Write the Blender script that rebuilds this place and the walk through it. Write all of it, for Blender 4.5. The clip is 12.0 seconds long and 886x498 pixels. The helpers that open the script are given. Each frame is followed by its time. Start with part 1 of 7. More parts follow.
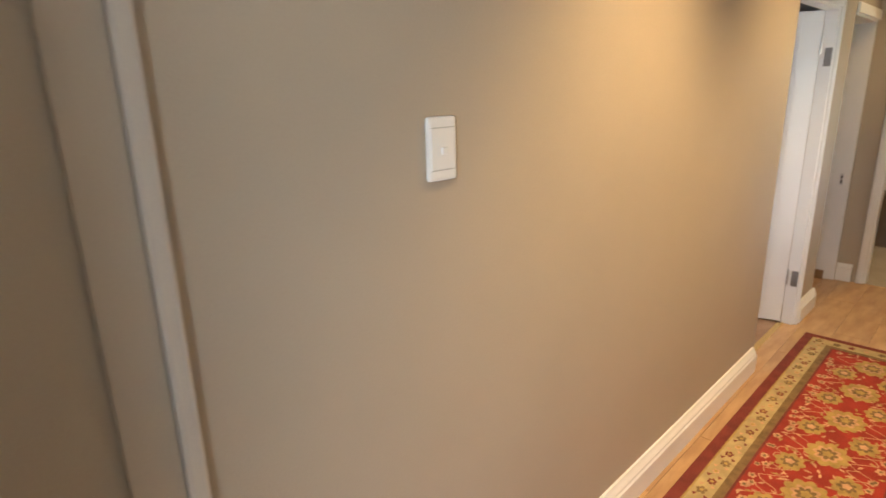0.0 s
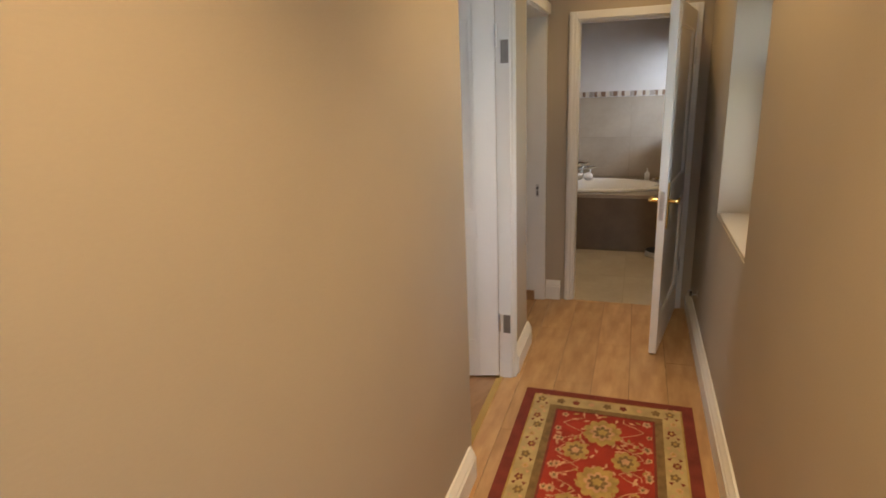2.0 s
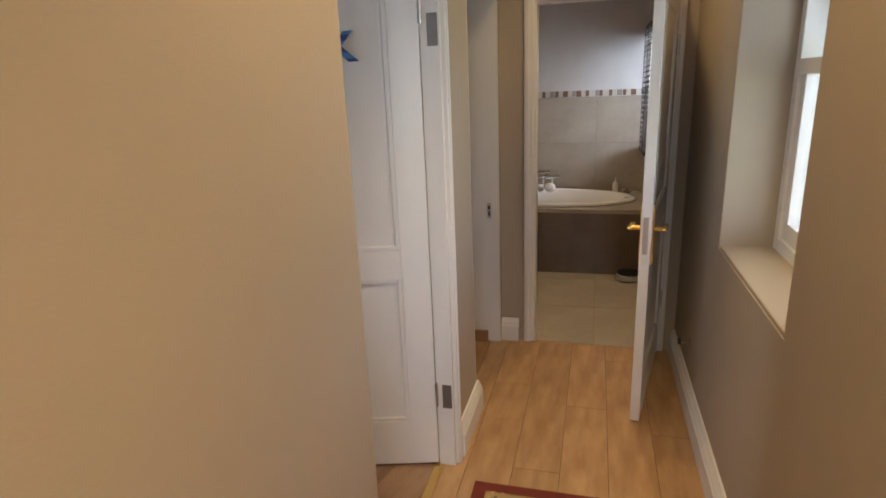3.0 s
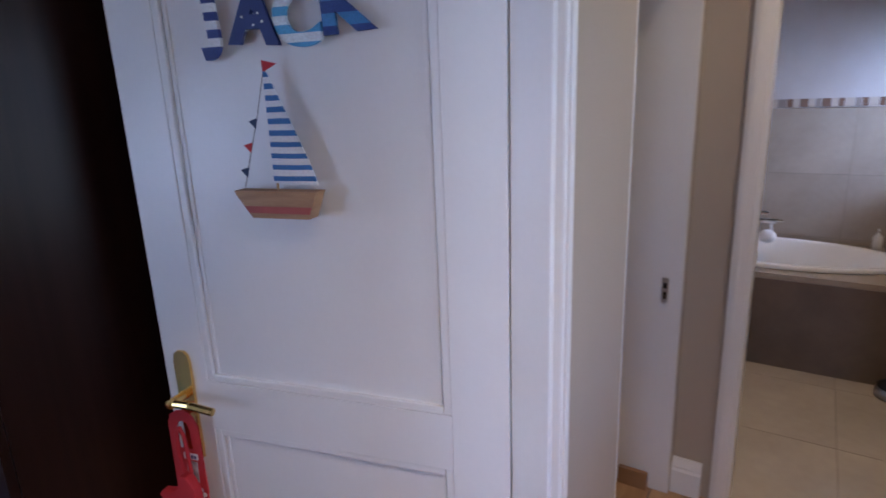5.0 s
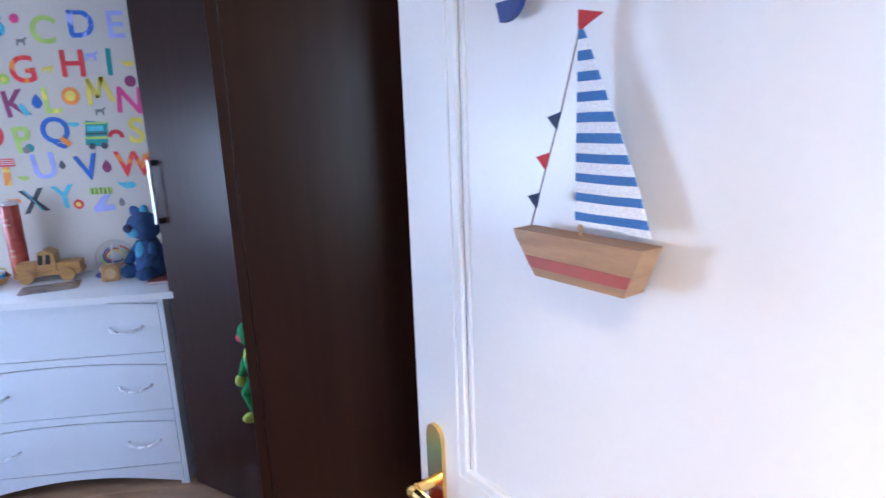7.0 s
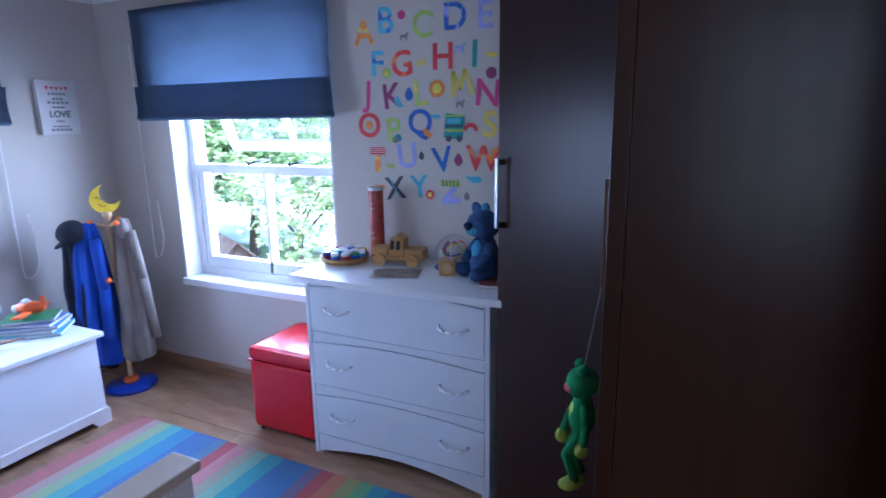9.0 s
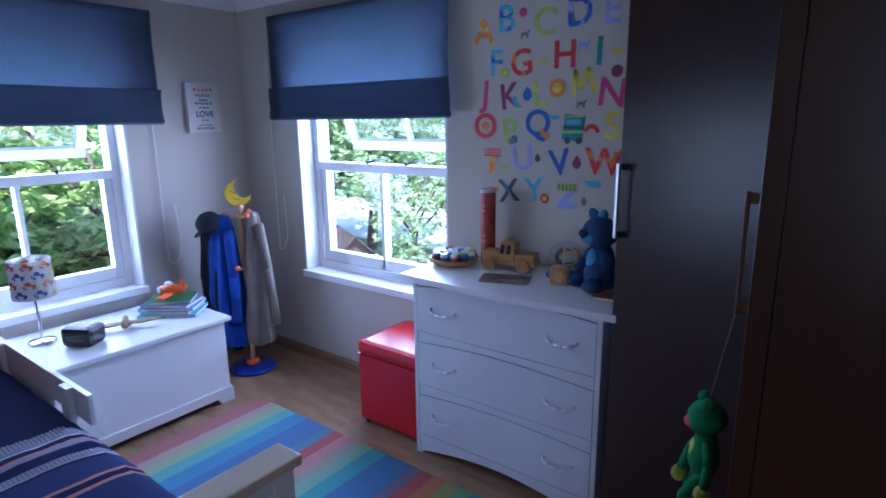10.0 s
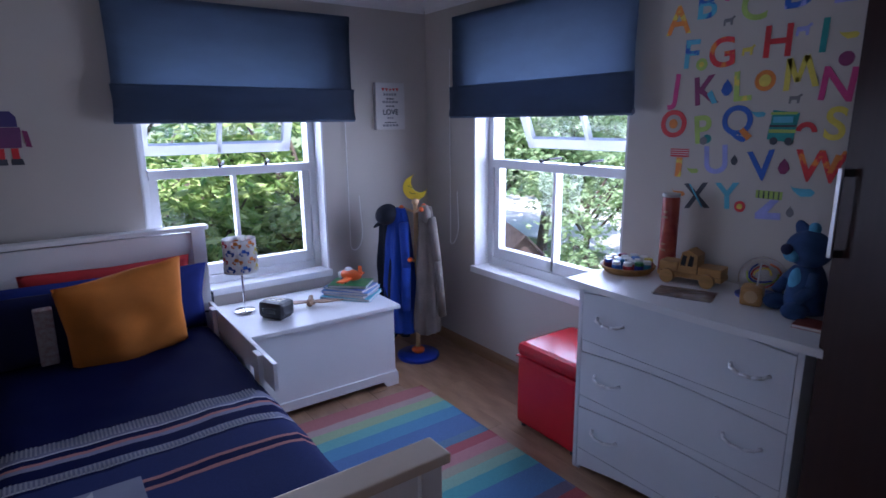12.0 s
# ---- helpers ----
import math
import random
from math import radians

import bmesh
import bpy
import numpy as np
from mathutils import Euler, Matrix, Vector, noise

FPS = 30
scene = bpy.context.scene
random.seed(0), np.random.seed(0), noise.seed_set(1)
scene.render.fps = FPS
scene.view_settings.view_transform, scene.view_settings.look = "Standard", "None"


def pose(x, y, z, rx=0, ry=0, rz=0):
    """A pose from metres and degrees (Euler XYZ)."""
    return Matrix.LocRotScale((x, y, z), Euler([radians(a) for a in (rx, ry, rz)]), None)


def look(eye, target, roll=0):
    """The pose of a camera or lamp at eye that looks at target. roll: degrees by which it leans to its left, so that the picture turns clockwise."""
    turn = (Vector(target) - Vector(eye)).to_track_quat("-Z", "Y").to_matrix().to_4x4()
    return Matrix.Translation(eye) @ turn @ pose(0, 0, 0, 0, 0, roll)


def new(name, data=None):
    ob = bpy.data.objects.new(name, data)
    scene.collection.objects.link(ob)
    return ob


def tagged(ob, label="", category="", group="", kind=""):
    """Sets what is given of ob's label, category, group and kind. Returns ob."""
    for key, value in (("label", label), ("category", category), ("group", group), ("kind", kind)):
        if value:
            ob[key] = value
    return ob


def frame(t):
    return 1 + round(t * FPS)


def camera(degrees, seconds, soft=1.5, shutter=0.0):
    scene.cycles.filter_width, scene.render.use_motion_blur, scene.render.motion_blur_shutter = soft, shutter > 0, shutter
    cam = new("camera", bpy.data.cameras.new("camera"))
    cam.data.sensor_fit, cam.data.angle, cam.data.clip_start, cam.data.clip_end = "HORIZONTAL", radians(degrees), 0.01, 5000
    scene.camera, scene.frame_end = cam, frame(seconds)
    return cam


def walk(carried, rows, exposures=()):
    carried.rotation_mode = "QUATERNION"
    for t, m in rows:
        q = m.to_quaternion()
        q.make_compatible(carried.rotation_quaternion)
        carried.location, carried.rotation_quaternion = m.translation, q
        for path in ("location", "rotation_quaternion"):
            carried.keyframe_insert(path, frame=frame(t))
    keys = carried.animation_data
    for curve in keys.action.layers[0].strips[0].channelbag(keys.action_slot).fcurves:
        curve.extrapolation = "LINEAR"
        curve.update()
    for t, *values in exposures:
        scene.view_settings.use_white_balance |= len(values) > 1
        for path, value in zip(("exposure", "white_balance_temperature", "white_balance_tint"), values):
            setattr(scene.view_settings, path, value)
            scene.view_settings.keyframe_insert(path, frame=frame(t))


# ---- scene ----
cam = camera(75.9, 12.0, soft=1.6, shutter=0.3)
PATH = [
    (0, (0.202, -0.815, 1.589), (1.148, 0.861, 1.046), -1.5),
    (0.5, (0.39, -0.632, 1.588), (1.542, 0.914, 1.057), -2.2),
    (1, (0.665, -0.472, 1.579), (2.021, 0.894, 1.038), -2.2),
    (1.5, (1.048, -0.344, 1.573), (2.528, 0.885, 1.026), -2.4),
    (2, (1.445, -0.202, 1.573), (3.028, 0.888, 1.018), -2.4),
    (2.5, (1.85, -0.062, 1.554), (3.492, 0.936, 1.0), -2.5),
    (2.7, (1.993, -0.003, 1.535), (3.645, 0.981, 0.984), -2.3),
    (4.3, (3.026, 0.407, 1.516), (4.593, 1.534, 0.991), -2.5),
    (4.5, (3.109, 0.467, 1.512), (4.613, 1.677, 0.99), -2.3),
    (5, (3.265, 0.562, 1.505), (4.536, 2.022, 1.002), -2.1),
    (5.5, (3.365, 0.664, 1.487), (4.339, 2.344, 1.01), -2.0),
    (6, (3.397, 0.771, 1.484), (4.143, 2.569, 1.023), -2.2),
    (6.5, (3.456, 0.869, 1.487), (3.935, 2.758, 1.039), -2.1),
    (7, (3.506, 0.962, 1.484), (3.726, 2.9, 1.042), -2.1),
    (7.5, (3.471, 1.056, 1.486), (3.437, 3.006, 1.044), -2.1),
    (7.7, (3.443, 1.088, 1.49), (3.297, 3.034, 1.05), -1.8),
    (9.3, (3.341, 1.387, 1.518), (2.385, 3.086, 1.071), -0.9),
    (9.5, (3.338, 1.397, 1.52), (2.317, 3.057, 1.074), -0.9),
    (10, (3.322, 1.415, 1.519), (2.145, 2.97, 1.076), -0.7),
    (10.5, (3.321, 1.428, 1.517), (2.01, 2.872, 1.074), -0.7),
    (11, (3.308, 1.442, 1.51), (1.875, 2.767, 1.07), -0.7),
    (11.5, (3.296, 1.459, 1.513), (1.771, 2.674, 1.07), -0.6),
    (12, (3.292, 1.467, 1.512), (1.701, 2.597, 1.072), -0.6),
]
EXPOSURES = [
    (0.0, 2.65, 6650, 12), (0.6, 2.55, 6650, 12), (1.2, 2.4, 6650, 12), (2.7, 2.15, 6500, 12), (4.3, 2.2, 5150, 24), (5.0, 2.15, 5000, 24), (5.6, 2.0, 4850, 22),
    (6.2, 2.5, 4800, 20), (6.8, 3.65, 5000, 18), (7.7, 3.9, 5150, 19), (9.3, 2.5, 4750, 22), (10.5, 2.0, 4900, 24), (12.0, 1.5, 5300, 29),
]
walk(cam, [(t, look(eye, target, roll)) for t, eye, target, roll in PATH], EXPOSURES)

# ---- frames of reference: the bedroom runs along x and y, the hall is turned against it ----
HALL_TURN = 15.5
HALL = pose(0, 0, 0, 0, 0, HALL_TURN)
ROOM = Matrix.Identity(4)
WEST, NORTH = -0.03, 3.70          # bedroom wall faces
ROOM_TOP, HALL_TOP = 2.30, 2.75
HALL_LEFT, HALL_RIGHT = 0.01, -0.988

# ---- light ----
world = bpy.data.worlds.new("world")
scene.world = world
world.use_nodes = True
wn = world.node_tree.nodes
sky = wn.new("ShaderNodeTexSky")
sky.sky_type, sky.sun_disc = "NISHITA", False
sky.sun_elevation, sky.sun_rotation = radians(55), radians(128)
wn["Background"].inputs["Strength"].default_value = 0.15
world.node_tree.links.new(sky.outputs[0], wn["Background"].inputs["Color"])


def lamp(name, kind, m, energy, colour, **more):
    data = bpy.data.lights.new(name, kind)
    data.energy, data.color = energy, colour
    ob = new(name, data)
    ob.matrix_world = m
    return ob, data


sun, sun_data = lamp("sun", "SUN", look((0, 0, 0), (-0.45, 0.35, -0.82)), 5.0, (1.0, 0.95, 0.87))
sun_data.angle = radians(0.55)


def window_light(m, w, h, energy, colour=(0.80, 0.89, 1.0)):
    ob, data = lamp("window_light", "AREA", m, energy, colour)
    data.shape, data.size, data.size_y = "RECTANGLE", w, h
    return ob


window_light(look((WEST - 0.40, 2.41, 1.15), (2, 2.41, 0.75)), 1.1, 1.1, 8.5)
window_light(look((1.06, NORTH + 0.40, 1.15), (1.06, 1, 0.75)), 1.1, 1.1, 11.0)
window_light(HALL @ look((3.99, HALL_RIGHT - 0.46, 1.45), (3.99, 0, 1.2)), 0.8, 1.0, 1.5)
window_light(HALL @ look((7.34, -1.3, 1.45), (7.2, 0, 1.1)), 0.45, 0.9, 6.5)
window_light(HALL @ look((-1.38, -1.3, 1.4), (0.6, -0.6, 1.2)), 1.2, 1.4, 8.5)


def downlight_lamp(s, n, energy, cone=110):
    ob, data = lamp("downlight_lamp", "SPOT", HALL @ pose(s, n, HALL_TOP - 0.03), energy, (1.0, 0.68, 0.31))
    data.spot_size, data.spot_blend, data.shadow_soft_size = radians(cone), 0.8, 0.05


downlight_lamp(1.70, -0.60, 31, 96)
# Unseen second and third downlights, added to brighten the hall's far half.
downlight_lamp(3.1, -0.62, 19, 105)
downlight_lamp(4.85, -0.52, 7.5, 105)
downlight_lamp(6.15, -0.45, 11.0, 120)


# ---- materials ----
def mat(name, colour, rough=0.5, metal=0.0, vary=0.08, scale=6.0, fine=60.0, bump=0.05, stretch=(1, 1, 1), second=None, mix=(0.35, 0.65),
        per_piece=0.0, sheen=0.0, coat=0.0, emit=0.0):
    """A surface with broad variation, fine grain and relief in object space."""
    m = bpy.data.materials.new(name)
    m.use_nodes = True
    nt = m.node_tree
    nd, ln = nt.nodes, nt.links
    b = nd["Principled BSDF"]
    b.inputs["Roughness"].default_value, b.inputs["Metallic"].default_value = rough, metal
    b.inputs["Coat Weight"].default_value, b.inputs["Sheen Weight"].default_value = coat, sheen
    tc, mp = nd.new("ShaderNodeTexCoord"), nd.new("ShaderNodeMapping")
    mp.inputs["Scale"].default_value = stretch
    ln.new(tc.outputs["Object"], mp.inputs["Vector"])
    n1, n2 = nd.new("ShaderNodeTexNoise"), nd.new("ShaderNodeTexNoise")
    n1.inputs["Scale"].default_value, n1.inputs["Detail"].default_value = scale, 4
    n2.inputs["Scale"].default_value, n2.inputs["Detail"].default_value = fine, 3
    for n in (n1, n2):
        ln.new(mp.outputs[0], n.inputs["Vector"])
    ramp = nd.new("ShaderNodeValToRGB")
    c = Vector(colour)
    d = Vector(second) if second else c * (1 - 2 * vary)
    ramp.color_ramp.elements[0].position, ramp.color_ramp.elements[1].position = mix
    ramp.color_ramp.elements[0].color, ramp.color_ramp.elements[1].color = (*d, 1), (*c, 1)
    ln.new(n1.outputs[0], ramp.inputs[0])
    hs = nd.new("ShaderNodeHueSaturation")
    ln.new(ramp.outputs[0], hs.inputs["Color"])
    add = nd.new("ShaderNodeMath")
    add.operation = "MULTIPLY_ADD"
    add.inputs[1].default_value, add.inputs[2].default_value = 2 * vary, 1 - vary
    ln.new(n2.outputs[0], add.inputs[0])
    last = add
    if per_piece:
        oi, ma = nd.new("ShaderNodeObjectInfo"), nd.new("ShaderNodeMath")
        ma.operation = "MULTIPLY_ADD"
        ma.inputs[1].default_value = per_piece
        ln.new(oi.outputs["Random"], ma.inputs[0])
        ln.new(add.outputs[0], ma.inputs[2])
        last = ma
    ln.new(last.outputs[0], hs.inputs["Value"])
    ln.new(hs.outputs[0], b.inputs["Base Color"])
    if bump:
        bp = nd.new("ShaderNodeBump")
        bp.inputs["Strength"].default_value, bp.inputs["Distance"].default_value = bump, 0.004
        ln.new(n2.outputs[0], bp.inputs["Height"])
        ln.new(bp.outputs[0], b.inputs["Normal"])
    if emit:
        b.inputs["Emission Color"].default_value, b.inputs["Emission Strength"].default_value = (*colour, 1), emit
    return m


def banded(name, colours, axis, rough=0.85, width=1.0, weave=220.0, start=0.0, wobble=0.0):
    """Woven stripes: colours is a list of (share, colour), laid along one axis over width metres."""
    m = bpy.data.materials.new(name)
    m.use_nodes = True
    nt = m.node_tree
    nd, ln = nt.nodes, nt.links
    b = nd["Principled BSDF"]
    b.inputs["Roughness"].default_value = rough
    b.inputs["Specular IOR Level"].default_value = 0.12 if rough > 0.8 else 0.5
    tc, sp, ma, ramp = (nd.new("ShaderNode" + k) for k in ("TexCoord", "SeparateXYZ", "MapRange", "ValToRGB"))
    noise_node, mixer = nd.new("ShaderNodeTexNoise"), nd.new("ShaderNodeVectorMath")
    noise_node.inputs["Scale"].default_value = 9
    mixer.operation = "MULTIPLY_ADD"
    mixer.inputs[1].default_value = (wobble,) * 3
    ln.new(tc.outputs["Object"], noise_node.inputs["Vector"])
    ln.new(noise_node.outputs["Color"], mixer.inputs[0])
    ln.new(tc.outputs["Object"], mixer.inputs[2])
    ln.new(mixer.outputs[0], sp.inputs[0])
    ma.inputs["From Min"].default_value, ma.inputs["From Max"].default_value = start, start + width
    ln.new(sp.outputs[axis], ma.inputs["Value"])
    ramp.color_ramp.interpolation = "CONSTANT"
    at, total = 0.0, sum(s for s, c in colours)
    els = ramp.color_ramp.elements
    els.remove(els[1])
    for i, (s, c) in enumerate(colours):
        e = els[0] if i == 0 else els.new(at / total)
        e.color = (*c, 1)
        at += s
    ln.new(ma.outputs[0], ramp.inputs[0])
    wv, hs, mt, bp = nd.new("ShaderNodeTexNoise"), nd.new("ShaderNodeHueSaturation"), nd.new("ShaderNodeMath"), nd.new("ShaderNodeBump")
    wv.inputs["Scale"].default_value = weave
    ln.new(tc.outputs["Object"], wv.inputs["Vector"])
    mt.operation = "MULTIPLY_ADD"
    mt.inputs[1].default_value, mt.inputs[2].default_value = 0.7, 0.65
    ln.new(wv.outputs[0], mt.inputs[0])
    ln.new(mt.outputs[0], hs.inputs["Value"])
    ln.new(ramp.outputs[0], hs.inputs["Color"])
    ln.new(hs.outputs[0], b.inputs["Base Color"])
    bp.inputs["Strength"].default_value, bp.inputs["Distance"].default_value = 0.35, 0.003
    ln.new(wv.outputs[0], bp.inputs["Height"])
    ln.new(bp.outputs[0], b.inputs["Normal"])
    return m


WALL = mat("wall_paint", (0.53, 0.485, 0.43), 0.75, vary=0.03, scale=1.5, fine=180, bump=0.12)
# The same greige paint, darkened and tanned to match the hall's light.
HALL_TONE = mat("wall_paint_hall_tone", (0.44, 0.378, 0.30), 0.62, vary=0.035, scale=1.4, fine=170, bump=0.12)
WHITE = mat("white_gloss_paint", (0.80, 0.80, 0.80), 0.32, vary=0.02, scale=3, fine=90, bump=0.05)
CEIL = mat("ceiling_paint", (0.82, 0.82, 0.81), 0.8, vary=0.02, scale=2, fine=150, bump=0.08)
PLANK = mat("laminate_oak", (0.49, 0.315, 0.165), 0.36, vary=0.07, scale=4, fine=38, bump=0.05, stretch=(0.9, 3.6, 1), second=(0.35, 0.205, 0.10), per_piece=0.22)
# Same oak laminate; the bedroom's different light is put into a darker brown.
PLANK_DIM = mat("laminate_oak_dim", (0.35, 0.215, 0.125), 0.28, vary=0.09, scale=4, fine=38, bump=0.05, stretch=(0.9, 3.6, 1), second=(0.235, 0.135, 0.075), per_piece=0.22)
JOINT = mat("floor_joint", (0.10, 0.06, 0.035), 0.7)
SKIRT_WOOD = mat("oak_skirting", (0.30, 0.17, 0.08), 0.5, vary=0.1, scale=4, fine=40, stretch=(0.4, 0.4, 4))
WENGE = mat("dark_wenge_board", (0.026, 0.0100, 0.0070), 0.30, vary=0.06, scale=4, fine=60, bump=0.03, stretch=(9, 9, 0.35), second=(0.021, 0.0080, 0.0056))
BRASS = mat("polished_brass", (0.83, 0.58, 0.20), 0.18, 1.0, vary=0.03, bump=0.0)
STEEL = mat("brushed_steel", (0.62, 0.62, 0.63), 0.28, 1.0, vary=0.05, fine=200, bump=0.03)
CHROME = mat("chrome", (0.85, 0.85, 0.86), 0.08, 1.0, vary=0.01, bump=0)
BLACK = mat("black_plastic", (0.009, 0.010, 0.013), 0.32, vary=0.1)
DARK = mat("dark_metal", (0.05, 0.045, 0.045), 0.4, 0.6)
HINGE_STEEL = mat("dull_hinge_steel", (0.27, 0.25, 0.24), 0.5, 0.7, vary=0.08)
PLASTIC = mat("white_plastic", (0.78, 0.78, 0.77), 0.3, vary=0.01, bump=0)
LETTER_BLUE = banded("letter_navy_white", [(1, (0.02, 0.04, 0.20)), (1, (0.75, 0.77, 0.80))] * 4, 2, 0.5, 0.115, 300, -0.0575)
LETTER_SKY = banded("letter_sky_white", [(1, (0.10, 0.36, 0.65)), (1, (0.72, 0.80, 0.86))] * 4, 2, 0.5, 0.115, 300, -0.0575)
LETTER_DARK = banded("letter_two_blue", [(1, (0.02, 0.05, 0.22)), (1, (0.06, 0.22, 0.50))] * 3, 2, 0.5, 0.115, 300, -0.0575)
NAVY_PAINT = mat("navy_paint", (0.018, 0.035, 0.17), 0.5)
SAIL = banded("sail_stripes", [(1.15, (0.74, 0.75, 0.77)), (1, (0.055, 0.16, 0.40))] * 10 + [(0.6, (0.74, 0.75, 0.77))], 2, 0.8, 0.205, 400, wobble=0.004)
HULL = mat("boat_wood", (0.40, 0.235, 0.115), 0.6, vary=0.12, scale=10, fine=70, stretch=(1, 1, 6), second=(0.27, 0.15, 0.07))
HULL_RED = mat("boat_red_stripe", (0.36, 0.075, 0.055), 0.6, vary=0.1)
RED = mat("red_cloth", (0.50, 0.022, 0.026), 0.75, vary=0.1, fine=200)
RED_VINYL = mat("red_faux_leather", (0.60, 0.012, 0.024), 0.19, vary=0.06, scale=4, fine=160, bump=0.12)
BLIND = mat("denim_blue_blind", (0.118, 0.152, 0.222), 0.9, vary=0.12, scale=3, fine=260, bump=0.22, stretch=(1, 1, 2.5))
DRESSER = mat("white_melamine", (0.70, 0.72, 0.75), 0.38, vary=0.02, fine=120, bump=0.02)


def thin(base, share):
    """Lets light through a cloth."""
    m = base.copy()
    nd, ln = m.node_tree.nodes, m.node_tree.links
    tr, mx = nd.new("ShaderNodeBsdfTranslucent"), nd.new("ShaderNodeMixShader")
    tr.inputs["Color"].default_value = (0.16, 0.225, 0.33, 1)
    mx.inputs[0].default_value = share
    ln.new(nd["Principled BSDF"].outputs[0], mx.inputs[1])
    ln.new(tr.outputs[0], mx.inputs[2])
    ln.new(mx.outputs[0], nd["Material Output"].inputs["Surface"])
    return m


BLIND_THIN = thin(BLIND, 0.28)
BLIND_FOLD = thin(BLIND, 0.30)
WENGE.node_tree.nodes["Principled BSDF"].inputs["Specular IOR Level"].default_value = 0.15
# Near-black that stands in for the shade inside gaps and openings.
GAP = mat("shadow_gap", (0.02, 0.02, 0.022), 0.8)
NAVY = mat("navy_bedding", (0.007, 0.010, 0.065), 0.95, vary=0.12, scale=5, fine=320, bump=0.25)
NAVY_LIGHT = mat("royal_blue_cloth", (0.012, 0.030, 0.22), 0.85, vary=0.12, scale=6, fine=300, bump=0.25)
ORANGE = mat("orange_cushion_cloth", (0.72, 0.225, 0.022), 0.85, vary=0.10, scale=6, fine=280, bump=0.3)
GREY_CLOTH = mat("taupe_coat_cloth", (0.25, 0.215, 0.185), 0.9, vary=0.12, scale=8, fine=240, bump=0.3)
BLUE_COAT = mat("blue_fleece", (0.014, 0.055, 0.34), 0.9, vary=0.12, scale=9, fine=200, bump=0.3)
BLUE_PAINT = mat("blue_lacquer", (0.02, 0.05, 0.36), 0.3, vary=0.04)
YELLOW = mat("yellow_lacquer", (0.85, 0.62, 0.03), 0.35, vary=0.03)
ORANGE_PAINT = mat("orange_lacquer", (0.75, 0.13, 0.02), 0.35, vary=0.03)
PINE = mat("pale_pine", (0.58, 0.38, 0.19), 0.5, vary=0.1, scale=9, fine=60, stretch=(1, 1, 0.3))
TOY_WOOD = mat("honey_toy_wood", (0.50, 0.27, 0.085), 0.45, vary=0.12, scale=14, fine=80, stretch=(1, 4, 4))
GREEN_PLUSH = mat("green_plush", (0.022, 0.25, 0.075), 0.95, vary=0.15, scale=20, fine=400, bump=0.5)
LIME_PLUSH = mat("lime_plush", (0.50, 0.62, 0.10), 0.95, vary=0.15, scale=20, fine=400, bump=0.5)
BLUE_PLUSH = mat("blue_plush", (0.032, 0.075, 0.19), 0.95, vary=0.15, scale=20, fine=400, bump=0.5)
PINK_PLUSH = mat("pink_plush", (0.70, 0.10, 0.16), 0.9, vary=0.1, fine=300)
TILE = mat("taupe_wall_tile", (0.40, 0.345, 0.285), 0.22, vary=0.07, scale=4, fine=30, bump=0.02, per_piece=0.05)
TILE_DARK = mat("brown_bath_tile", (0.17, 0.125, 0.095), 0.30, vary=0.10, scale=5, fine=35, bump=0.02, per_piece=0.05)
TILE_FLOOR = mat("cream_floor_tile", (0.46, 0.405, 0.335), 0.25, vary=0.06, scale=3, fine=25, bump=0.02, per_piece=0.05)
GROUT = mat("grout", (0.28, 0.24, 0.195), 0.9)
BATH_UPPER = mat("bathroom_paint", (0.62, 0.60, 0.60), 0.6, vary=0.03, fine=160, bump=0.08)
TUB = mat("white_acrylic", (0.82, 0.81, 0.79), 0.12, vary=0.01, bump=0, coat=0.3)
TOWEL = mat("white_towel", (0.72, 0.70, 0.68), 0.95, vary=0.08, fine=320, bump=0.5)
BLIND_WOOD = mat("dark_venetian_slat", (0.045, 0.028, 0.022), 0.45, vary=0.12)
CREAM = mat("rug_cream", (0.50, 0.385, 0.19), 0.95, vary=0.14, scale=12, fine=330, bump=0.5)
RUG_RED = mat("rug_red", (0.36, 0.034, 0.021), 0.95, vary=0.16, scale=9, fine=330, bump=0.5)
RUG_DARK = mat("rug_dark_red", (0.20, 0.035, 0.025), 0.95, vary=0.16, scale=9, fine=330, bump=0.5)
RUG_GOLD = mat("rug_gold", (0.45, 0.305, 0.10), 0.95, vary=0.16, scale=25, fine=330, bump=0.5)
RUG_OLIVE = mat("rug_olive", (0.22, 0.14, 0.06), 0.95, vary=0.16, scale=25, fine=330, bump=0.5)
RUG_ROSE = mat("rug_rose", (0.62, 0.36, 0.21), 0.95, vary=0.16, scale=25, fine=330, bump=0.5)
SHADE = mat("lampshade_cotton", (0.80, 0.78, 0.75), 0.9, vary=0.03, fine=250, bump=0.1)
GRASS = mat("lawn", (0.13, 0.20, 0.05), 0.9, vary=0.25, scale=3, fine=60, second=(0.20, 0.19, 0.09))
PAVING = mat("pale_paving", (0.64, 0.62, 0.58), 0.85, vary=0.1, scale=2, fine=30)
BARK = mat("bark", (0.10, 0.075, 0.05), 0.9, vary=0.2, scale=8, fine=40, bump=0.6, stretch=(3, 3, 0.6))
FENCE = mat("weathered_fence_board", (0.14, 0.11, 0.085), 0.85, vary=0.15, scale=6, fine=40, stretch=(4, 4, 0.4), per_piece=0.2)
ROOF_BROWN = mat("brown_roof", (0.075, 0.048, 0.035), 0.7, vary=0.15, scale=8, fine=50)
PLASTER = mat("cream_plaster", (0.55, 0.50, 0.43), 0.85, vary=0.06, scale=2, fine=60)


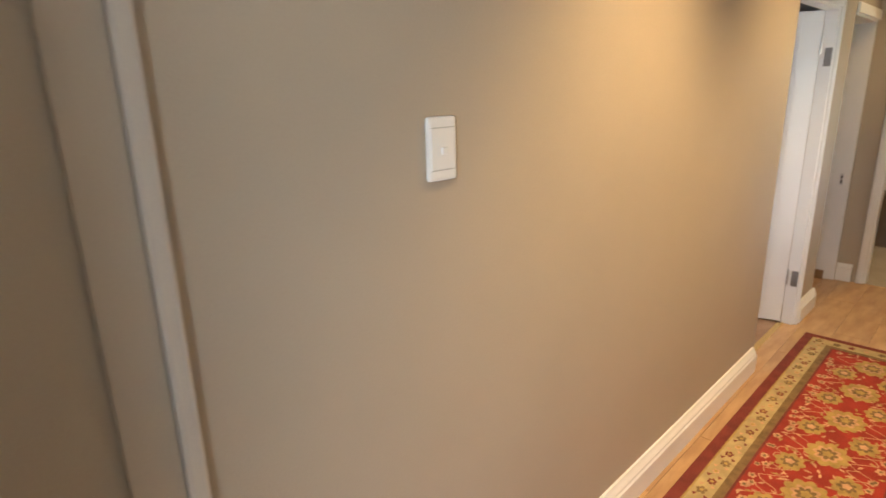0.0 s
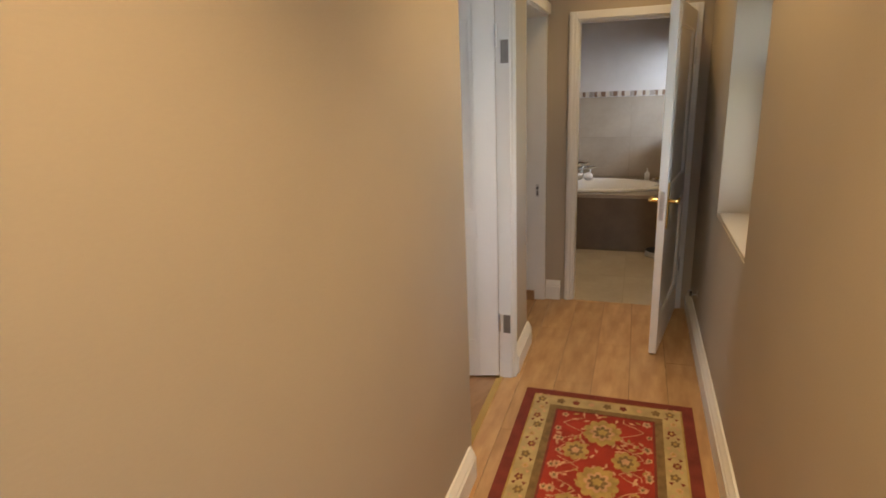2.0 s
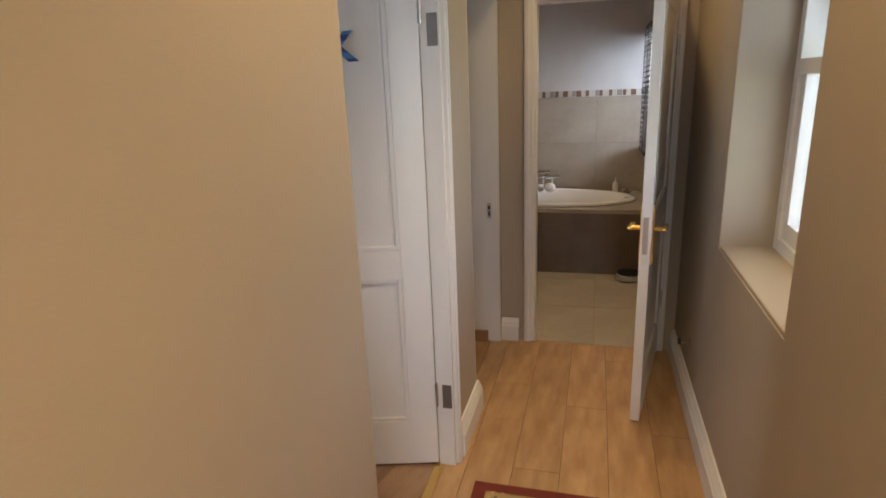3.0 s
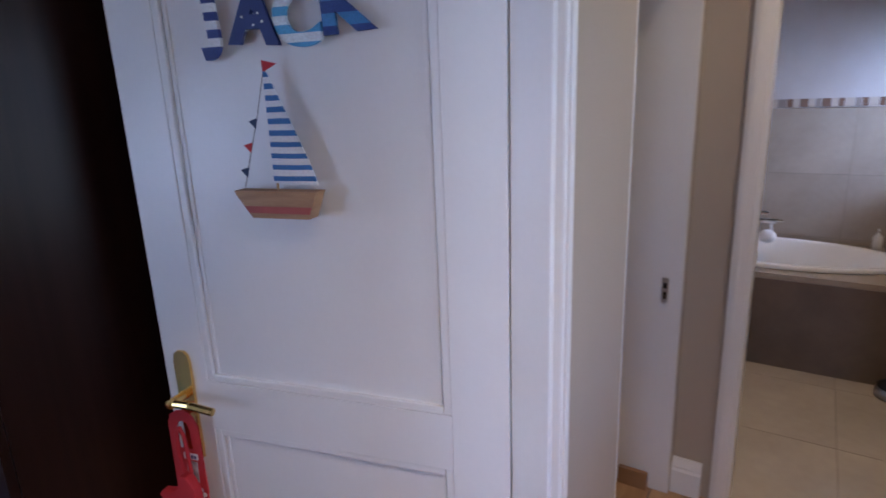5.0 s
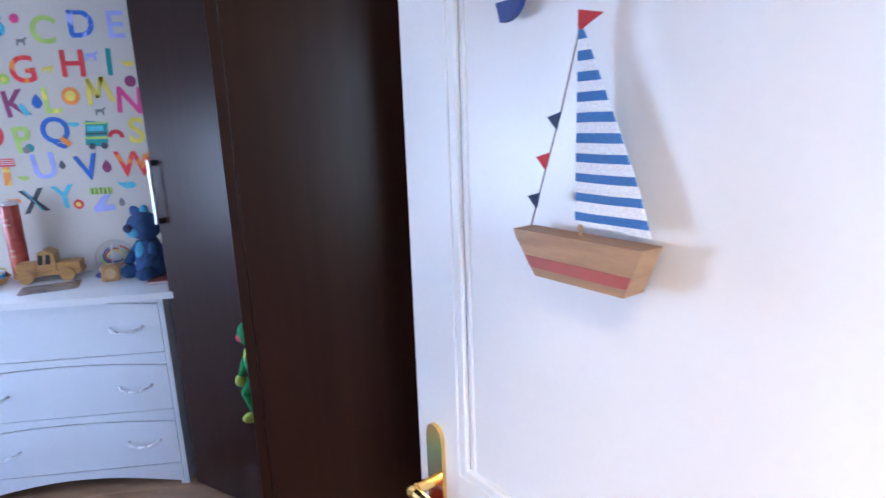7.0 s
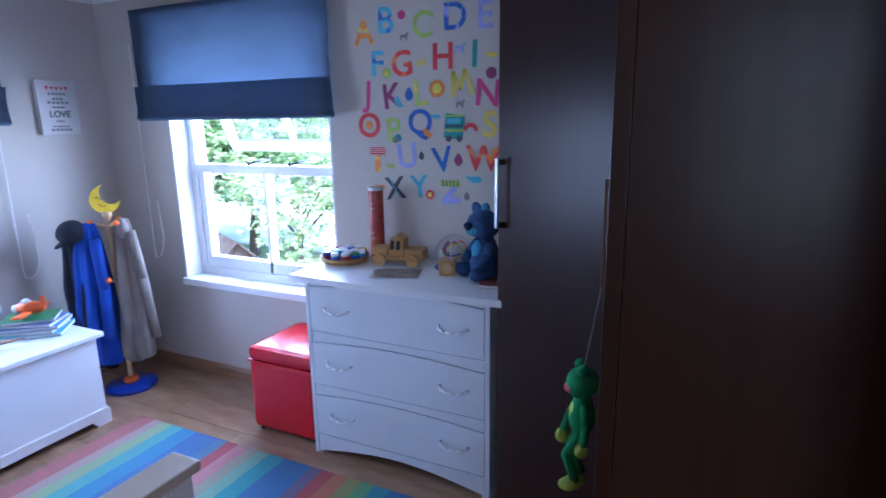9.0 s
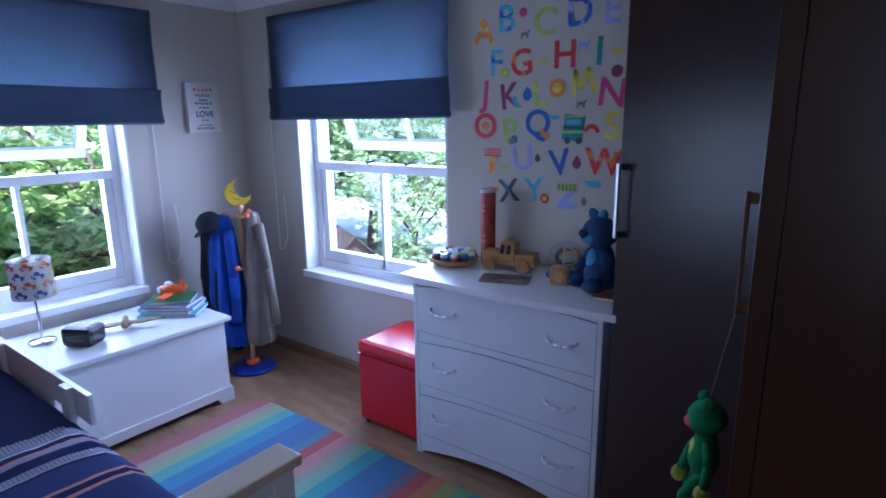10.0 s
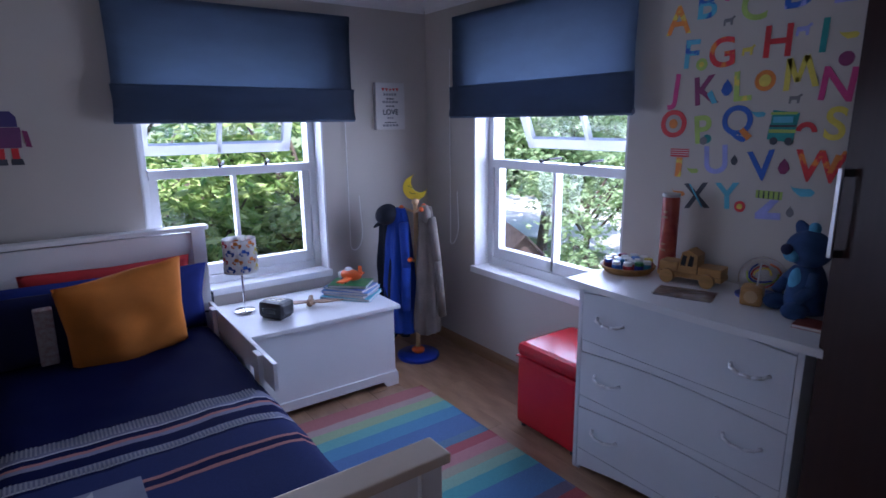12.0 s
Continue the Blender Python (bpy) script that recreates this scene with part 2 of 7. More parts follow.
def leaf_material(name, a, b):
    m = bpy.data.materials.new(name)
    m.use_nodes = True
    nd, ln = m.node_tree.nodes, m.node_tree.links
    p = nd["Principled BSDF"]
    g, r = nd.new("ShaderNodeNewGeometry"), nd.new("ShaderNodeValToRGB")
    r.color_ramp.elements[0].color, r.color_ramp.elements[1].color = (*a, 1), (*b, 1)
    ln.new(g.outputs["Random Per Island"], r.inputs[0])
    ln.new(r.outputs[0], p.inputs["Base Color"])
    p.inputs["Roughness"].default_value = 0.42
    tr, mx = nd.new("ShaderNodeBsdfTranslucent"), nd.new("ShaderNodeMixShader")
    ln.new(r.outputs[0], tr.inputs["Color"])
    mx.inputs[0].default_value = 0.45
    ln.new(p.outputs[0], mx.inputs[1])
    ln.new(tr.outputs[0], mx.inputs[2])
    ln.new(mx.outputs[0], nd["Material Output"].inputs["Surface"])
    return m


LEAF = leaf_material("leaf", (0.12, 0.24, 0.045), (0.48, 0.58, 0.20))
LEAF_PALE = leaf_material("leaf_pale", (0.16, 0.27, 0.10), (0.46, 0.58, 0.30))
LEAF_COOL = leaf_material("leaf_cool", (0.055, 0.15, 0.05), (0.26, 0.40, 0.16))


def glass_material():
    m = bpy.data.materials.new("window_glass")
    m.use_nodes = True
    nd, ln = m.node_tree.nodes, m.node_tree.links
    gl, tr, mx, fr, po, sc = (nd.new("ShaderNode" + k) for k in ("BsdfGlossy", "BsdfTransparent", "MixShader", "LayerWeight", "Math", "Math"))
    gl.inputs["Roughness"].default_value = 0.03
    fr.inputs["Blend"].default_value = 0.5
    po.operation, sc.operation = "POWER", "MULTIPLY_ADD"
    po.inputs[1].default_value, sc.inputs[1].default_value, sc.inputs[2].default_value = 4.0, 0.8, 0.03
    ln.new(fr.outputs["Facing"], po.inputs[0])
    ln.new(po.outputs[0], sc.inputs[0])
    ln.new(sc.outputs[0], mx.inputs[0])
    ln.new(tr.outputs[0], mx.inputs[1])
    ln.new(gl.outputs[0], mx.inputs[2])
    ln.new(mx.outputs[0], nd["Material Output"].inputs["Surface"])
    return m


GLASS = glass_material()


# ---- mesh helpers ----
def box(bm, x0, y0, z0, x1, y1, z1, bevel=0.0):
    made = bmesh.ops.create_cube(bm, size=1, matrix=Matrix.Translation(((x0 + x1) / 2, (y0 + y1) / 2, (z0 + z1) / 2)) @ Matrix.Diagonal((abs(x1 - x0), abs(y1 - y0), abs(z1 - z0), 1)))
    if bevel:
        es = list({e for v in made["verts"] for e in v.link_edges})
        bmesh.ops.bevel(bm, geom=es, offset=bevel, segments=2, affect="EDGES", profile=0.6)
    return bm


def rod(bm, p, q, r0, r1=None, seg=14):
    p, q = Vector(p), Vector(q)
    m = Matrix.Translation((p + q) / 2) @ (q - p).to_track_quat("Z", "Y").to_matrix().to_4x4()
    bmesh.ops.create_cone(bm, cap_ends=True, segments=seg, radius1=r0, radius2=r0 if r1 is None else r1, depth=(q - p).length, matrix=m)
    return bm


def ball(bm, c, r, squash=(1, 1, 1), seg=16, turn=None):
    m = Matrix.Translation(c) @ (turn or Matrix.Identity(4)) @ Matrix.Diagonal((r * squash[0], r * squash[1], r * squash[2], 1))
    bmesh.ops.create_uvsphere(bm, u_segments=seg, v_segments=max(8, seg // 2 + 2), radius=1, matrix=m)
    return bm


def lathe(bm, profile, seg=28, centre=(0, 0, 0)):
    rings = []
    for r, z in profile:
        rings.append([bm.verts.new((centre[0] + r * math.cos(2 * math.pi * i / seg), centre[1] + r * math.sin(2 * math.pi * i / seg), centre[2] + z)) for i in range(seg)])
    for a, b in zip(rings, rings[1:]):
        for i in range(seg):
            bm.faces.new((a[i], a[(i + 1) % seg], b[(i + 1) % seg], b[i]))
    for ring, flip in ((rings[0], True), (rings[-1], False)):
        bm.faces.new(ring[::-1] if flip else ring)
    return bm


def slab(bm, pts, t, axis="y", at=0.0):
    """A flat outline given thickness: axis y lays it in the xz plane, axis z in the xy plane."""
    def place(p, d):
        return (p[0], at + d, p[1]) if axis == "y" else (p[0], p[1], at + d)
    a = [bm.verts.new(place(p, 0)) for p in pts]
    b = [bm.verts.new(place(p, t)) for p in pts]
    n = len(pts)
    bm.faces.new(a)
    bm.faces.new(b[::-1])
    for i in range(n):
        bm.faces.new((a[i], b[i], b[(i + 1) % n], a[(i + 1) % n]))
    return bm


def tube(bm, pts, r, seg=8):
    for p, q in zip(pts, pts[1:]):
        rod(bm, p, q, r, seg=seg)
    for p in pts[1:-1]:
        ball(bm, p, r, seg=8)
    return bm


def part(name, bm, material, parent=None, label="", smooth=False):
    me = bpy.data.meshes.new(name)
    bmesh.ops.recalc_face_normals(bm, faces=bm.faces)
    bm.to_mesh(me)
    bm.free()
    me.materials.append(material)
    if smooth:
        for p in me.polygons:
            p.use_smooth = True
    ob = new(name, me)
    if parent:
        ob.parent = parent
    if label:
        ob["label"] = label
    return ob


def bb(*a, **k):
    return box(bmesh.new(), *a, **k)


def blob_outline(x, z, r, n=14):
    return [(x + r * math.cos(2 * math.pi * i / n), z + r * math.sin(2 * math.pi * i / n)) for i in range(n)]


def thing(name, m, label, category, group="", kind=""):
    ob = new(name)
    ob.matrix_world = m
    ob.empty_display_size = 0.1
    return tagged(ob, label, category, group, kind)


def solid(name, bm, material, m, label, category, group="", kind="", smooth=False):
    ob = part(name, bm, material, smooth=smooth)
    ob.matrix_world = m
    return tagged(ob, label, category, group, kind)


def rounded(bm, steps=2):
    bmesh.ops.subdivide_edges(bm, edges=bm.edges[:], cuts=steps, use_grid_fill=True)
    return bm


def wall(name, m, length, height, thick, holes=(), material=None, label="greige painted plaster wall"):
    """A wall along local x from 0, its seen face at y = 0, its body towards +y; holes are (x0, x1, z0, z1)."""
    bm = bmesh.new()
    xs = sorted({0.0, length, *(v for h in holes for v in h[:2])})
    zs = sorted({0.0, height, *(v for h in holes for v in h[2:])})
    for x0, x1 in zip(xs, xs[1:]):
        run = None
        for z0, z1 in zip(zs, zs[1:]):
            cx, cz = (x0 + x1) / 2, (z0 + z1) / 2
            hole = any(h[0] < cx < h[1] and h[2] < cz < h[3] for h in holes)
            if hole:
                if run:
                    box(bm, x0, 0, run[0], x1, thick, run[1])
                run = None
            else:
                run = (run[0], z1) if run else (z0, z1)
        if run:
            box(bm, x0, 0, run[0], x1, thick, run[1])
    bmesh.ops.remove_doubles(bm, verts=bm.verts, dist=1e-5)
    return solid(name, bm, material or WALL, m, label, "wall", kind="structure")


def clip(poly, half):
    """Convex polygon cut by half planes (a, b, c): a x + b y <= c."""
    for a, b, c in half:
        out = []
        for p, q in zip(poly, poly[1:] + poly[:1]):
            dp, dq = a * p[0] + b * p[1] - c, a * q[0] + b * q[1] - c
            if dp <= 0:
                out.append(p)
            if dp * dq < 0:
                k = dp / (dp - dq)
                out.append((p[0] + k * (q[0] - p[0]), p[1] + k * (q[1] - p[1])))
        poly = out
        if len(poly) < 3:
            return []
    return poly


CT, ST = math.cos(radians(HALL_TURN)), math.sin(radians(HALL_TURN))


def hall_point(s, n, z=0.0):
    return HALL @ Vector((s, n, z))


# ---- bedroom shell ----
ROOM_HALVES = [(-1, 0, -WEST), (0, 1, NORTH), (CT, ST, 4.50), (ST, -CT, -0.074)]   # west, north, wardrobe wall, hall wall
room_outline = clip([(-2, -2), (6, -2), (6, 6), (-2, 6)], ROOM_HALVES)
floor_room = solid("floor_bedroom", slab(bmesh.new(), room_outline, 0.12, "z", -0.126), JOINT, ROOM, "oak laminate floor of the bedroom", "floor", kind="structure")
ceiling_outline = clip([(-2, -2), (6, -2), (6, 6), (-2, 6)], [(-1, 0, 0.3), (0, 1, 4.0), (CT, ST, 4.62), (ST, -CT, -0.02)])
solid("ceiling_bedroom", slab(bmesh.new(), ceiling_outline, 0.12, "z", ROOM_TOP), CEIL, ROOM, "white plaster bedroom ceiling", "ceiling", kind="structure")

WIN_W = (1.90, 2.93, 0.575, 2.02)      # west window: y0, y1, z0, z1
WIN_N = (0.49, 1.625, 0.585, 2.02)     # north window: x0, x1, z0, z1
wall("wall_west", pose(WEST, -0.4, 0, 0, 0, 90), 4.35, 2.87, 0.25, [(WIN_W[0] + 0.4, WIN_W[1] + 0.4, WIN_W[2], WIN_W[3])], label="greige painted bedroom wall with a sash window")
wall("wall_north", pose(WEST - 0.25, NORTH, 0, 0, 0, 0), 3.9, 2.87, 0.25, [(WIN_N[0] - WEST + 0.25, WIN_N[1] - WEST + 0.25, WIN_N[2], WIN_N[3])], label="greige painted bedroom wall with a sash window")
wall("wall_east", HALL @ pose(4.50, 3.2, 0, 0, 0, -90), 3.11, 2.87, 0.10, label="greige painted wall behind the wardrobe")


def cornice(m, length):
    bm = bmesh.new()
    prof = [(0, 0)] + [(0.085 * (1 - math.cos(a * math.pi / 12)), 0.085 * math.sin(a * math.pi / 12)) for a in range(1, 7)] + [(0.10, 0.10), (0, 0.10)]
    a = [bm.verts.new((0, -p[0], p[1])) for p in prof]
    b = [bm.verts.new((length, -p[0], p[1])) for p in prof]
    for i in range(len(prof)):
        j = (i + 1) % len(prof)
        bm.faces.new((a[i], a[j], b[j], b[i]))
    bm.faces.new(a[::-1])
    bm.faces.new(b)
    solid("cornice", bm, CEIL, m, "white coved plaster cornice", "cornice", kind="structure")


cornice(pose(WEST + 0.001, 0.05, ROOM_TOP - 0.102, 0, 0, 90), 3.64)
cornice(pose(WEST, NORTH - 0.001, ROOM_TOP - 0.102), 3.65)


def skirting(name, m, length, h, t, material, label):
    bm = bmesh.new()
    prof = [(0, 0), (t, 0), (t, h * 0.68), (t * 0.8, h * 0.74), (t * 0.8, h * 0.80), (t * 0.45, h * 0.92), (t * 0.3, h), (0, h)]
    a = [bm.verts.new((0, -p[0], p[1])) for p in prof]
    b = [bm.verts.new((length, -p[0], p[1])) for p in prof]
    for i in range(len(prof)):
        j = (i + 1) % len(prof)
        bm.faces.new((a[i], a[j], b[j], b[i]))
    bm.faces.new(a[::-1])
    bm.faces.new(b)
    return solid(name, bm, material, m, label, "skirting board", kind="structure")


skirting("baseboard_north", pose(WEST + 0.02, NORTH - 0.001, 0), 3.3, 0.07, 0.018, SKIRT_WOOD, "low oak skirting board")
skirting("baseboard_west", pose(WEST + 0.001, 0.05, 0, 0, 0, 90), 3.63, 0.07, 0.018, SKIRT_WOOD, "low oak skirting board")


def sash_window(name, m, w, h, depth, label, tilt=24, set_back=0.45, reveal=None):
    """A timber window in a wall's opening: x along the wall, y outwards, z up from the opening's foot."""
    win = thing(name, m, label, "window", kind="structure")
    y0 = depth * set_back
    y1 = y0 + 0.0875
    fr = bmesh.new()
    for x0, x1 in ((0, 0.055), (w - 0.055, w)):
        box(fr, x0, y0, 0.0, x1, y1, h, 0.004)
    box(fr, 0.055, y0, 0, w - 0.055, y1, 0.06, 0.004)
    box(fr, 0.055, y0, h - 0.06, w - 0.055, y1, h, 0.004)
    part("window_frame", fr, WHITE, win)
    for i, x in enumerate((0.0, w - 0.012)):
        part("reveal", bb(x, 0.001, 0, x + 0.012, y0, h), reveal or WHITE, win)
    if reveal:
        part("window_sill", bb(0.012, 0.004, -0.006, w - 0.012, y0 + 0.01, 0.014, 0.006), reveal, win, "plastered window ledge")
    else:
        part("window_sill", bb(-0.01, -0.022, -0.03, w + 0.01, y0 + 0.01, 0.012, 0.005), WHITE, win, "white painted window sill")
    rail = 0.64
    part("meeting_rail", bb(0.055, y0 - 0.01, rail, w - 0.055, y1 - 0.01, rail + 0.05, 0.004), WHITE, win)
    low = bmesh.new()
    ya, yb = y0 + 0.012, y1 - 0.02
    for x0, x1 in ((0.055, 0.10), (w - 0.10, w - 0.055), (w / 2 - 0.011, w / 2 + 0.011)):
        box(low, x0, ya, 0.06, x1, yb, rail, 0.003)
    box(low, 0.10, ya, 0.06, w - 0.10, yb, 0.125, 0.003)
    part("lower_sash", low, WHITE, win)
    for x0, x1 in ((0.10, w / 2 - 0.011), (w / 2 + 0.011, w - 0.10)):
        g = part("pane", bb(x0, (ya + yb) / 2 - 0.002, 0.125, x1, (ya + yb) / 2 + 0.002, rail), GLASS, win)
        g.visible_shadow = False
    # top-hung sash, pushed out at its foot
    hh = h - rail - 0.13
    hinge = pose(0, (y0 + y1) / 2, h - 0.065, tilt)
    up = bmesh.new()
    for x0, x1 in ((0.06, 0.115), (w - 0.115, w - 0.06), (w / 2 - 0.013, w / 2 + 0.013)):
        box(up, x0, -0.018, -hh, x1, 0.018, 0, 0.003)
    box(up, 0.06, -0.018, -hh - 0.005, w - 0.06, 0.018, -hh + 0.06, 0.003)
    box(up, 0.06, -0.018, -0.045, w - 0.06, 0.018, 0, 0.003)
    sash = part("upper_sash", up, WHITE, win, "top-hung sash pushed open")
    sash.matrix_basis = hinge
    for x0, x1 in ((0.115, w / 2 - 0.013), (w / 2 + 0.013, w - 0.115)):
        g = part("pane", bb(x0, -0.002, -hh + 0.06, x1, 0.002, -0.045), GLASS, sash)
        g.visible_shadow = False
    for x in (w * 0.42, w * 0.68):
        stay = bmesh.new()
        tube(stay, [(x, y0 - 0.004, rail + 0.055), (x + 0.03, y0 + 0.03, rail + 0.07), (x + 0.05, y0 + 0.11, rail + 0.075)], 0.006)
        ball(stay, (x, y0 - 0.006, rail + 0.06), 0.011)
        part("stay", stay, DARK, win)
    return win


sash_window("window_1", pose(WEST, WIN_W[0], WIN_W[2], 0, 0, 90), WIN_W[1] - WIN_W[0], WIN_W[3] - WIN_W[2], 0.25, "white timber window with its top sash pushed open")
sash_window("window_2", pose(WIN_N[0], NORTH, WIN_N[2]), WIN_N[1] - WIN_N[0], WIN_N[3] - WIN_N[2], 0.25, "white timber window with its top sash pushed open")


def roman_blind(m, w, drop, tail_at, label):
    """Blue cloth blind hung before the wall: x along the wall, -y into the room, z down from 0."""
    b = thing("roman_blind", m, label, "blind", "window blinds")
    part("headrail", bb(0.01, -0.05, -0.03, w - 0.01, -0.002, 0.0, 0.003), DARK, b)
    nx, nz = 24, 16
    for nm, x0, x1, z0, z1, off in (("cloth", 0.0, w, -drop * 0.985, 0.0, -0.056), ("fold", -0.006, w + 0.006, -drop, -drop * 0.70, -0.078)):
        bm = bmesh.new()
        gr = [[None] * (nx + 1) for _ in range(nz + 1)]
        for j in range(nz + 1):
            for i in range(nx + 1):
                u, v = i / nx, j / nz
                zz = z0 + (z1 - z0) * v
                k = noise.noise(Vector((u * 3.1 + w, v * 2.3, off * 40)))
                side = 1 - 0.010 * math.sin(v * 3.1)
                xx = (x0 + x1) / 2 + ((x0 + x1) * 0 + (u - 0.5) * (x1 - x0)) * side
                gr[j][i] = bm.verts.new((xx, off - 0.010 * k - 0.008 * math.sin(u * math.pi) * (1 - v), zz + (0.006 * k if j == 0 else 0)))
        for j in range(nz):
            for i in range(nx):
                bm.faces.new((gr[j][i], gr[j][i + 1], gr[j + 1][i + 1], gr[j + 1][i]))
        bmesh.ops.solidify(bm, geom=bm.faces[:], thickness=0.004)
        part(nm, bm, BLIND_FOLD if nm == "fold" else BLIND_THIN, b, "lower pleat of the blind" if nm == "fold" else "", smooth=True)
    for k in range(2):
        part("hem", bb(-0.004, -0.072 + 0.012 * k, -drop - 0.012 + 0.006 * k, w + 0.004, -0.062 + 0.012 * k, -drop + 0.012 + 0.006 * k, 0.003), BLIND, b)
    cord = bmesh.new()
    pts = [Vector((tail_at, -0.02, -drop * 0.3))]
    for i in range(11):
        a = math.pi * i / 10
        pts.append(Vector((tail_at + 0.045 - 0.045 * math.cos(a), -0.02 - 0.01 * math.sin(a), -drop - 0.80 - 0.05 * math.sin(a) + 0.10 * (i / 10) ** 2)))
    pts.append(Vector((tail_at + 0.075, -0.02, -drop - 0.48)))
    tube(cord, pts, 0.0028, 6)
    part("cord", cord, PLASTIC, b, "hanging loop of white blind cord")
    return b


roman_blind(pose(WEST - 0.001, 1.815, 2.125, 0, 0, 90), 1.30, 0.60, 1.26, "denim-blue roman blind drawn half up over the window")
roman_blind(pose(0.34, NORTH + 0.001, 2.125), 1.345, 0.585, -0.075, "denim-blue roman blind drawn half up over the window")

# ---- hall shell ----
DOOR = (3.30, 4.142, 0.0, 2.0)
SIDE_DOOR = (4.57, 5.36, 0.0, 2.0)
START = -1.5
solid("floor_hall", bb(START, -2.6, -0.126, 5.385, 0.074, -0.006), JOINT, HALL, "oak laminate floor of the hall", "floor", kind="structure")
solid("ceiling_hall", bb(START, -2.6, HALL_TOP, 5.5, 0.16, HALL_TOP + 0.1), CEIL, HALL, "white hall ceiling", "ceiling", kind="structure")
wall("wall_hall_left", HALL @ pose(START, HALL_LEFT, 0), 5.485 - START, HALL_TOP, 0.068, [(DOOR[0] - START, DOOR[1] - START, 0, DOOR[3]), (SIDE_DOOR[0] - START, SIDE_DOOR[1] - START, 0, SIDE_DOOR[3])], material=HALL_TONE, label="greige painted hall wall with doorways")
HALL_WIN = (3.62, 4.47, 0.88, 2.0)
RIGHT_END = 0.75
wall("wall_hall_right", HALL @ pose(5.485, HALL_RIGHT, 0, 0, 0, 180), 5.485 - RIGHT_END, HALL_TOP, 0.30, [(5.485 - HALL_WIN[1], 5.485 - HALL_WIN[0], HALL_WIN[2], HALL_WIN[3])], material=HALL_TONE, label="greige painted hall wall with a recessed window")
wall("wall_hall_start", HALL @ pose(START, -2.6, 0, 0, 0, 90), 2.74, HALL_TOP, 0.12, [(0.6, 2.0, 0.6, 2.1)], material=HALL_TONE, label="greige wall behind the start of the hall")
wall("wall_hall_side", HALL @ pose(RIGHT_END + 0.12, -2.6, 0, 0, 0, 180), RIGHT_END + 0.12 - START, HALL_TOP, 0.12, material=HALL_TONE, label="greige wall beside the start of the hall")
wall("wall_hall_return", HALL @ pose(RIGHT_END, HALL_RIGHT - 0.30, 0, 0, 0, -90), 1.35, HALL_TOP, 0.12, material=HALL_TONE, label="greige return wall at the start of the hall")
BATH_OPEN = (-0.89, -0.165)
wall("wall_bath", HALL @ pose(5.385, HALL_LEFT, 0, 0, 0, -90), HALL_LEFT - HALL_RIGHT, HALL_TOP, 0.10, [(HALL_LEFT - BATH_OPEN[1], HALL_LEFT - BATH_OPEN[0], 0, 1.955)], material=HALL_TONE, label="greige wall with the bathroom doorway")
sash_window("window_3", HALL @ pose(HALL_WIN[1], HALL_RIGHT, HALL_WIN[2], 0, 0, 180), HALL_WIN[1] - HALL_WIN[0], HALL_WIN[3] - HALL_WIN[2], 0.30, "small white window recessed in the hall wall", 20, 0.62, HALL_TONE)
TALL = "tall white moulded skirting board"
skirting("baseboard_hall_left", HALL @ pose(0.35, HALL_LEFT - 0.001, 0), DOOR[0] - 0.35 - 0.03, 0.142, 0.03, WHITE, TALL)
skirting("baseboard_hall_pier", HALL @ pose(DOOR[1] + 0.036, HALL_LEFT - 0.001, 0), SIDE_DOOR[0] - DOOR[1] - 0.036 + 0.02, 0.142, 0.03, WHITE, TALL)
skirting("baseboard_hall_right", HALL @ pose(5.38, HALL_RIGHT + 0.001, 0, 0, 0, 180), 5.38 - RIGHT_END, 0.142, 0.03, WHITE, TALL)
skirting("baseboard_bath", HALL @ pose(5.384, HALL_LEFT + 0.0, 0, 0, 0, -90), 0.105, 0.142, 0.03, WHITE, TALL)


def door_frame(name, m, w, h, depth, label, face=0.065, sides=(True, True), plastered=None):
    """Lining and architraves round an opening: x across it, y through the wall, z up."""
    f = thing(name, m, label, "door frame", kind="structure")
    for x0, x1, on in ((0, 0.028, sides[0]), (w - 0.028, w, sides[1])):
        part("jamb", bb(x0, -0.004 if on else 0.004, 0, x1, depth + 0.004, h, 0.002), plastered if plastered and x0 == 0 else WHITE, f, "plain plastered reveal" if plastered and x0 == 0 else "")
    part("head", bb(0.028, -0.004, h - 0.028, w - 0.028, depth + 0.004, h, 0.002), WHITE, f)
    for k, on in enumerate(sides):
        if on:
            x0 = (-face + 0.012, w - 0.012)[k]
            a = bmesh.new()
            box(a, x0, -0.020, 0, x0 + face, -0.001, h + face - 0.012, 0.004)
            box(a, x0 + face * 0.2, -0.026, 0, x0 + face * 0.55, -0.018, h + face * 0.5, 0.003)
            part("architrave", a, WHITE, f)
    t = bmesh.new()
    box(t, 0.012 if not sides[0] else -face + 0.012 + face, -0.019, h - 0.012, w - 0.012, -0.001, h + face - 0.012, 0.004)
    part("head_architrave", t, WHITE, f)
    return f


door_frame("door_frame_1", HALL @ pose(DOOR[0], HALL_LEFT, 0), DOOR[1] - DOOR[0], DOOR[3], 0.062, "white painted bedroom door frame", face=0.045, sides=(False, True), plastered=HALL_TONE)
for z in (0.27, 1.66):
    part("hinge_plate", bb(DOOR[1] - DOOR[0] - 0.0305, 0.002, z, DOOR[1] - DOOR[0] - 0.0281, 0.040, z + 0.105, 0.001), HINGE_STEEL, bpy.data.objects["door_frame_1"], "brushed steel hinge leaf")
door_frame("door_frame_2", HALL @ pose(SIDE_DOOR[0], HALL_LEFT, 0), SIDE_DOOR[1] - SIDE_DOOR[0], SIDE_DOOR[3], 0.22, "white painted door frame of a side room", sides=(False, False))
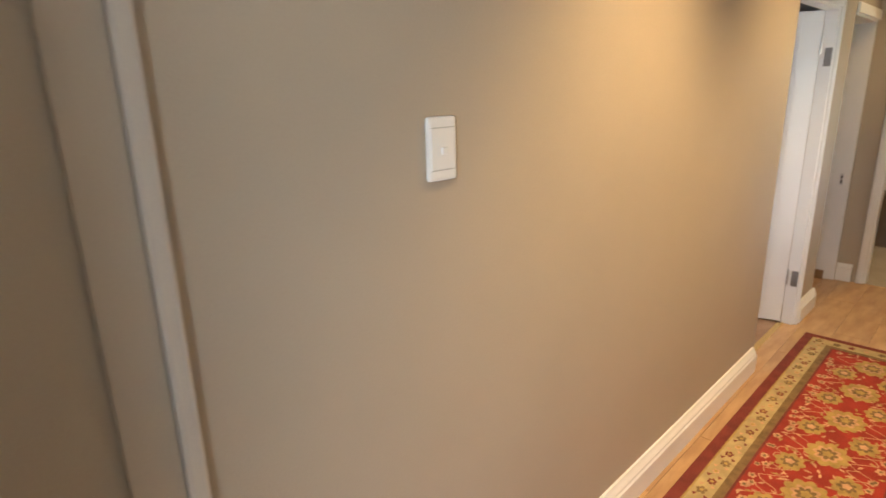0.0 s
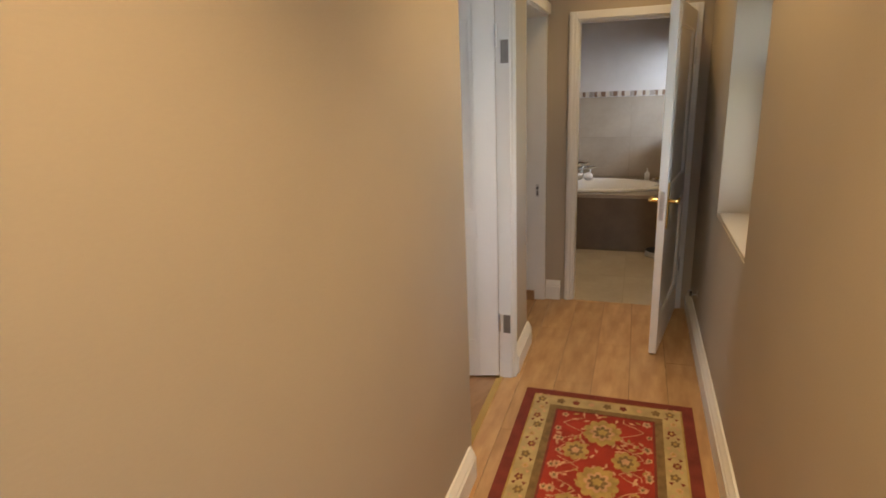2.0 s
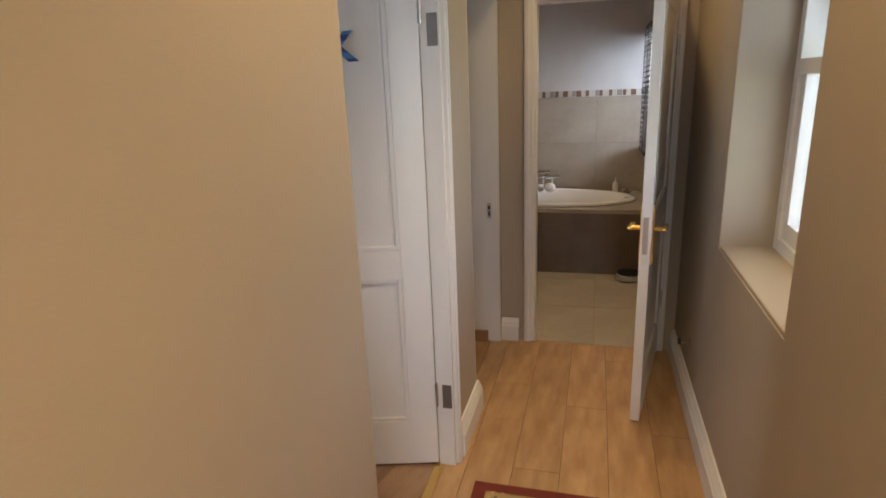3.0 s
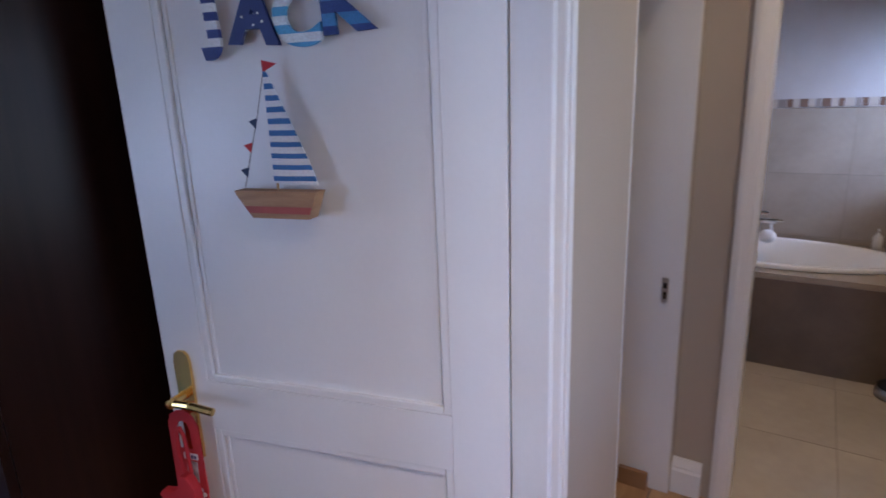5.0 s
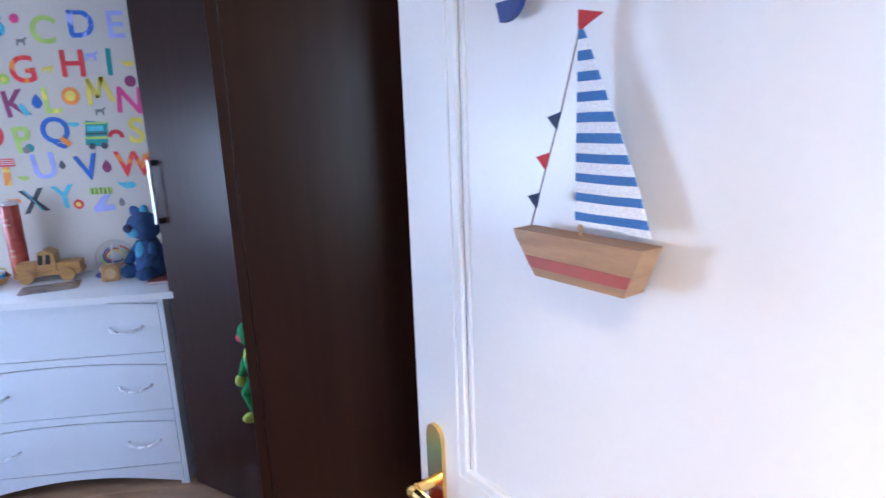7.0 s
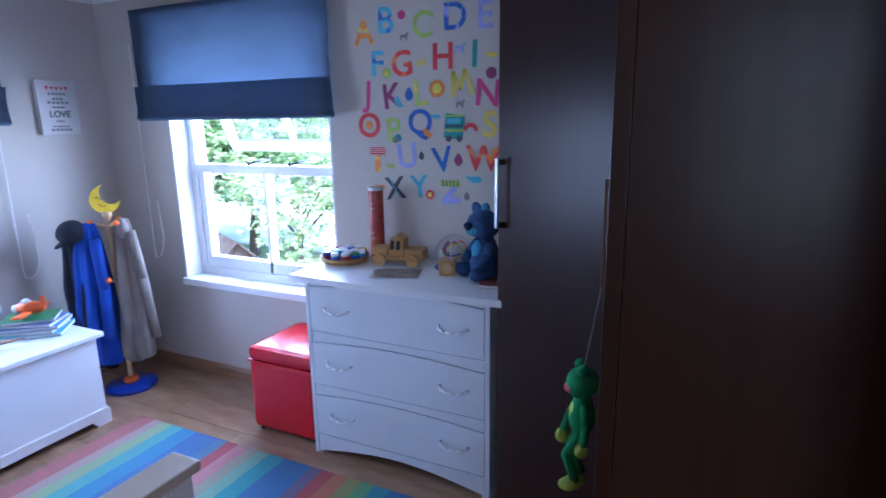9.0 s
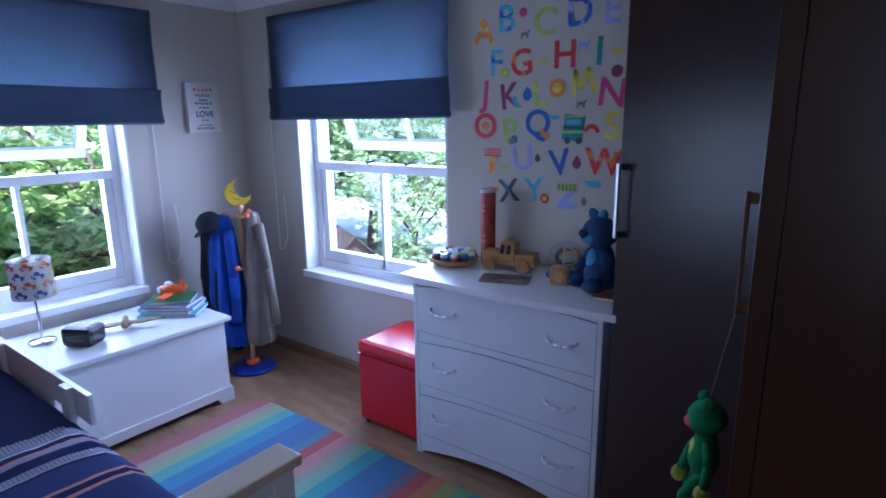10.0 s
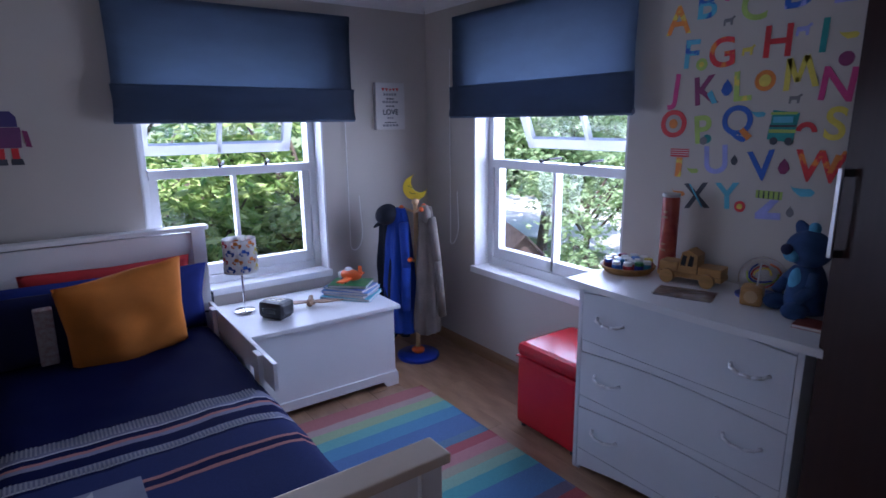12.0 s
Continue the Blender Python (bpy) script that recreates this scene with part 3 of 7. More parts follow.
door_frame("door_frame_3", HALL @ pose(5.385, BATH_OPEN[1], 0, 0, 0, -90), BATH_OPEN[1] - BATH_OPEN[0], 1.955, 0.10, "white painted bathroom door frame", face=0.05)
plate = thing("strike_plate", HALL @ pose(SIDE_DOOR[1] - 0.030, HALL_LEFT + 0.06, 0.825), "brass lock strike plate let into the white jamb", "strike plate")
part("plate", bb(-0.003, -0.011, -0.045, 0, 0.011, 0.045), STEEL, plate)
part("slot", bb(-0.0045, -0.005, -0.032, -0.003, 0.005, -0.005), BLACK, plate)
part("latch_hole", bb(-0.0045, -0.006, 0.008, -0.003, 0.006, 0.028), BLACK, plate)
solid("threshold_strip", bb(DOOR[0] + 0.03, 0.055, -0.006, DOOR[1] - 0.03, 0.09, 0.004), BRASS, HALL, "brass strip across the bedroom doorway", "threshold strip", kind="structure")
solid("floor_block", bb(SIDE_DOOR[1] - 0.05, 0.088, -0.006, SIDE_DOOR[1] - 0.029, 0.20, 0.07, 0.002), SKIRT_WOOD, HALL, "small oak skirting end in the side doorway", "skirting board", kind="structure")
# plain side room behind the second doorway
solid("floor_side_room", bb(4.60, 0.078, -0.126, 5.9, 2.0, -0.002), PLANK, HALL, "oak laminate floor of a side room", "floor", kind="structure")
wall("wall_side_room", HALL @ pose(4.58, 2.0, 0), 1.42, HALL_TOP, 0.1, material=HALL_TONE, label="greige wall of a side room")
wall("wall_side_room_end", HALL @ pose(5.9, 2.0, 0, 0, 0, -90), 1.87, HALL_TOP, 0.1, material=HALL_TONE, label="greige end wall of a side room")
solid("ceiling_side_room", bb(4.40, 0.14, HALL_TOP, 6.0, 2.1, HALL_TOP + 0.1), CEIL, HALL, "white ceiling of a side room", "ceiling", kind="structure")
# wall corner at the hall's start: bright edge and darker side put into colour
edge = thing("door_frame_4", HALL @ pose(0.258, HALL_LEFT, 0), "pale strip and darker band of greige on the corner at the start of the hall", "door frame", kind="structure")
# Not true architraves: pale strip first, darker band second.
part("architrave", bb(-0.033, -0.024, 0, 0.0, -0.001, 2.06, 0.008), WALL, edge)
part("architrave", bb(-0.110, -0.012, 0, -0.0335, -0.001, 2.06, 0.003), HALL_TONE, edge)

# Rings for the lamps; the second and third are added without a seen source.
for s, n in ((1.70, -0.60), (3.1, -0.62), (4.85, -0.52), (6.15, -0.45)):
    d = thing("downlight", HALL @ pose(s, n, HALL_TOP), "small round recessed downlight placed out of view in the ceiling", "downlight", "ceiling downlights")
    part("ring", lathe(bmesh.new(), [(0.030, 0.0), (0.030, -0.006), (0.047, -0.006), (0.050, -0.001), (0.050, 0.0)], 24), WHITE, d)

# ---- bedroom door, standing open ----
LEAF_W, LEAF_H = 0.768, 1.965
door = thing("door_1", pose(3.937, 1.171, 0.012, 0, 0, 120.0), "white panelled bedroom door standing open", "door", kind="structure")


def panelled_leaf(parent, w, h, t, split=(0.82, 0.95), stile=0.108):
    """Leaf along +x, its hall face at +y = 0 side; sunk panels with a moulded edge on both faces."""
    zs = (0.20, split[0], split[1], h - 0.11)
    bm = bmesh.new()
    box(bm, 0, -t, 0, stile, 0, h, 0.002)
    box(bm, w - stile, -t, 0, w, 0, h, 0.002)
    for z0, z1 in ((0, zs[0]), (zs[1], zs[2]), (zs[3], h)):
        box(bm, stile, -t, z0, w - stile, 0, z1)
    leaf = part("leaf", bm, WHITE, parent)
    for z0, z1 in ((zs[0], zs[1]), (zs[2], zs[3])):
        part("panel", bb(stile, -t + 0.012, z0, w - stile, -0.012, z1), WHITE, parent)
        for face in (0, 1):
            mo = bmesh.new()
            ya, yb = ((-0.0125, -0.002), (-t + 0.002, -t + 0.0125))[face]
            for x0, x1 in ((stile, stile + 0.016), (w - stile - 0.016, w - stile)):
                box(mo, x0, ya, z0, x1, yb, z1, 0.003)
            for a, b in ((z0, z0 + 0.016), (z1 - 0.016, z1)):
                box(mo, stile + 0.016, ya, a, w - stile - 0.016, yb, b, 0.003)
            for x0, x1 in ((stile + 0.020, stile + 0.028), (w - stile - 0.028, w - stile - 0.020)):
                box(mo, x0, ya - 0.002 if face == 0 else ya, z0 + 0.016, x1, yb - 0.006 if face == 0 else yb - 0.002, z1 - 0.016, 0.002)
            part("moulding", mo, WHITE, parent)
    return leaf


def lever_set(parent, x, z, y, sign, toward, material):
    """Back plate with a lever; sign: which way the face looks along y, toward: the way the lever points."""
    h = bmesh.new()
    pts = [(x - 0.021, z - 0.155), (x + 0.021, z - 0.155), (x + 0.021, z + 0.075), (x + 0.017, z + 0.092), (x + 0.008, z + 0.100), (x - 0.008, z + 0.100), (x - 0.017, z + 0.092), (x - 0.021, z + 0.075)]
    slab(h, pts, 0.007 * sign, "y", y)
    bp = part("back_plate", h, material, parent, "polished brass back plate")
    lv = bmesh.new()
    rod(lv, (x, y, z), (x, y + sign * 0.05, z), 0.010)
    ball(lv, (x, y + sign * 0.05, z), 0.0125)
    tube(lv, [(x, y + sign * 0.05, z), (x + toward * 0.05, y + sign * 0.052, z + 0.003), (x + toward * 0.105, y + sign * 0.048, z - 0.006)], 0.0085)
    part("lever", lv, material, parent, "brass door lever")


panelled_leaf(door, LEAF_W, LEAF_H, 0.042, (0.815, 0.930))
lever_set(door, LEAF_W - 0.052, 0.895, 0.0, 1, -1, BRASS)
lever_set(door, LEAF_W - 0.052, 0.895, -0.042, -1, -1, BRASS)
for z in (0.27, 1.72):
    hg = bmesh.new()
    rod(hg, (-0.004, 0.004, z), (-0.004, 0.004, z + 0.10), 0.006)
    box(hg, -0.0025, -0.036, z, -0.0005, 0.004, z + 0.10)
    part("hinge", hg, STEEL, door)

DOOR_FACE = pose(3.937, 1.171, 0.0, 0, 0, 120.0)      # local x from the hinge, +y out of the face, z up


def on_door(x, z, y=0.0):
    """Stands on the door's hall face, seen from the hall: local x runs from handle side to hinge side."""
    return DOOR_FACE @ pose(x, y + 0.0015, z, 0, 0, 180)


def text_bm(ch, size, depth, bold=0.0):
    cu = bpy.data.curves.new("letter_shape", "FONT")
    cu.body, cu.size, cu.extrude, cu.align_x, cu.align_y = ch, size, depth / 2, "CENTER", "CENTER"
    cu.offset = bold
    cu.bevel_depth = 0.0
    ob = bpy.data.objects.new("letter_shape", cu)
    scene.collection.objects.link(ob)
    bpy.context.view_layer.update()
    me = bpy.data.meshes.new_from_object(ob.evaluated_get(bpy.context.evaluated_depsgraph_get()))
    bm = bmesh.new()
    bm.from_mesh(me)
    bmesh.ops.transform(bm, matrix=pose(0, 0, 0, 90), verts=bm.verts)
    bpy.data.objects.remove(ob)
    bpy.data.curves.remove(cu)
    bpy.data.meshes.remove(me)
    xs, zs = [v.co.x for v in bm.verts], [v.co.z for v in bm.verts]
    bmesh.ops.translate(bm, vec=(-(min(xs) + max(xs)) / 2, 0, -(min(zs) + max(zs)) / 2), verts=bm.verts)
    return bm


for ch, x, z, m, lean, lab in (("J", 0.533, 1.655, LETTER_BLUE, -6, "navy and white striped wooden letter J on the door"),
                               ("A", 0.437, 1.660, NAVY_PAINT, 4, "navy spotted wooden letter A on the door"),
                               ("C", 0.352, 1.652, LETTER_SKY, 0, "sky-blue striped wooden letter C on the door"),
                               ("K", 0.258, 1.668, LETTER_DARK, -3, "two-tone blue striped wooden letter K on the door")):
    bm = text_bm(ch, 0.128, 0.008, 0.006)
    bmesh.ops.transform(bm, matrix=pose(0, 0, 0, 0, lean, 0), verts=bm.verts)
    L = solid("wooden_letter", bm, m, on_door(x, z, 0.004), lab, "letter", "letters of the name on the door")
    if ch == "A":
        dots = bmesh.new()
        for i in range(16):
            a, r = i * 2.4, 0.012 + 0.0022 * i
            px, pz = r * math.cos(a), r * math.sin(a) * 1.1
            if abs(px) < 0.036 - 0.3 * (pz + 0.04) and not (abs(px) < 0.012 and -0.012 < pz < 0.02):
                rod(dots, (px, -0.004, pz), (px, -0.0052, pz), 0.0022, seg=8)
        tagged(part("spots", dots, PLASTIC, L, "white painted spots"), kind="stuff")

# wooden sailing boat hung on the door
boat = thing("wooden_sailboat", on_door(0.404, 1.308), "wooden sailing boat wall ornament with striped sail and bunting", "wall ornament")
hull = [(-0.094, 0.053), (-0.090, 0.044), (-0.060, 0.004), (0.056, 0.004), (0.075, 0.053)]
part("hull", slab(bmesh.new(), hull, -0.032, "y", -0.001), HULL, boat)
part("hull_stripe", slab(bmesh.new(), [(-0.0755, 0.0255), (-0.0663, 0.0132), (0.0590, 0.0132), (0.0639, 0.0255)], -0.0335, "y", -0.0005), HULL_RED, boat, "red painted stripe along the hull")
part("mast", rod(bmesh.new(), (-0.015, -0.0115, 0.05), (-0.018, -0.0115, 0.268), 0.0024), PINE, boat)
sail = slab(bmesh.new(), [(-0.018, 0.066), (0.071, 0.062), (0.056, 0.105), (0.032, 0.160), (0.008, 0.212), (-0.012, 0.256), (-0.018, 0.258)], -0.003, "y", -0.0142)
bmesh.ops.translate(sail, vec=(0, 0, -0.06), verts=sail.verts)
so = part("sail", sail, SAIL, boat, "blue and white striped cloth sail")
so.matrix_basis = pose(0, 0, 0.06)
part("flag", slab(bmesh.new(), [(-0.019, 0.256), (0.010, 0.269), (-0.019, 0.276)], -0.002, "y", -0.014), RED, boat, "small red pennant")
st = [Vector((-0.084, -0.014, 0.056)), Vector((-0.064, -0.014, 0.115)), Vector((-0.042, -0.014, 0.178)), Vector((-0.019, -0.014, 0.256))]
part("string", tube(bmesh.new(), st, 0.0009, 6), GREY_CLOTH, boat)
CAP_GREY = mat("slate_blue_cloth", (0.035, 0.055, 0.12), 0.85, vary=0.2, scale=40)
for (x, z), m in (((-0.077, 0.090), CAP_GREY), ((-0.064, 0.134), RED), ((-0.048, 0.176), CAP_GREY)):
    part("bunting", slab(bmesh.new(), [(x - 0.010, z - 0.001), (x + 0.008, z + 0.004), (x + 0.003, z - 0.014)], -0.002, "y", -0.015), m, boat)

# red tag hung from the handle
tag = thing("door_hanger", on_door(LEAF_W - 0.048, 0.73, 0.012), "red door hanger with a red felt boot on the brass lever", "door hanger")
card = bmesh.new()
slab(card, [(-0.040, 0.052), (0.040, 0.052), (0.042, -0.05), (0.036, -0.095), (0.012, -0.118), (-0.012, -0.118), (-0.036, -0.095), (-0.042, -0.05)], -0.004, "y", -0.010)
for s in (-1, 1):
    ring = [(0.040 * s, 0.0522), (0.039 * s, 0.112), (0.030 * s, 0.134), (0.013 * s, 0.145), (0.0001 * s, 0.147), (0.0001 * s, 0.122), (0.011 * s, 0.118), (0.017 * s, 0.104), (0.018 * s, 0.0522)]
    slab(card, ring, -0.004, "y", -0.010)
part("card", card, RED, tag)
part("photo", slab(bmesh.new(), [(-0.004, -0.030), (0.024, -0.030), (0.026, 0.024), (-0.002, 0.026)], -0.0015, "y", -0.0145), mat("pale_print", (0.52, 0.44, 0.44), 0.6, vary=0.25, scale=60), tag, "small pale picture")
part("print_label", bb(-0.006, -0.0165, 0.030, 0.030, -0.0142, 0.044), PLASTIC, tag, "white label")
for k in range(4):
    part("print_bar", bb(-0.002 + 0.008 * k, -0.0176, 0.033, 0.003 + 0.008 * k, -0.0166, 0.041), NAVY_PAINT, tag)
for k in range(4):
    part("print_petal", slab(bmesh.new(), blob_outline(0.024 + 0.009 * math.cos(k * 1.57), -0.058 + 0.011 * math.sin(k * 1.57), 0.0058), -0.0012, "y", -0.0143), PLASTIC, tag, "white printed petal")
bt = slab(bmesh.new(), [(0.012, 0.0), (0.030, -0.030), (0.034, -0.085), (0.030, -0.118), (0.016, -0.108), (-0.020, -0.102), (-0.052, -0.086), (-0.072, -0.060), (-0.066, -0.050), (-0.034, -0.052), (-0.014, -0.040), (-0.008, 0.0)], -0.024, "y", -0.017)
bmesh.ops.bevel(bt, geom=bt.edges[:], offset=0.005, segments=2, affect="EDGES", profile=0.6)
part("boot", bt, RED, tag, "little red felt boot")
part("loop", tube(bmesh.new(), [(-0.006, -0.022, -0.01), (-0.012, -0.026, 0.05), (-0.006, -0.027, 0.10), (0.004, -0.026, 0.112), (0.010, -0.024, 0.09), (0.012, -0.022, 0.0)], 0.0045), RED, tag, "red ribbon loop")

# ---- hall things ----
sw = thing("light_switch", HALL @ pose(0.822, HALL_LEFT, 1.469), "white plastic wall light switch", "light switch")
part("face_plate", bb(-0.042, -0.011, -0.066, 0.042, 0, 0.066, 0.008), PLASTIC, sw)
part("insert", bb(-0.034, -0.0125, -0.042, 0.034, -0.0105, 0.042, 0.001), PLASTIC, sw)
part("rocker", bb(-0.008, -0.018, -0.012, 0.008, -0.0125, 0.004, 0.002), PLASTIC, sw)
# Raised grey strips stand for the shade in the plate's grooves.
for z in (-0.0435, 0.0435):
    part("groove", bb(-0.034, -0.0118, z - 0.0008, 0.034, -0.0112, z + 0.0008), mat("switch_line_shade", (0.42, 0.42, 0.41), 0.6), sw)

bdoor = thing("door_2", HALL @ pose(5.365, -0.895, 0.012, 0, 0, 169.5), "white bathroom door standing open against the hall wall", "door", kind="structure")
panelled_leaf(bdoor, 0.80, 1.93, 0.042, (0.84, 0.96))
lever_set(bdoor, 0.745, 0.90, -0.042, -1, -1, BRASS)
lever_set(bdoor, 0.745, 0.90, 0.0, 1, -1, BRASS)
part("lock_edge", bb(0.799, -0.032, 0.80, 0.8025, -0.010, 0.96), STEEL, bdoor, "steel lock face on the door's edge")
for z in (0.27, 1.62):
    part("hinge", rod(bmesh.new(), (0.0, 0.004, z), (0.0, 0.004, z + 0.1), 0.007), STEEL, bdoor)
stop = thing("door_stop", HALL @ pose(4.86, HALL_RIGHT, 0.30), "chrome magnetic door stop on the hall wall", "door stop")
part("base", rod(bmesh.new(), (0, 0.001, 0), (0, 0.012, 0), 0.022), CHROME, stop)
part("stem", rod(bmesh.new(), (0, 0.012, 0), (0, 0.045, 0), 0.008), CHROME, stop)
part("tip", rod(bmesh.new(), (0, 0.045, 0), (0, 0.058, 0), 0.016), DARK, stop)

# hall runner with a woven floral field
RUN = (0.9, 4.03, -0.905, -0.095)
runner = thing("hall_runner", HALL @ pose(RUN[0], RUN[2], 0.0), "red persian-style runner with cream floral border on the hall floor", "rug")
RL, RW = RUN[1] - RUN[0], RUN[3] - RUN[2]
part("pile", bb(0, 0, 0.0, RL, RW, 0.009, 0.003), RUG_DARK, runner)
part("outer_band", bb(0.052, 0.052, 0.009, RL - 0.052, RW - 0.052, 0.0098), RUG_GOLD, runner)
part("border", bb(0.060, 0.060, 0.0098, RL - 0.060, RW - 0.060, 0.0106), CREAM, runner, "cream border")
part("inner_band", bb(0.142, 0.142, 0.0106, RL - 0.142, RW - 0.142, 0.0112), RUG_OLIVE, runner)
part("inner_line", bb(0.176, 0.176, 0.0112, RL - 0.176, RW - 0.176, 0.0118), RUG_DARK, runner)
part("field", bb(0.186, 0.186, 0.0118, RL - 0.186, RW - 0.186, 0.0124), RUG_RED, runner, "red field")


def flower(bm, cx, cy, r, lobes, z, t, deep=0.28, turn=0.0):
    pts = []
    for i in range(lobes * 6):
        a = 2 * math.pi * i / (lobes * 6)
        k = r * (1 - deep + deep * abs(math.cos(a * lobes / 2)))
        pts.append((cx + k * math.cos(a + turn), cy + k * 0.85 * math.sin(a + turn)))
    slab(bm, pts, t, "z", z)


rng = random.Random(5)
gold, olive, rose, dark = bmesh.new(), bmesh.new(), bmesh.new(), bmesh.new()
z1, z2, z3 = 0.0124, 0.0130, 0.0136
mid = RW / 2
step = 0.29
k = 0
x = RL - 0.33
while x > 0.25:
    if k % 2 == 0:
        flower(gold, x, mid, 0.104, 10, z1, 0.0006, 0.20)
        flower(rose, x, mid, 0.066, 8, z2, 0.0006, 0.30)
        flower(olive, x, mid, 0.048, 8, z3, 0.0005, 0.40)
        flower(gold, x, mid, 0.026, 5, z3 + 0.0006, 0.0004, 0.35)
    else:
        for side in (-1, 1):
            cy = mid + side * 0.105
            flower(gold, x + 0.015 * side, cy, 0.070, 8, z1, 0.0006, 0.22)
            flower(olive, x + 0.015 * side, cy, 0.042, 7, z2, 0.0006, 0.40)
            flower(rose, x + 0.015 * side, cy, 0.022, 5, z3, 0.0005)
    for side in (-1, 1):
        for j in range(3):
            cx = x + (j - 1) * 0.095 + rng.uniform(-0.02, 0.02)
            cy = mid + side * rng.uniform(0.17, 0.205)
            flower(rose, cx, cy, rng.uniform(0.016, 0.026), 5, z1, 0.0006, 0.4, rng.uniform(0, 6))
            flower(olive, cx, cy, 0.009, 5, z2, 0.0006)
        for j in range(15):
            cx, cy = x + rng.uniform(-0.14, 0.14), mid + side * rng.uniform(0.0, 0.205)
            a = rng.uniform(0, 6.28)
            lx, ly = 0.017 * math.cos(a), 0.017 * math.sin(a)
            slab(rng.choice((gold, rose, rose)), [(cx - lx, cy - ly), (cx + ly * 0.35, cy - lx * 0.35), (cx + lx, cy + ly), (cx + lx * 0.3 - ly * 0.5, cy + ly * 0.3 + lx * 0.5)], 0.0005, "z", z1 + 0.00005)
        # scrolling stems
        sc = [(x + 0.13 * (i / 9 - 0.5) * 2, mid + side * (0.13 + 0.05 * math.sin(i * 1.3 + k))) for i in range(10)]
        for p, q in zip(sc, sc[1:]):
            d = Vector((q[0] - p[0], q[1] - p[1])).normalized() * 0.0020
            slab(rose, [(p[0] - d.y, p[1] + d.x), (p[0] + d.y, p[1] - d.x), (q[0] + d.y, q[1] - d.x), (q[0] - d.y, q[1] + d.x)], 0.0004, "z", z1 + 0.0001)
    x -= step / 2 + 0.03
    k += 1
zb = 0.0106
for side in (0, 1):
    cy = 0.101 if side == 0 else RW - 0.101
    x, j = RL - 0.10, 0
    while x > 0.1:
        flower((olive, rose, dark)[j % 3], x, cy + 0.006 * (-1) ** j, (0.026, 0.018, 0.023)[j % 3], 5 + j % 2, zb, 0.0006, 0.42, j)
        flower(gold, x, cy + 0.006 * (-1) ** j, 0.010, 5, zb + 0.0006, 0.0004)
        for o in (-1, 1):
            slab(dark if j % 2 else rose, [(x + 0.030, cy + o * 0.020), (x + 0.052, cy + o * 0.012), (x + 0.044, cy + o * 0.032)], 0.0005, "z", zb)
        x -= 0.078
        j += 1
for ex in (0.101, RL - 0.101):
    y, j = 0.17, 0
    while y < RW - 0.15:
        flower((olive, rose, dark)[j % 3], ex, y, (0.026, 0.018, 0.023)[j % 3], 5, zb, 0.0006, 0.42, j)
        y += 0.075
        j += 1
for nm, bm, m in (("gold_flowers", gold, RUG_GOLD), ("olive_flowers", olive, RUG_OLIVE), ("pale_flowers", rose, RUG_ROSE), ("dark_flowers", dark, RUG_DARK)):
    tagged(part(nm, bm, m, runner), kind="stuff")

# ---- bathroom ----
BX0, BX1, BN0, BN1 = 5.485, 7.62, -0.94, 0.62
DECK_S, DECK_Z = 6.73, 0.535
fb = solid("floor_bathroom", bb(BX0 - 0.10, -2.0, -0.126, BX1, BN1, -0.004), GROUT, HALL, "cream tiled bathroom floor", "floor", kind="structure")
solid("ceiling_bathroom", bb(BX0, -2.1, HALL_TOP, BX1 + 0.1, BN1 + 0.1, HALL_TOP + 0.1), CEIL, HALL, "white bathroom ceiling", "ceiling", kind="structure")
wb = wall("wall_bathroom_back", HALL @ pose(BX1, BN1, 0, 0, 0, -90), 2.7, HALL_TOP, 0.1, material=BATH_UPPER, label="bathroom wall, tiled below and painted above")
wall("wall_bathroom_left", HALL @ pose(BX0, BN1, 0), BX1 - BX0, HALL_TOP, 0.1, material=BATH_UPPER, label="pale painted bathroom wall")
BW = (7.10, 7.58, 0.93, 1.90)
wr = wall("wall_bathroom_right", HALL @ pose(BX1, BN0, 0, 0, 0, 180), BX1 - 6.70, HALL_TOP, 0.20, [(BX1 - BW[1], BX1 - BW[0], BW[2], BW[3])], material=BATH_UPPER, label="bathroom wall with a small window over the bath")
wall("wall_bathroom_shower", HALL @ pose(6.70, BN0 - 0.20, 0, 0, 0, 180), 6.70 - BX0, HALL_TOP, 0.1, material=BATH_UPPER, label="tiled bathroom wall behind the towel")
pier = wall("wall_bathroom_pier", HALL @ pose(6.698, BN0 + 0.0, 0, 0, 0, -90), 0.20, HALL_TOP, 0.002, material=BATH_UPPER, label="tiled end of the bathroom wall")


def tile_run(parent, w, z0, z1, tw, th, material, gap=0.003, origin=0.0, name="tile", skip=None):
    """Single tiles on a wall built by wall(): local x along it, face at y = 0."""
    cache = {}
    z = z0
    while z < z1 - 0.01:
        zt = min(z + th, z1)
        x = origin
        while x < w - 0.01:
            xe = min(x + tw, w)
            xs = max(x, 0.0)
            if not (skip and skip(xs, xe, z, zt)):
                key = (round(xe - xs, 4), round(zt - z, 4))
                if key not in cache:
                    me = bpy.data.meshes.new(name)
                    bm = bb(gap / 2, -0.007, gap / 2, key[0] - gap / 2, -0.0005, key[1] - gap / 2, 0.0006)
                    bm.to_mesh(me)
                    bm.free()
                    me.materials.append(material)
                    cache[key] = me
                t = new(name, cache[key])
                t.parent = parent
                t.location = (xs, 0, z)
            x += tw
        z += th


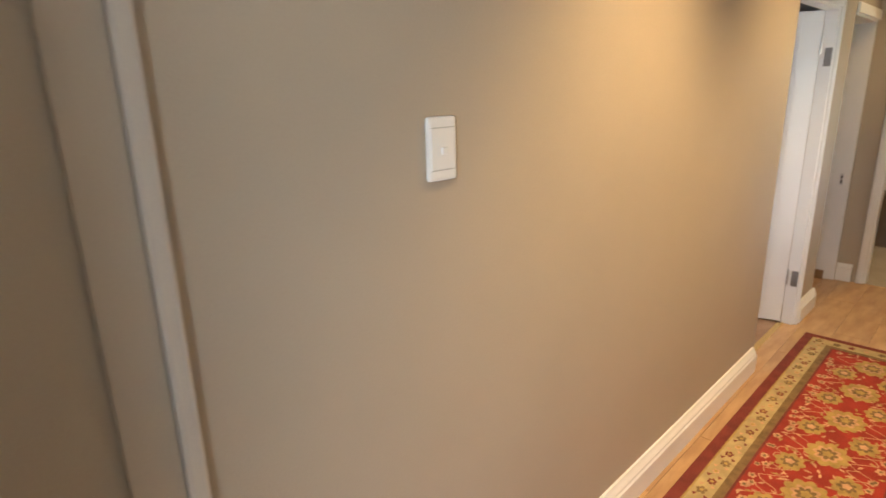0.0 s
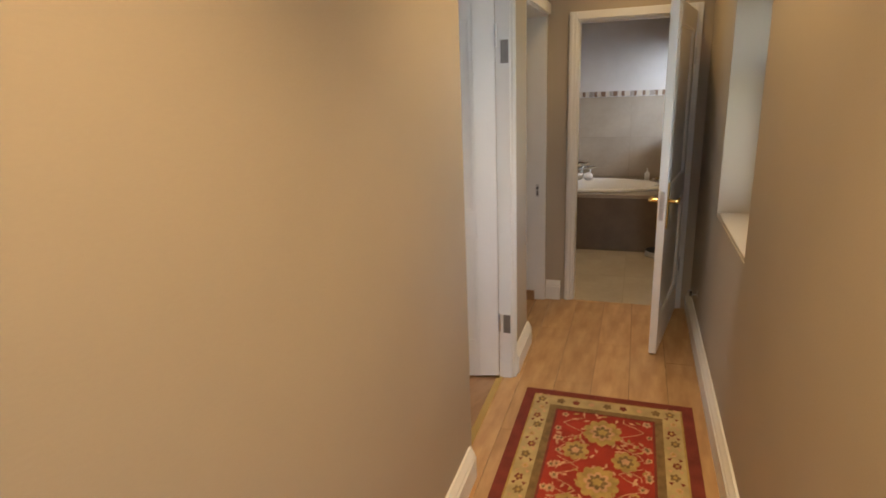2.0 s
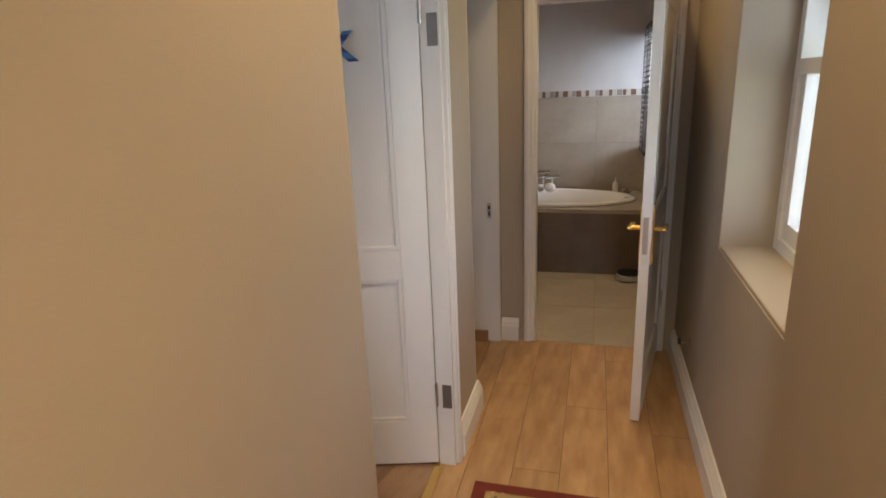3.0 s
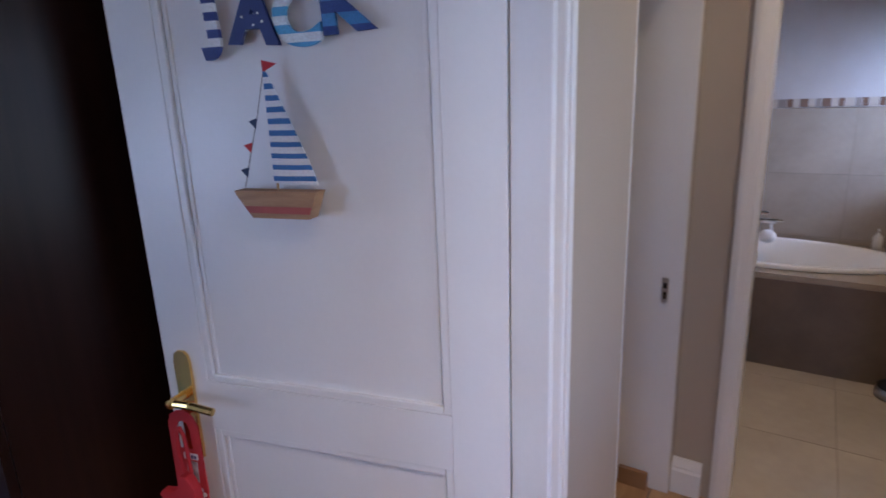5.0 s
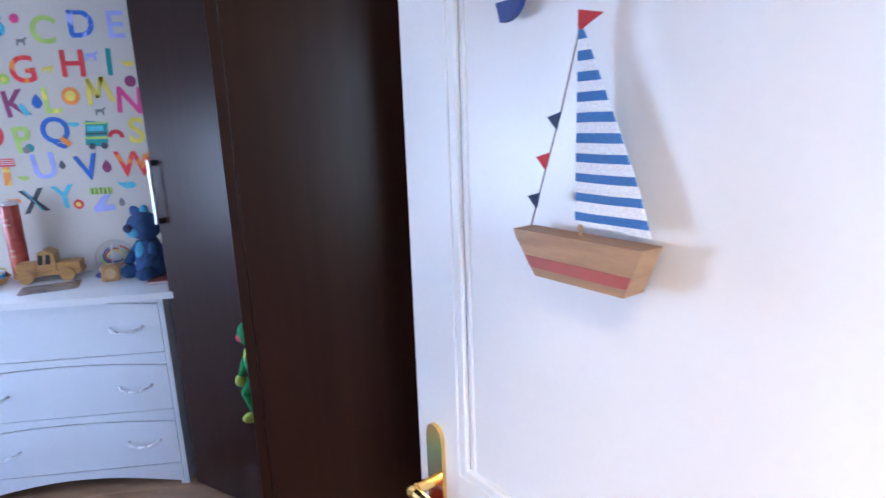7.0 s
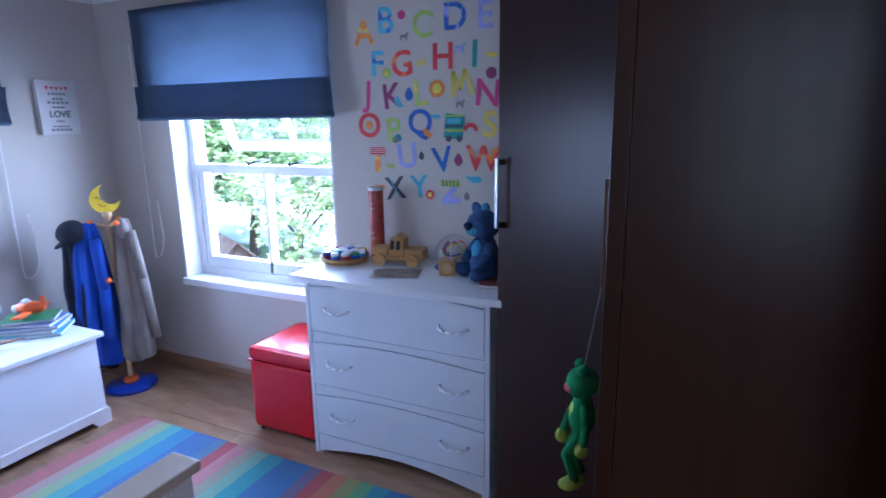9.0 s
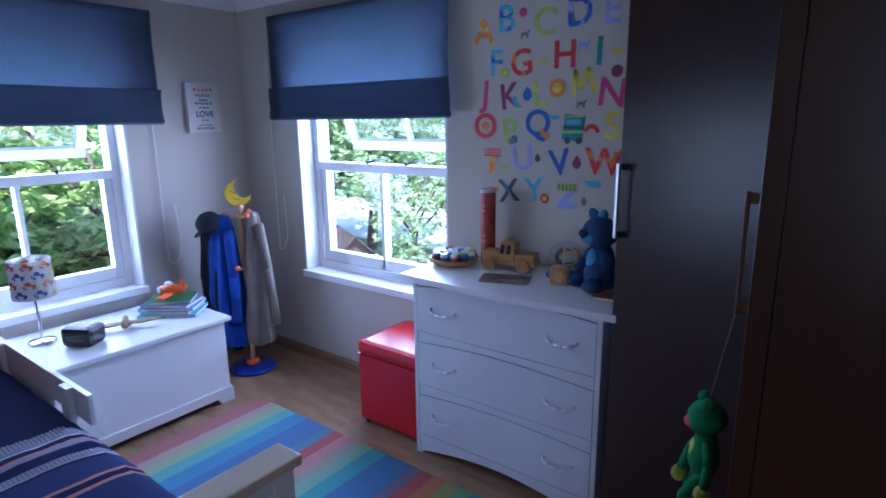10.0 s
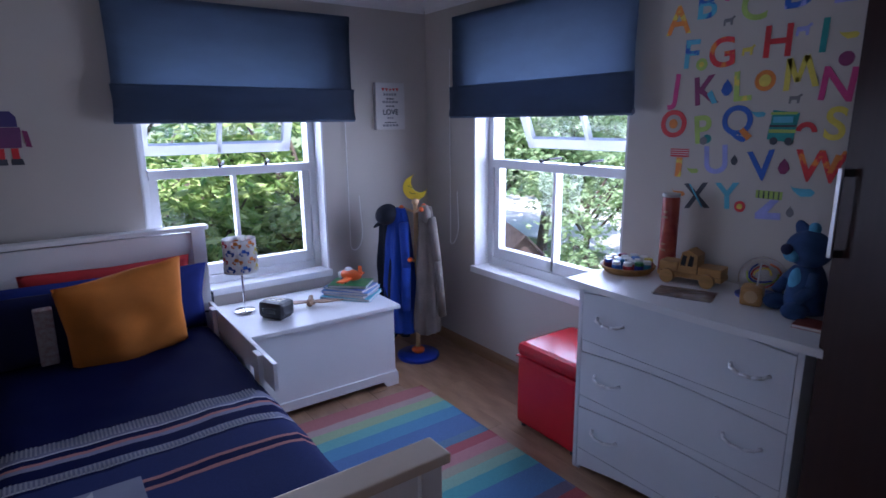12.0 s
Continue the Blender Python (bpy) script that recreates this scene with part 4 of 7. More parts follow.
BAND = 1.385
tile_run(wb, 1.62, 0.155, BAND, 0.60, 0.41, TILE, origin=-0.065)
for par, w in ((wb, 1.62), (pier, 0.20)):
    part("tile_bed", bb(0.0, -0.0045, 0.0, w, -0.0008, BAND), GROUT, par, "brown-grey grout")
for z0, z1 in ((0.0, 0.155), (0.155, BAND)):
    tile_run(pier, 0.20, z0, z1, 0.60, 0.41, TILE_DARK)
MOSAIC = [mat("mosaic_pale", (0.62, 0.56, 0.50), 0.25), mat("mosaic_brown", (0.22, 0.14, 0.10), 0.25), mat("mosaic_grey", (0.36, 0.32, 0.30), 0.25)]
for par, w in ((wb, 1.62), (pier, 0.20)):
    r2, x, i = random.Random(3), 0.0, 0
    while x < w - 0.02:
        ww = 0.034 if i % 3 else 0.05
        t = part("mosaic_tile", bb(x + 0.002, -0.008, BAND + 0.004, x + ww - 0.002, -0.0005, BAND + 0.055, 0.001), MOSAIC[(0, 1, 0, 2, 1)[i % 5]], par)
        x += ww
        i += 1
bathtub = thing("bathtub", HALL, "white oval bath set in a tiled deck", "bathtub")
part("front_panel", bb(DECK_S, -0.93, 0, DECK_S + 0.05, BN1 - 0.01, DECK_Z - 0.03), TILE_DARK, bathtub, "brown tiled bath front")
cx, cy, ra, rb = DECK_S + 0.45, -0.155, 0.34, 0.66
dk = bmesh.new()
N = 48
ring_o, ring_i = [], []
angles = sorted([2 * math.pi * i / 44 + 0.01 for i in range(44)] + [q % (2 * math.pi) for c in (math.atan2(0.765, 0.44),) for q in (c, math.pi - c, math.pi + c, -c)])
for a in angles:
    ux, uy = math.cos(a), math.sin(a)
    kx = min(abs(0.44 / ux) if ux else 9, abs(0.765 / uy) if uy else 9)
    ring_o.append((cx + ux * kx, cy + uy * kx))
    ring_i.append((cx + ux * ra, cy + uy * rb))
loops = [[dk.verts.new((p[0], p[1], z)) for p in ring] for ring, z in ((ring_o, DECK_Z - 0.03), (ring_o, DECK_Z), (ring_i, DECK_Z), (ring_i, DECK_Z - 0.03))]
for a, b in zip(loops, loops[1:]):
    for i in range(len(a)):
        j = (i + 1) % len(a)
        dk.faces.new((a[i], a[j], b[j], b[i]))
part("deck", dk, TILE, bathtub, "taupe tiled deck round the bath")
tb = bmesh.new()
rings = []
for k, z in ((1.06, 0.004), (1.07, 0.022), (1.0, 0.030), (0.94, 0.015), (0.86, -0.12), (0.72, -0.30), (0.4, -0.36)):
    rings.append([tb.verts.new((cx + ra * k * math.cos(2 * math.pi * i / N), cy + rb * k * math.sin(2 * math.pi * i / N), DECK_Z + z)) for i in range(N)])
for a, b in zip(rings, rings[1:]):
    for i in range(N):
        tb.faces.new((a[i], a[(i + 1) % N], b[(i + 1) % N], b[i]))
tb.faces.new(rings[-1])
part("basin", tb, TUB, bathtub, "white glossy bath rim and bowl", smooth=True)
tap = thing("bath_mixer", HALL @ pose(BX1 - 0.115, -0.06, DECK_Z + 0.004), "chrome bath mixer with a hand shower", "tap")
for y in (-0.075, 0.075):
    part("leg", rod(bmesh.new(), (0, y, 0), (0, y, 0.13), 0.013), CHROME, tap)
    part("cross_handle", tube(bmesh.new(), [(0, y * 1.5 - 0.022, 0.14), (0, y * 1.5 + 0.022, 0.14)], 0.011), CHROME, tap)
part("body", rod(bmesh.new(), (0, -0.10, 0.135), (0, 0.10, 0.135), 0.019), CHROME, tap)
part("spout", tube(bmesh.new(), [(0, 0, 0.13), (-0.07, 0, 0.125), (-0.115, 0, 0.085)], 0.014), CHROME, tap)
part("hose", tube(bmesh.new(), [(-0.02, 0.09, 0.12), (-0.05, 0.13, 0.06), (-0.08, 0.08, 0.03), (-0.05, 0.02, 0.10), (-0.01, 0.0, 0.17)], 0.006), CHROME, tap)
part("hand_shower", rod(bmesh.new(), (-0.01, -0.05, 0.185), (-0.01, 0.08, 0.185), 0.012, 0.020), CHROME, tap)
for x, y, r in ((-0.22, 0.03, 0.042), (-0.235, -0.065, 0.05)):
    solid("bath_puff", ball(bmesh.new(), (0, 0, 0), r, (1, 1, 0.85), 20), TOWEL, HALL @ pose(BX1 - 0.115 + x + 0.06, -0.06 + y, DECK_Z + 0.03 + r * 0.84), "white bath puff on the bath rim", "bath puff", "bath puffs", smooth=True)
bot = thing("soap_bottle", HALL @ pose(BX1 - 0.08, -0.70, DECK_Z), "white pump soap bottle on the bath deck", "bottle")
part("bottle", lathe(bmesh.new(), [(0.022, 0), (0.025, 0.01), (0.025, 0.075), (0.010, 0.095), (0.010, 0.10)]), PLASTIC, bot, smooth=True)
part("pump", tube(bmesh.new(), [(0, 0, 0.10), (0, 0, 0.125), (-0.025, 0, 0.124)], 0.004), PLASTIC, bot)
dish = thing("soap_dish", HALL @ pose(BX1 - 0.09, -0.80, DECK_Z), "small cream soap dish on the bath deck", "soap dish")
part("dish", lathe(bmesh.new(), [(0.03, 0), (0.05, 0.018), (0.052, 0.022), (0.046, 0.020), (0.028, 0.006)]), TUB, dish, smooth=True)
part("soap", ball(bmesh.new(), (0, 0, 0.022), 0.026, (1.2, 0.8, 0.5), 14), CREAM, dish, smooth=True)
bowl = thing("metal_bowl", HALL @ pose(6.62, -0.80, 0.001), "stainless steel bowl with a dark rim on the floor", "bowl")
part("bowl", lathe(bmesh.new(), [(0.075, 0), (0.10, 0.01), (0.092, 0.055), (0.085, 0.055), (0.078, 0.015), (0.03, 0.012)]), STEEL, bowl, smooth=True)
part("rim", lathe(bmesh.new(), [(0.090, 0.053), (0.094, 0.060), (0.086, 0.060)]), BLACK, bowl, smooth=True)
vb = thing("venetian_blind", HALL @ pose(BW[1] + 0.02, BN0 + 0.028, BW[3] + 0.05, 0, 0, 180), "dark wooden venetian blind over the bathroom window", "blind")
part("headrail", bb(0, -0.02, -0.045, 0.52, 0.025, 0, 0.003), BLIND_WOOD, vb)
z = -0.075
while z > -1.0:
    s = part("slat", bb(0.0, -0.024, -0.0015, 0.52, 0.024, 0.0015), BLIND_WOOD, vb)
    s.matrix_basis = pose(0, 0, z, 22)
    z -= 0.042
part("bottom_rail", bb(0, -0.022, -1.035, 0.52, 0.022, -1.012, 0.003), BLIND_WOOD, vb)
for x in (0.09, 0.43):
    part("ladder_cord", rod(bmesh.new(), (x, -0.025, -1.02), (x, -0.025, -0.04), 0.0018, seg=6), BLACK, vb)
bwin = thing("window_4", HALL @ pose(BW[1], BN0, BW[2], 0, 0, 180), "small white bathroom window", "window", kind="structure")
fr = bmesh.new()
for x0, x1 in ((0, 0.04), (0.44, 0.48)):
    box(fr, x0, 0.09, 0, x1, 0.13, 0.97)
box(fr, 0.04, 0.09, 0, 0.44, 0.13, 0.04)
box(fr, 0.04, 0.09, 0.93, 0.44, 0.13, 0.97)
part("window_frame", fr, WHITE, bwin)
g = part("pane", bb(0.04, 0.108, 0.04, 0.44, 0.112, 0.93), GLASS, bwin)
g.visible_shadow = False
tw = thing("towel", HALL @ pose(6.42, BN0 - 0.16, 0.0), "white towel hanging on a chrome rail", "towel")
part("rail", tube(bmesh.new(), [(-0.28, -0.04, 1.18), (-0.28, 0.05, 1.18), (0.28, 0.05, 1.18), (0.28, -0.04, 1.18)], 0.009), CHROME, tw)
cl = bmesh.new()
for off in (0.036, 0.060):
    gr = [[cl.verts.new((-0.22 + 0.44 * i / 16, off + 0.006 * math.sin(i * 1.1 + off * 90), 1.192 - j * (0.088 if off > 0.05 else 0.07))) for i in range(17)] for j in range(9)]
    for j in range(8):
        for i in range(16):
            cl.faces.new((gr[j][i], gr[j][i + 1], gr[j + 1][i + 1], gr[j + 1][i]))
bmesh.ops.solidify(cl, geom=cl.faces[:], thickness=0.006)
part("cloth", cl, TOWEL, tw, smooth=True)
part("cloth_band", bb(-0.22, 0.064, 0.56, 0.22, 0.074, 0.60), PLASTIC, tw)

# ---- wardrobe ----
# Near handle's metal, with its brown reflections put into the colour.
BROWN_REFLECT = mat("metal_brown_reflection", (0.20, 0.125, 0.085), 0.40, 0.7, vary=0.05, bump=0)
WA, WH_HINGE, WB = Vector((3.242, 2.005)), Vector((3.138, 2.88)), Vector((2.668, 3.232))
wdir = (WH_HINGE - WA).normalized()
W_ANGLE = math.degrees(math.atan2(wdir.y, wdir.x))
W_MID, W_LEN = (WH_HINGE - WA).length, 1.48
wardrobe = thing("wardrobe", pose(WA.x, WA.y, 0, 0, 0, W_ANGLE), "tall dark wenge wardrobe with one door standing ajar", "wardrobe")
WH, WD = 2.20, 0.58       # local x from the near end, -y into the wardrobe
part("end_panel", bb(0.0, -WD, 0, 0.022, -0.021, WH), WENGE, wardrobe)
part("end_panel", bb(W_LEN - 0.022, -WD, 0, W_LEN, -0.021, WH), WENGE, wardrobe)
part("partition", bb(W_MID - 0.009, -WD + 0.012, 0.02, W_MID + 0.009, -0.021, WH - 0.03), WENGE, wardrobe)
part("back", bb(0.022, -WD, 0.02, W_LEN - 0.022, -WD + 0.012, WH), WENGE, wardrobe)
part("top", bb(0.022, -WD + 0.012, WH - 0.03, W_LEN - 0.022, -0.021, WH), WENGE, wardrobe)
part("plinth", bb(0.022, -0.045, 0, W_LEN - 0.022, -0.024, 0.07), WENGE, wardrobe)
open_by = math.degrees(math.atan2(WB.y - WH_HINGE.y, WB.x - WH_HINGE.x)) - W_ANGLE
for x0, w, turn, hx in ((0.0, W_MID - 0.002, 0.0, 0.622), (W_MID + 0.002, (WB - WH_HINGE).length, open_by, (WB - WH_HINGE).length - 0.035)):
    d = part("door", bb(0, -0.020, 0.012, w, 0.0, WH - 0.004, 0.0015), WENGE, wardrobe, "dark door standing ajar" if turn else "")
    d.matrix_basis = pose(x0, 0, 0, 0, 0, turn)
    hb = bmesh.new()
    box(hb, hx - 0.008, 0.026, 1.138, hx + 0.008, 0.034, 1.380, 0.002)
    part("handle", hb, STEEL if turn else BROWN_REFLECT, d, "long brushed metal bar handle")
    for z in (1.15, 1.368):
        part("handle_post", bb(hx - 0.008, 0.0, z - 0.010, hx + 0.008, 0.0262, z + 0.010), DARK if turn else BROWN_REFLECT, d)

# frog soft toy on a string from the near handle
plush = thing("plush_frog", pose(3.097, 2.672, 0.872, 0, 0, 112) @ Matrix.Diagonal((0.92, 0.92, 0.92, 1)), "green soft toy frog hanging from the wardrobe handle", "soft toy")
hd = ball(bmesh.new(), (0, 0, 0), 0.050, (0.95, 0.9, 0.85), 20)
for v in hd.verts:
    v.co.y += 0.012 * max(0.0, -v.co.z / 0.05)
head = part("head", hd, GREEN_PLUSH, plush, smooth=True)
part("body", lathe(bmesh.new(), [(0.006, -0.028), (0.022, -0.040), (0.034, -0.085), (0.036, -0.115), (0.028, -0.142), (0.008, -0.152)], 18), GREEN_PLUSH, plush, smooth=True)
part("mouth", ball(bmesh.new(), (0, 0.036, -0.014), 0.022, (1.1, 0.7, 0.6)), PINK_PLUSH, head, "pink felt mouth", smooth=True)
part("belly", ball(bmesh.new(), (0, 0.020, -0.095), 0.025, (0.8, 0.6, 1.7)), LIME_PLUSH, plush, "pale green belly", smooth=True)
for s in (-1, 1):
    part("eye_bump", ball(bmesh.new(), (0.022 * s, 0.005, 0.042), 0.017), GREEN_PLUSH, head, smooth=True)
    arm = part("arm", tube(bmesh.new(), [(0.024 * s, 0.0, -0.055), (0.044 * s, 0.010 + 0.012 * s, -0.105), (0.040 * s, 0.022 + 0.02 * s, -0.165)], 0.0115, 10), GREEN_PLUSH, plush, smooth=True)
    part("paw", ball(bmesh.new(), (0.040 * s, 0.026 + 0.02 * s, -0.182), 0.019, (0.7, 1.0, 1.2)), LIME_PLUSH, arm, "lime green paw", smooth=True)
    leg = part("leg", tube(bmesh.new(), [(0.018 * s, 0.0, -0.140), (0.026 * s, 0.034 - 0.01 * s, -0.200), (0.022 * s, 0.004 - 0.012 * s, -0.285)], 0.0135, 10), GREEN_PLUSH, plush, smooth=True)
    ft = ball(bmesh.new(), (0.022 * s, 0.020 - 0.012 * s, -0.305 - 0.010 * s), 0.024, (0.8, 1.3, 0.8), 14)
    part("foot", ft, LIME_PLUSH, leg, "lime green foot", smooth=True)
part("string", tube(bmesh.new(), [(0, 0, 0.042), (-0.020, -0.012, 0.15), (-0.052, -0.026, 0.292)], 0.0020, 6), GREY_CLOTH, plush)

# ---- chest of drawers ----
SATIN = mat("satin_nickel", (0.84, 0.84, 0.85), 0.40, 0.35, vary=0.03, bump=0)
DX0, DX1, DY0, DZ = 1.765, 2.632, 3.25, 0.838
dresser = thing("chest_of_drawers", pose(DX0, DY0, 0), "white three-drawer chest with bowed drawer lines", "chest of drawers")
dw, dd = DX1 - DX0, NORTH - DY0 - 0.008
for x0, x1 in ((0, 0.020), (dw - 0.020, dw)):
    part("side_panel", bb(x0, 0.0, 0, x1, dd, DZ, 0.002), DRESSER, dresser)
part("back", bb(0.02, dd - 0.01, 0.05, dw - 0.02, dd, DZ), DRESSER, dresser)
# Dark block behind the drawers puts the gaps' shade into colour.
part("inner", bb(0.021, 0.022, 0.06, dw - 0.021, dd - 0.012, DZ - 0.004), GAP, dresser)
topo = [(-0.055, dd), (-0.055, -0.03)] + [(-0.055 + (dw + 0.11) * i / 12, -0.03 - 0.018 * math.sin(math.pi * i / 12)) for i in range(1, 12)] + [(dw + 0.055, -0.03), (dw + 0.055, dd)]
tp = slab(bmesh.new(), topo, 0.026, "z", DZ)
part("top", tp, WHITE, dresser, "white top board")


def arc(x0, x1, z, rise, n=14):
    return [(x0 + (x1 - x0) * i / n, z + rise * math.sin(math.pi * i / n)) for i in range(n + 1)]


xa, xb = 0.0225, dw - 0.0225
bounds = [(0.102, 0.000, 0.296, 0.022), (0.352, 0.000, 0.551, 0.022), (0.606, 0.000, 0.812, 0.022)]
prev_z, prev_r = None, None
for i, (z0, r0, z1, r1) in enumerate(bounds):
    pts = arc(xa, xb, z0 + 0.002, r0) + arc(xa, xb, z1 - 0.002, r1)[::-1]
    dr = part("drawer", slab(bmesh.new(), pts, 0.018, "y", 0.0), DRESSER, dresser)
    nz = bounds[i + 1][0] if i < 2 else DZ - 0.001
    rp = arc(xa, xb, z1 + 0.002, r1) + arc(xa, xb, nz - 0.002, 0.0)[::-1]
    part("rail", slab(bmesh.new(), rp, 0.016, "y", 0.003), DRESSER, dresser)
    for hx in (0.165, 0.715):
        hb = bmesh.new()
        zc = z0 + 0.108
        tube(hb, [(hx - 0.064, -0.001, zc + 0.008), (hx - 0.052, -0.022, zc + 0.002), (hx - 0.02, -0.030, zc - 0.006), (hx + 0.02, -0.030, zc - 0.006), (hx + 0.052, -0.022, zc + 0.002), (hx + 0.064, -0.001, zc + 0.008)], 0.0065)
        part("handle", hb, SATIN, dr, "bowed satin metal handle", smooth=True)
ap = [(xa, 0.0985)] + [(xa, 0.0), (xa + 0.012, 0.0)] + [(xa + 0.012 + (xb - xa - 0.024) * i / 14, 0.015 + 0.048 * math.sin(math.pi * i / 14)) for i in range(15)] + [(xb - 0.012, 0.0), (xb, 0.0), (xb, 0.0985)]
part("apron", slab(bmesh.new(), ap[::-1], 0.016, "y", 0.003), DRESSER, dresser)
TOPZ = DZ + 0.026

# things on the chest
tray = thing("paint_pots", pose(1.80, 3.515, TOPZ), "round wicker tray of small paint pots on the chest", "paint pots")
part("tray", lathe(bmesh.new(), [(0.095, 0), (0.112, 0.02), (0.116, 0.030), (0.108, 0.030), (0.100, 0.008)]), TOY_WOOD, tray, smooth=True)
cols = [(0.45, 0.03, 0.03), (0.02, 0.05, 0.35), (0.05, 0.30, 0.55), (0.60, 0.50, 0.03), (0.05, 0.28, 0.08), (0.50, 0.16, 0.02), (0.20, 0.02, 0.05), (0.08, 0.22, 0.60)]
pot_mats = [mat("pot_paint", c, 0.3, vary=0.02, bump=0) for c in cols]
k = 0
for ring, cnt in ((0.085, 11), (0.045, 6), (0.0, 1)):
    for i in range(cnt):
        a = 2 * math.pi * i / cnt + ring * 9
        px, py = ring * math.cos(a), ring * math.sin(a)
        pot = part("pot", lathe(bmesh.new(), [(0.017, 0.010), (0.019, 0.014), (0.019, 0.042), (0.015, 0.046)], 14, (px, py, 0)), pot_mats[k % 8], tray)
        part("lid", lathe(bmesh.new(), [(0.0185, 0.044), (0.0185, 0.056), (0.016, 0.058)], 14, (px, py, 0)), PLASTIC if k % 3 else pot_mats[(k + 3) % 8], pot)
        k += 1
STICK_PRINT = mat("printed_ochre", (0.50, 0.27, 0.16), 0.4, vary=0.1)
can = thing("snack_tube", pose(1.915, 3.625, TOPZ), "tall red cardboard tube with a pale lid", "tube")
part("tube", lathe(bmesh.new(), [(0.034, 0), (0.035, 0.004), (0.035, 0.325), (0.034, 0.328)]), mat("red_printed_card", (0.30, 0.018, 0.022), 0.35, vary=0.2, scale=14, fine=60, second=(0.42, 0.09, 0.05)), can, smooth=True)
part("cap", lathe(bmesh.new(), [(0.0365, 0.328), (0.0365, 0.340), (0.034, 0.343)]), TOWEL, can)
for z, w in ((0.10, 0.012), (0.125, 0.009), (0.24, 0.013), (0.262, 0.008)):
    part("print_bar", bb(-w, -0.0362, z, w * 0.8, -0.030, z + 0.009), STICK_PRINT, can)
truck = thing("toy_truck", pose(2.07, 3.565, TOPZ, 0, 0, 12), "honey-coloured wooden toy truck on the chest", "toy truck")
part("chassis", bb(-0.125, -0.045, 0.025, 0.125, 0.045, 0.045, 0.004), TOY_WOOD, truck)
part("bonnet", bb(-0.120, -0.042, 0.045, -0.045, 0.042, 0.083, 0.006), TOY_WOOD, truck)
cabp = slab(bmesh.new(), [(-0.045, 0.045), (0.03, 0.045), (0.03, 0.120), (-0.005, 0.140), (-0.030, 0.128)], 0.084, "y", -0.042)
part("cab", cabp, TOY_WOOD, truck)
for y in (-0.0435, 0.0425):
    for x in (-0.026, 0.002):
        part("cab_window", slab(bmesh.new(), [(x - 0.008, 0.075), (x + 0.012, 0.075), (x + 0.016, 0.115), (x, 0.118)], 0.001, "y", y), GAP, truck)
part("bed", bb(0.034, -0.044, 0.045, 0.122, 0.044, 0.078, 0.005), TOY_WOOD, truck)
for x in (-0.08, 0.075):
    for y in (-0.054, 0.054):
        part("wheel", rod(bmesh.new(), (x, y - 0.009, 0.028), (x, y + 0.009, 0.028), 0.028, seg=20), TOY_WOOD, truck)
mag = thing("comic_in_bag", pose(2.145, 3.40, TOPZ, 0, 0, 20), "comic in a clear plastic sleeve lying flat", "magazine")
part("paper", bb(-0.10, -0.065, 0, 0.10, 0.065, 0.004), mat("printed_paper", (0.52, 0.52, 0.54), 0.22, vary=0.2, scale=24, fine=40, second=(0.24, 0.22, 0.22)), mag)
part("sleeve", bb(-0.107, -0.07, 0.004, 0.107, 0.07, 0.0055), GLASS, mag)
pz = thing("puzzle_ball", pose(2.325, 3.60, TOPZ, 0, 0, 26), "clear plastic puzzle ball with coloured tracks", "puzzle ball")
g = part("shell", ball(bmesh.new(), (0, 0, 0.083), 0.080, seg=24), GLASS, pz, smooth=True)
g.visible_shadow = False
part("ring", lathe(bmesh.new(), [(0.0795, -0.004), (0.086, -0.004), (0.086, 0.004), (0.0795, 0.004)], 32), BLUE_PAINT, pz, "blue plastic rim")
pz.children[-1].matrix_basis = pose(0, 0, 0.087, 90)
for i, m in enumerate((YELLOW, RED, BLUE_PAINT, LIME_PLUSH, ORANGE_PAINT)):
    tr_ = bmesh.new()
    r0 = 0.028 + 0.008 * i
    tube(tr_, [(r0 * math.cos(a * 0.5 + i), 0.02 * math.sin(a + i), 0.083 + 0.8 * r0 * math.sin(a * 0.5 + i)) for a in range(8)], 0.0034, 6)
    part("track", tr_, m, pz)
cube = thing("wooden_block_pot", pose(2.355, 3.475, TOPZ, 0, 0, 18), "carved wooden pencil block with a stick in it", "pencil block")
bx = bb(-0.036, -0.036, 0, 0.036, 0.036, 0.072, 0.014)
part("block", bx, TOY_WOOD, cube)
part("face", rod(bmesh.new(), (0, -0.0375, 0.036), (0, -0.036, 0.036), 0.022), PINE, cube)
part("stick", rod(bmesh.new(), (0.012, 0.0, 0.07), (0.018, 0.0, 0.155), 0.003), TOWEL, cube)
toy = thing("plush_toy", pose(2.515, 3.505, TOPZ + 0.002, 0, 0, -38) @ Matrix.Diagonal((1.04, 1.04, 1.04, 1)), "seated blue soft toy with a paler front", "soft toy")
SKY_PLUSH = mat("sky_blue_plush", (0.10, 0.34, 0.52), 0.95, vary=0.15, scale=20, fine=400, bump=0.5)
DARK_PLUSH = mat("navy_plush", (0.018, 0.026, 0.075), 0.95, vary=0.15, scale=20, fine=400, bump=0.5)
part("body", lathe(bmesh.new(), [(0.020, 0.0), (0.056, 0.010), (0.064, 0.050), (0.056, 0.100), (0.042, 0.145), (0.030, 0.165)], 22), BLUE_PLUSH, toy, smooth=True)
part("chest_patch", ball(bmesh.new(), (0, -0.036, 0.105), 0.032, (0.95, 0.70, 1.55)), SKY_PLUSH, toy, "sky-blue chest", smooth=True)
th_ = part("head", ball(bmesh.new(), (0, -0.010, 0.215), 0.066, (1.12, 0.95, 0.90), 22), BLUE_PLUSH, toy, smooth=True)
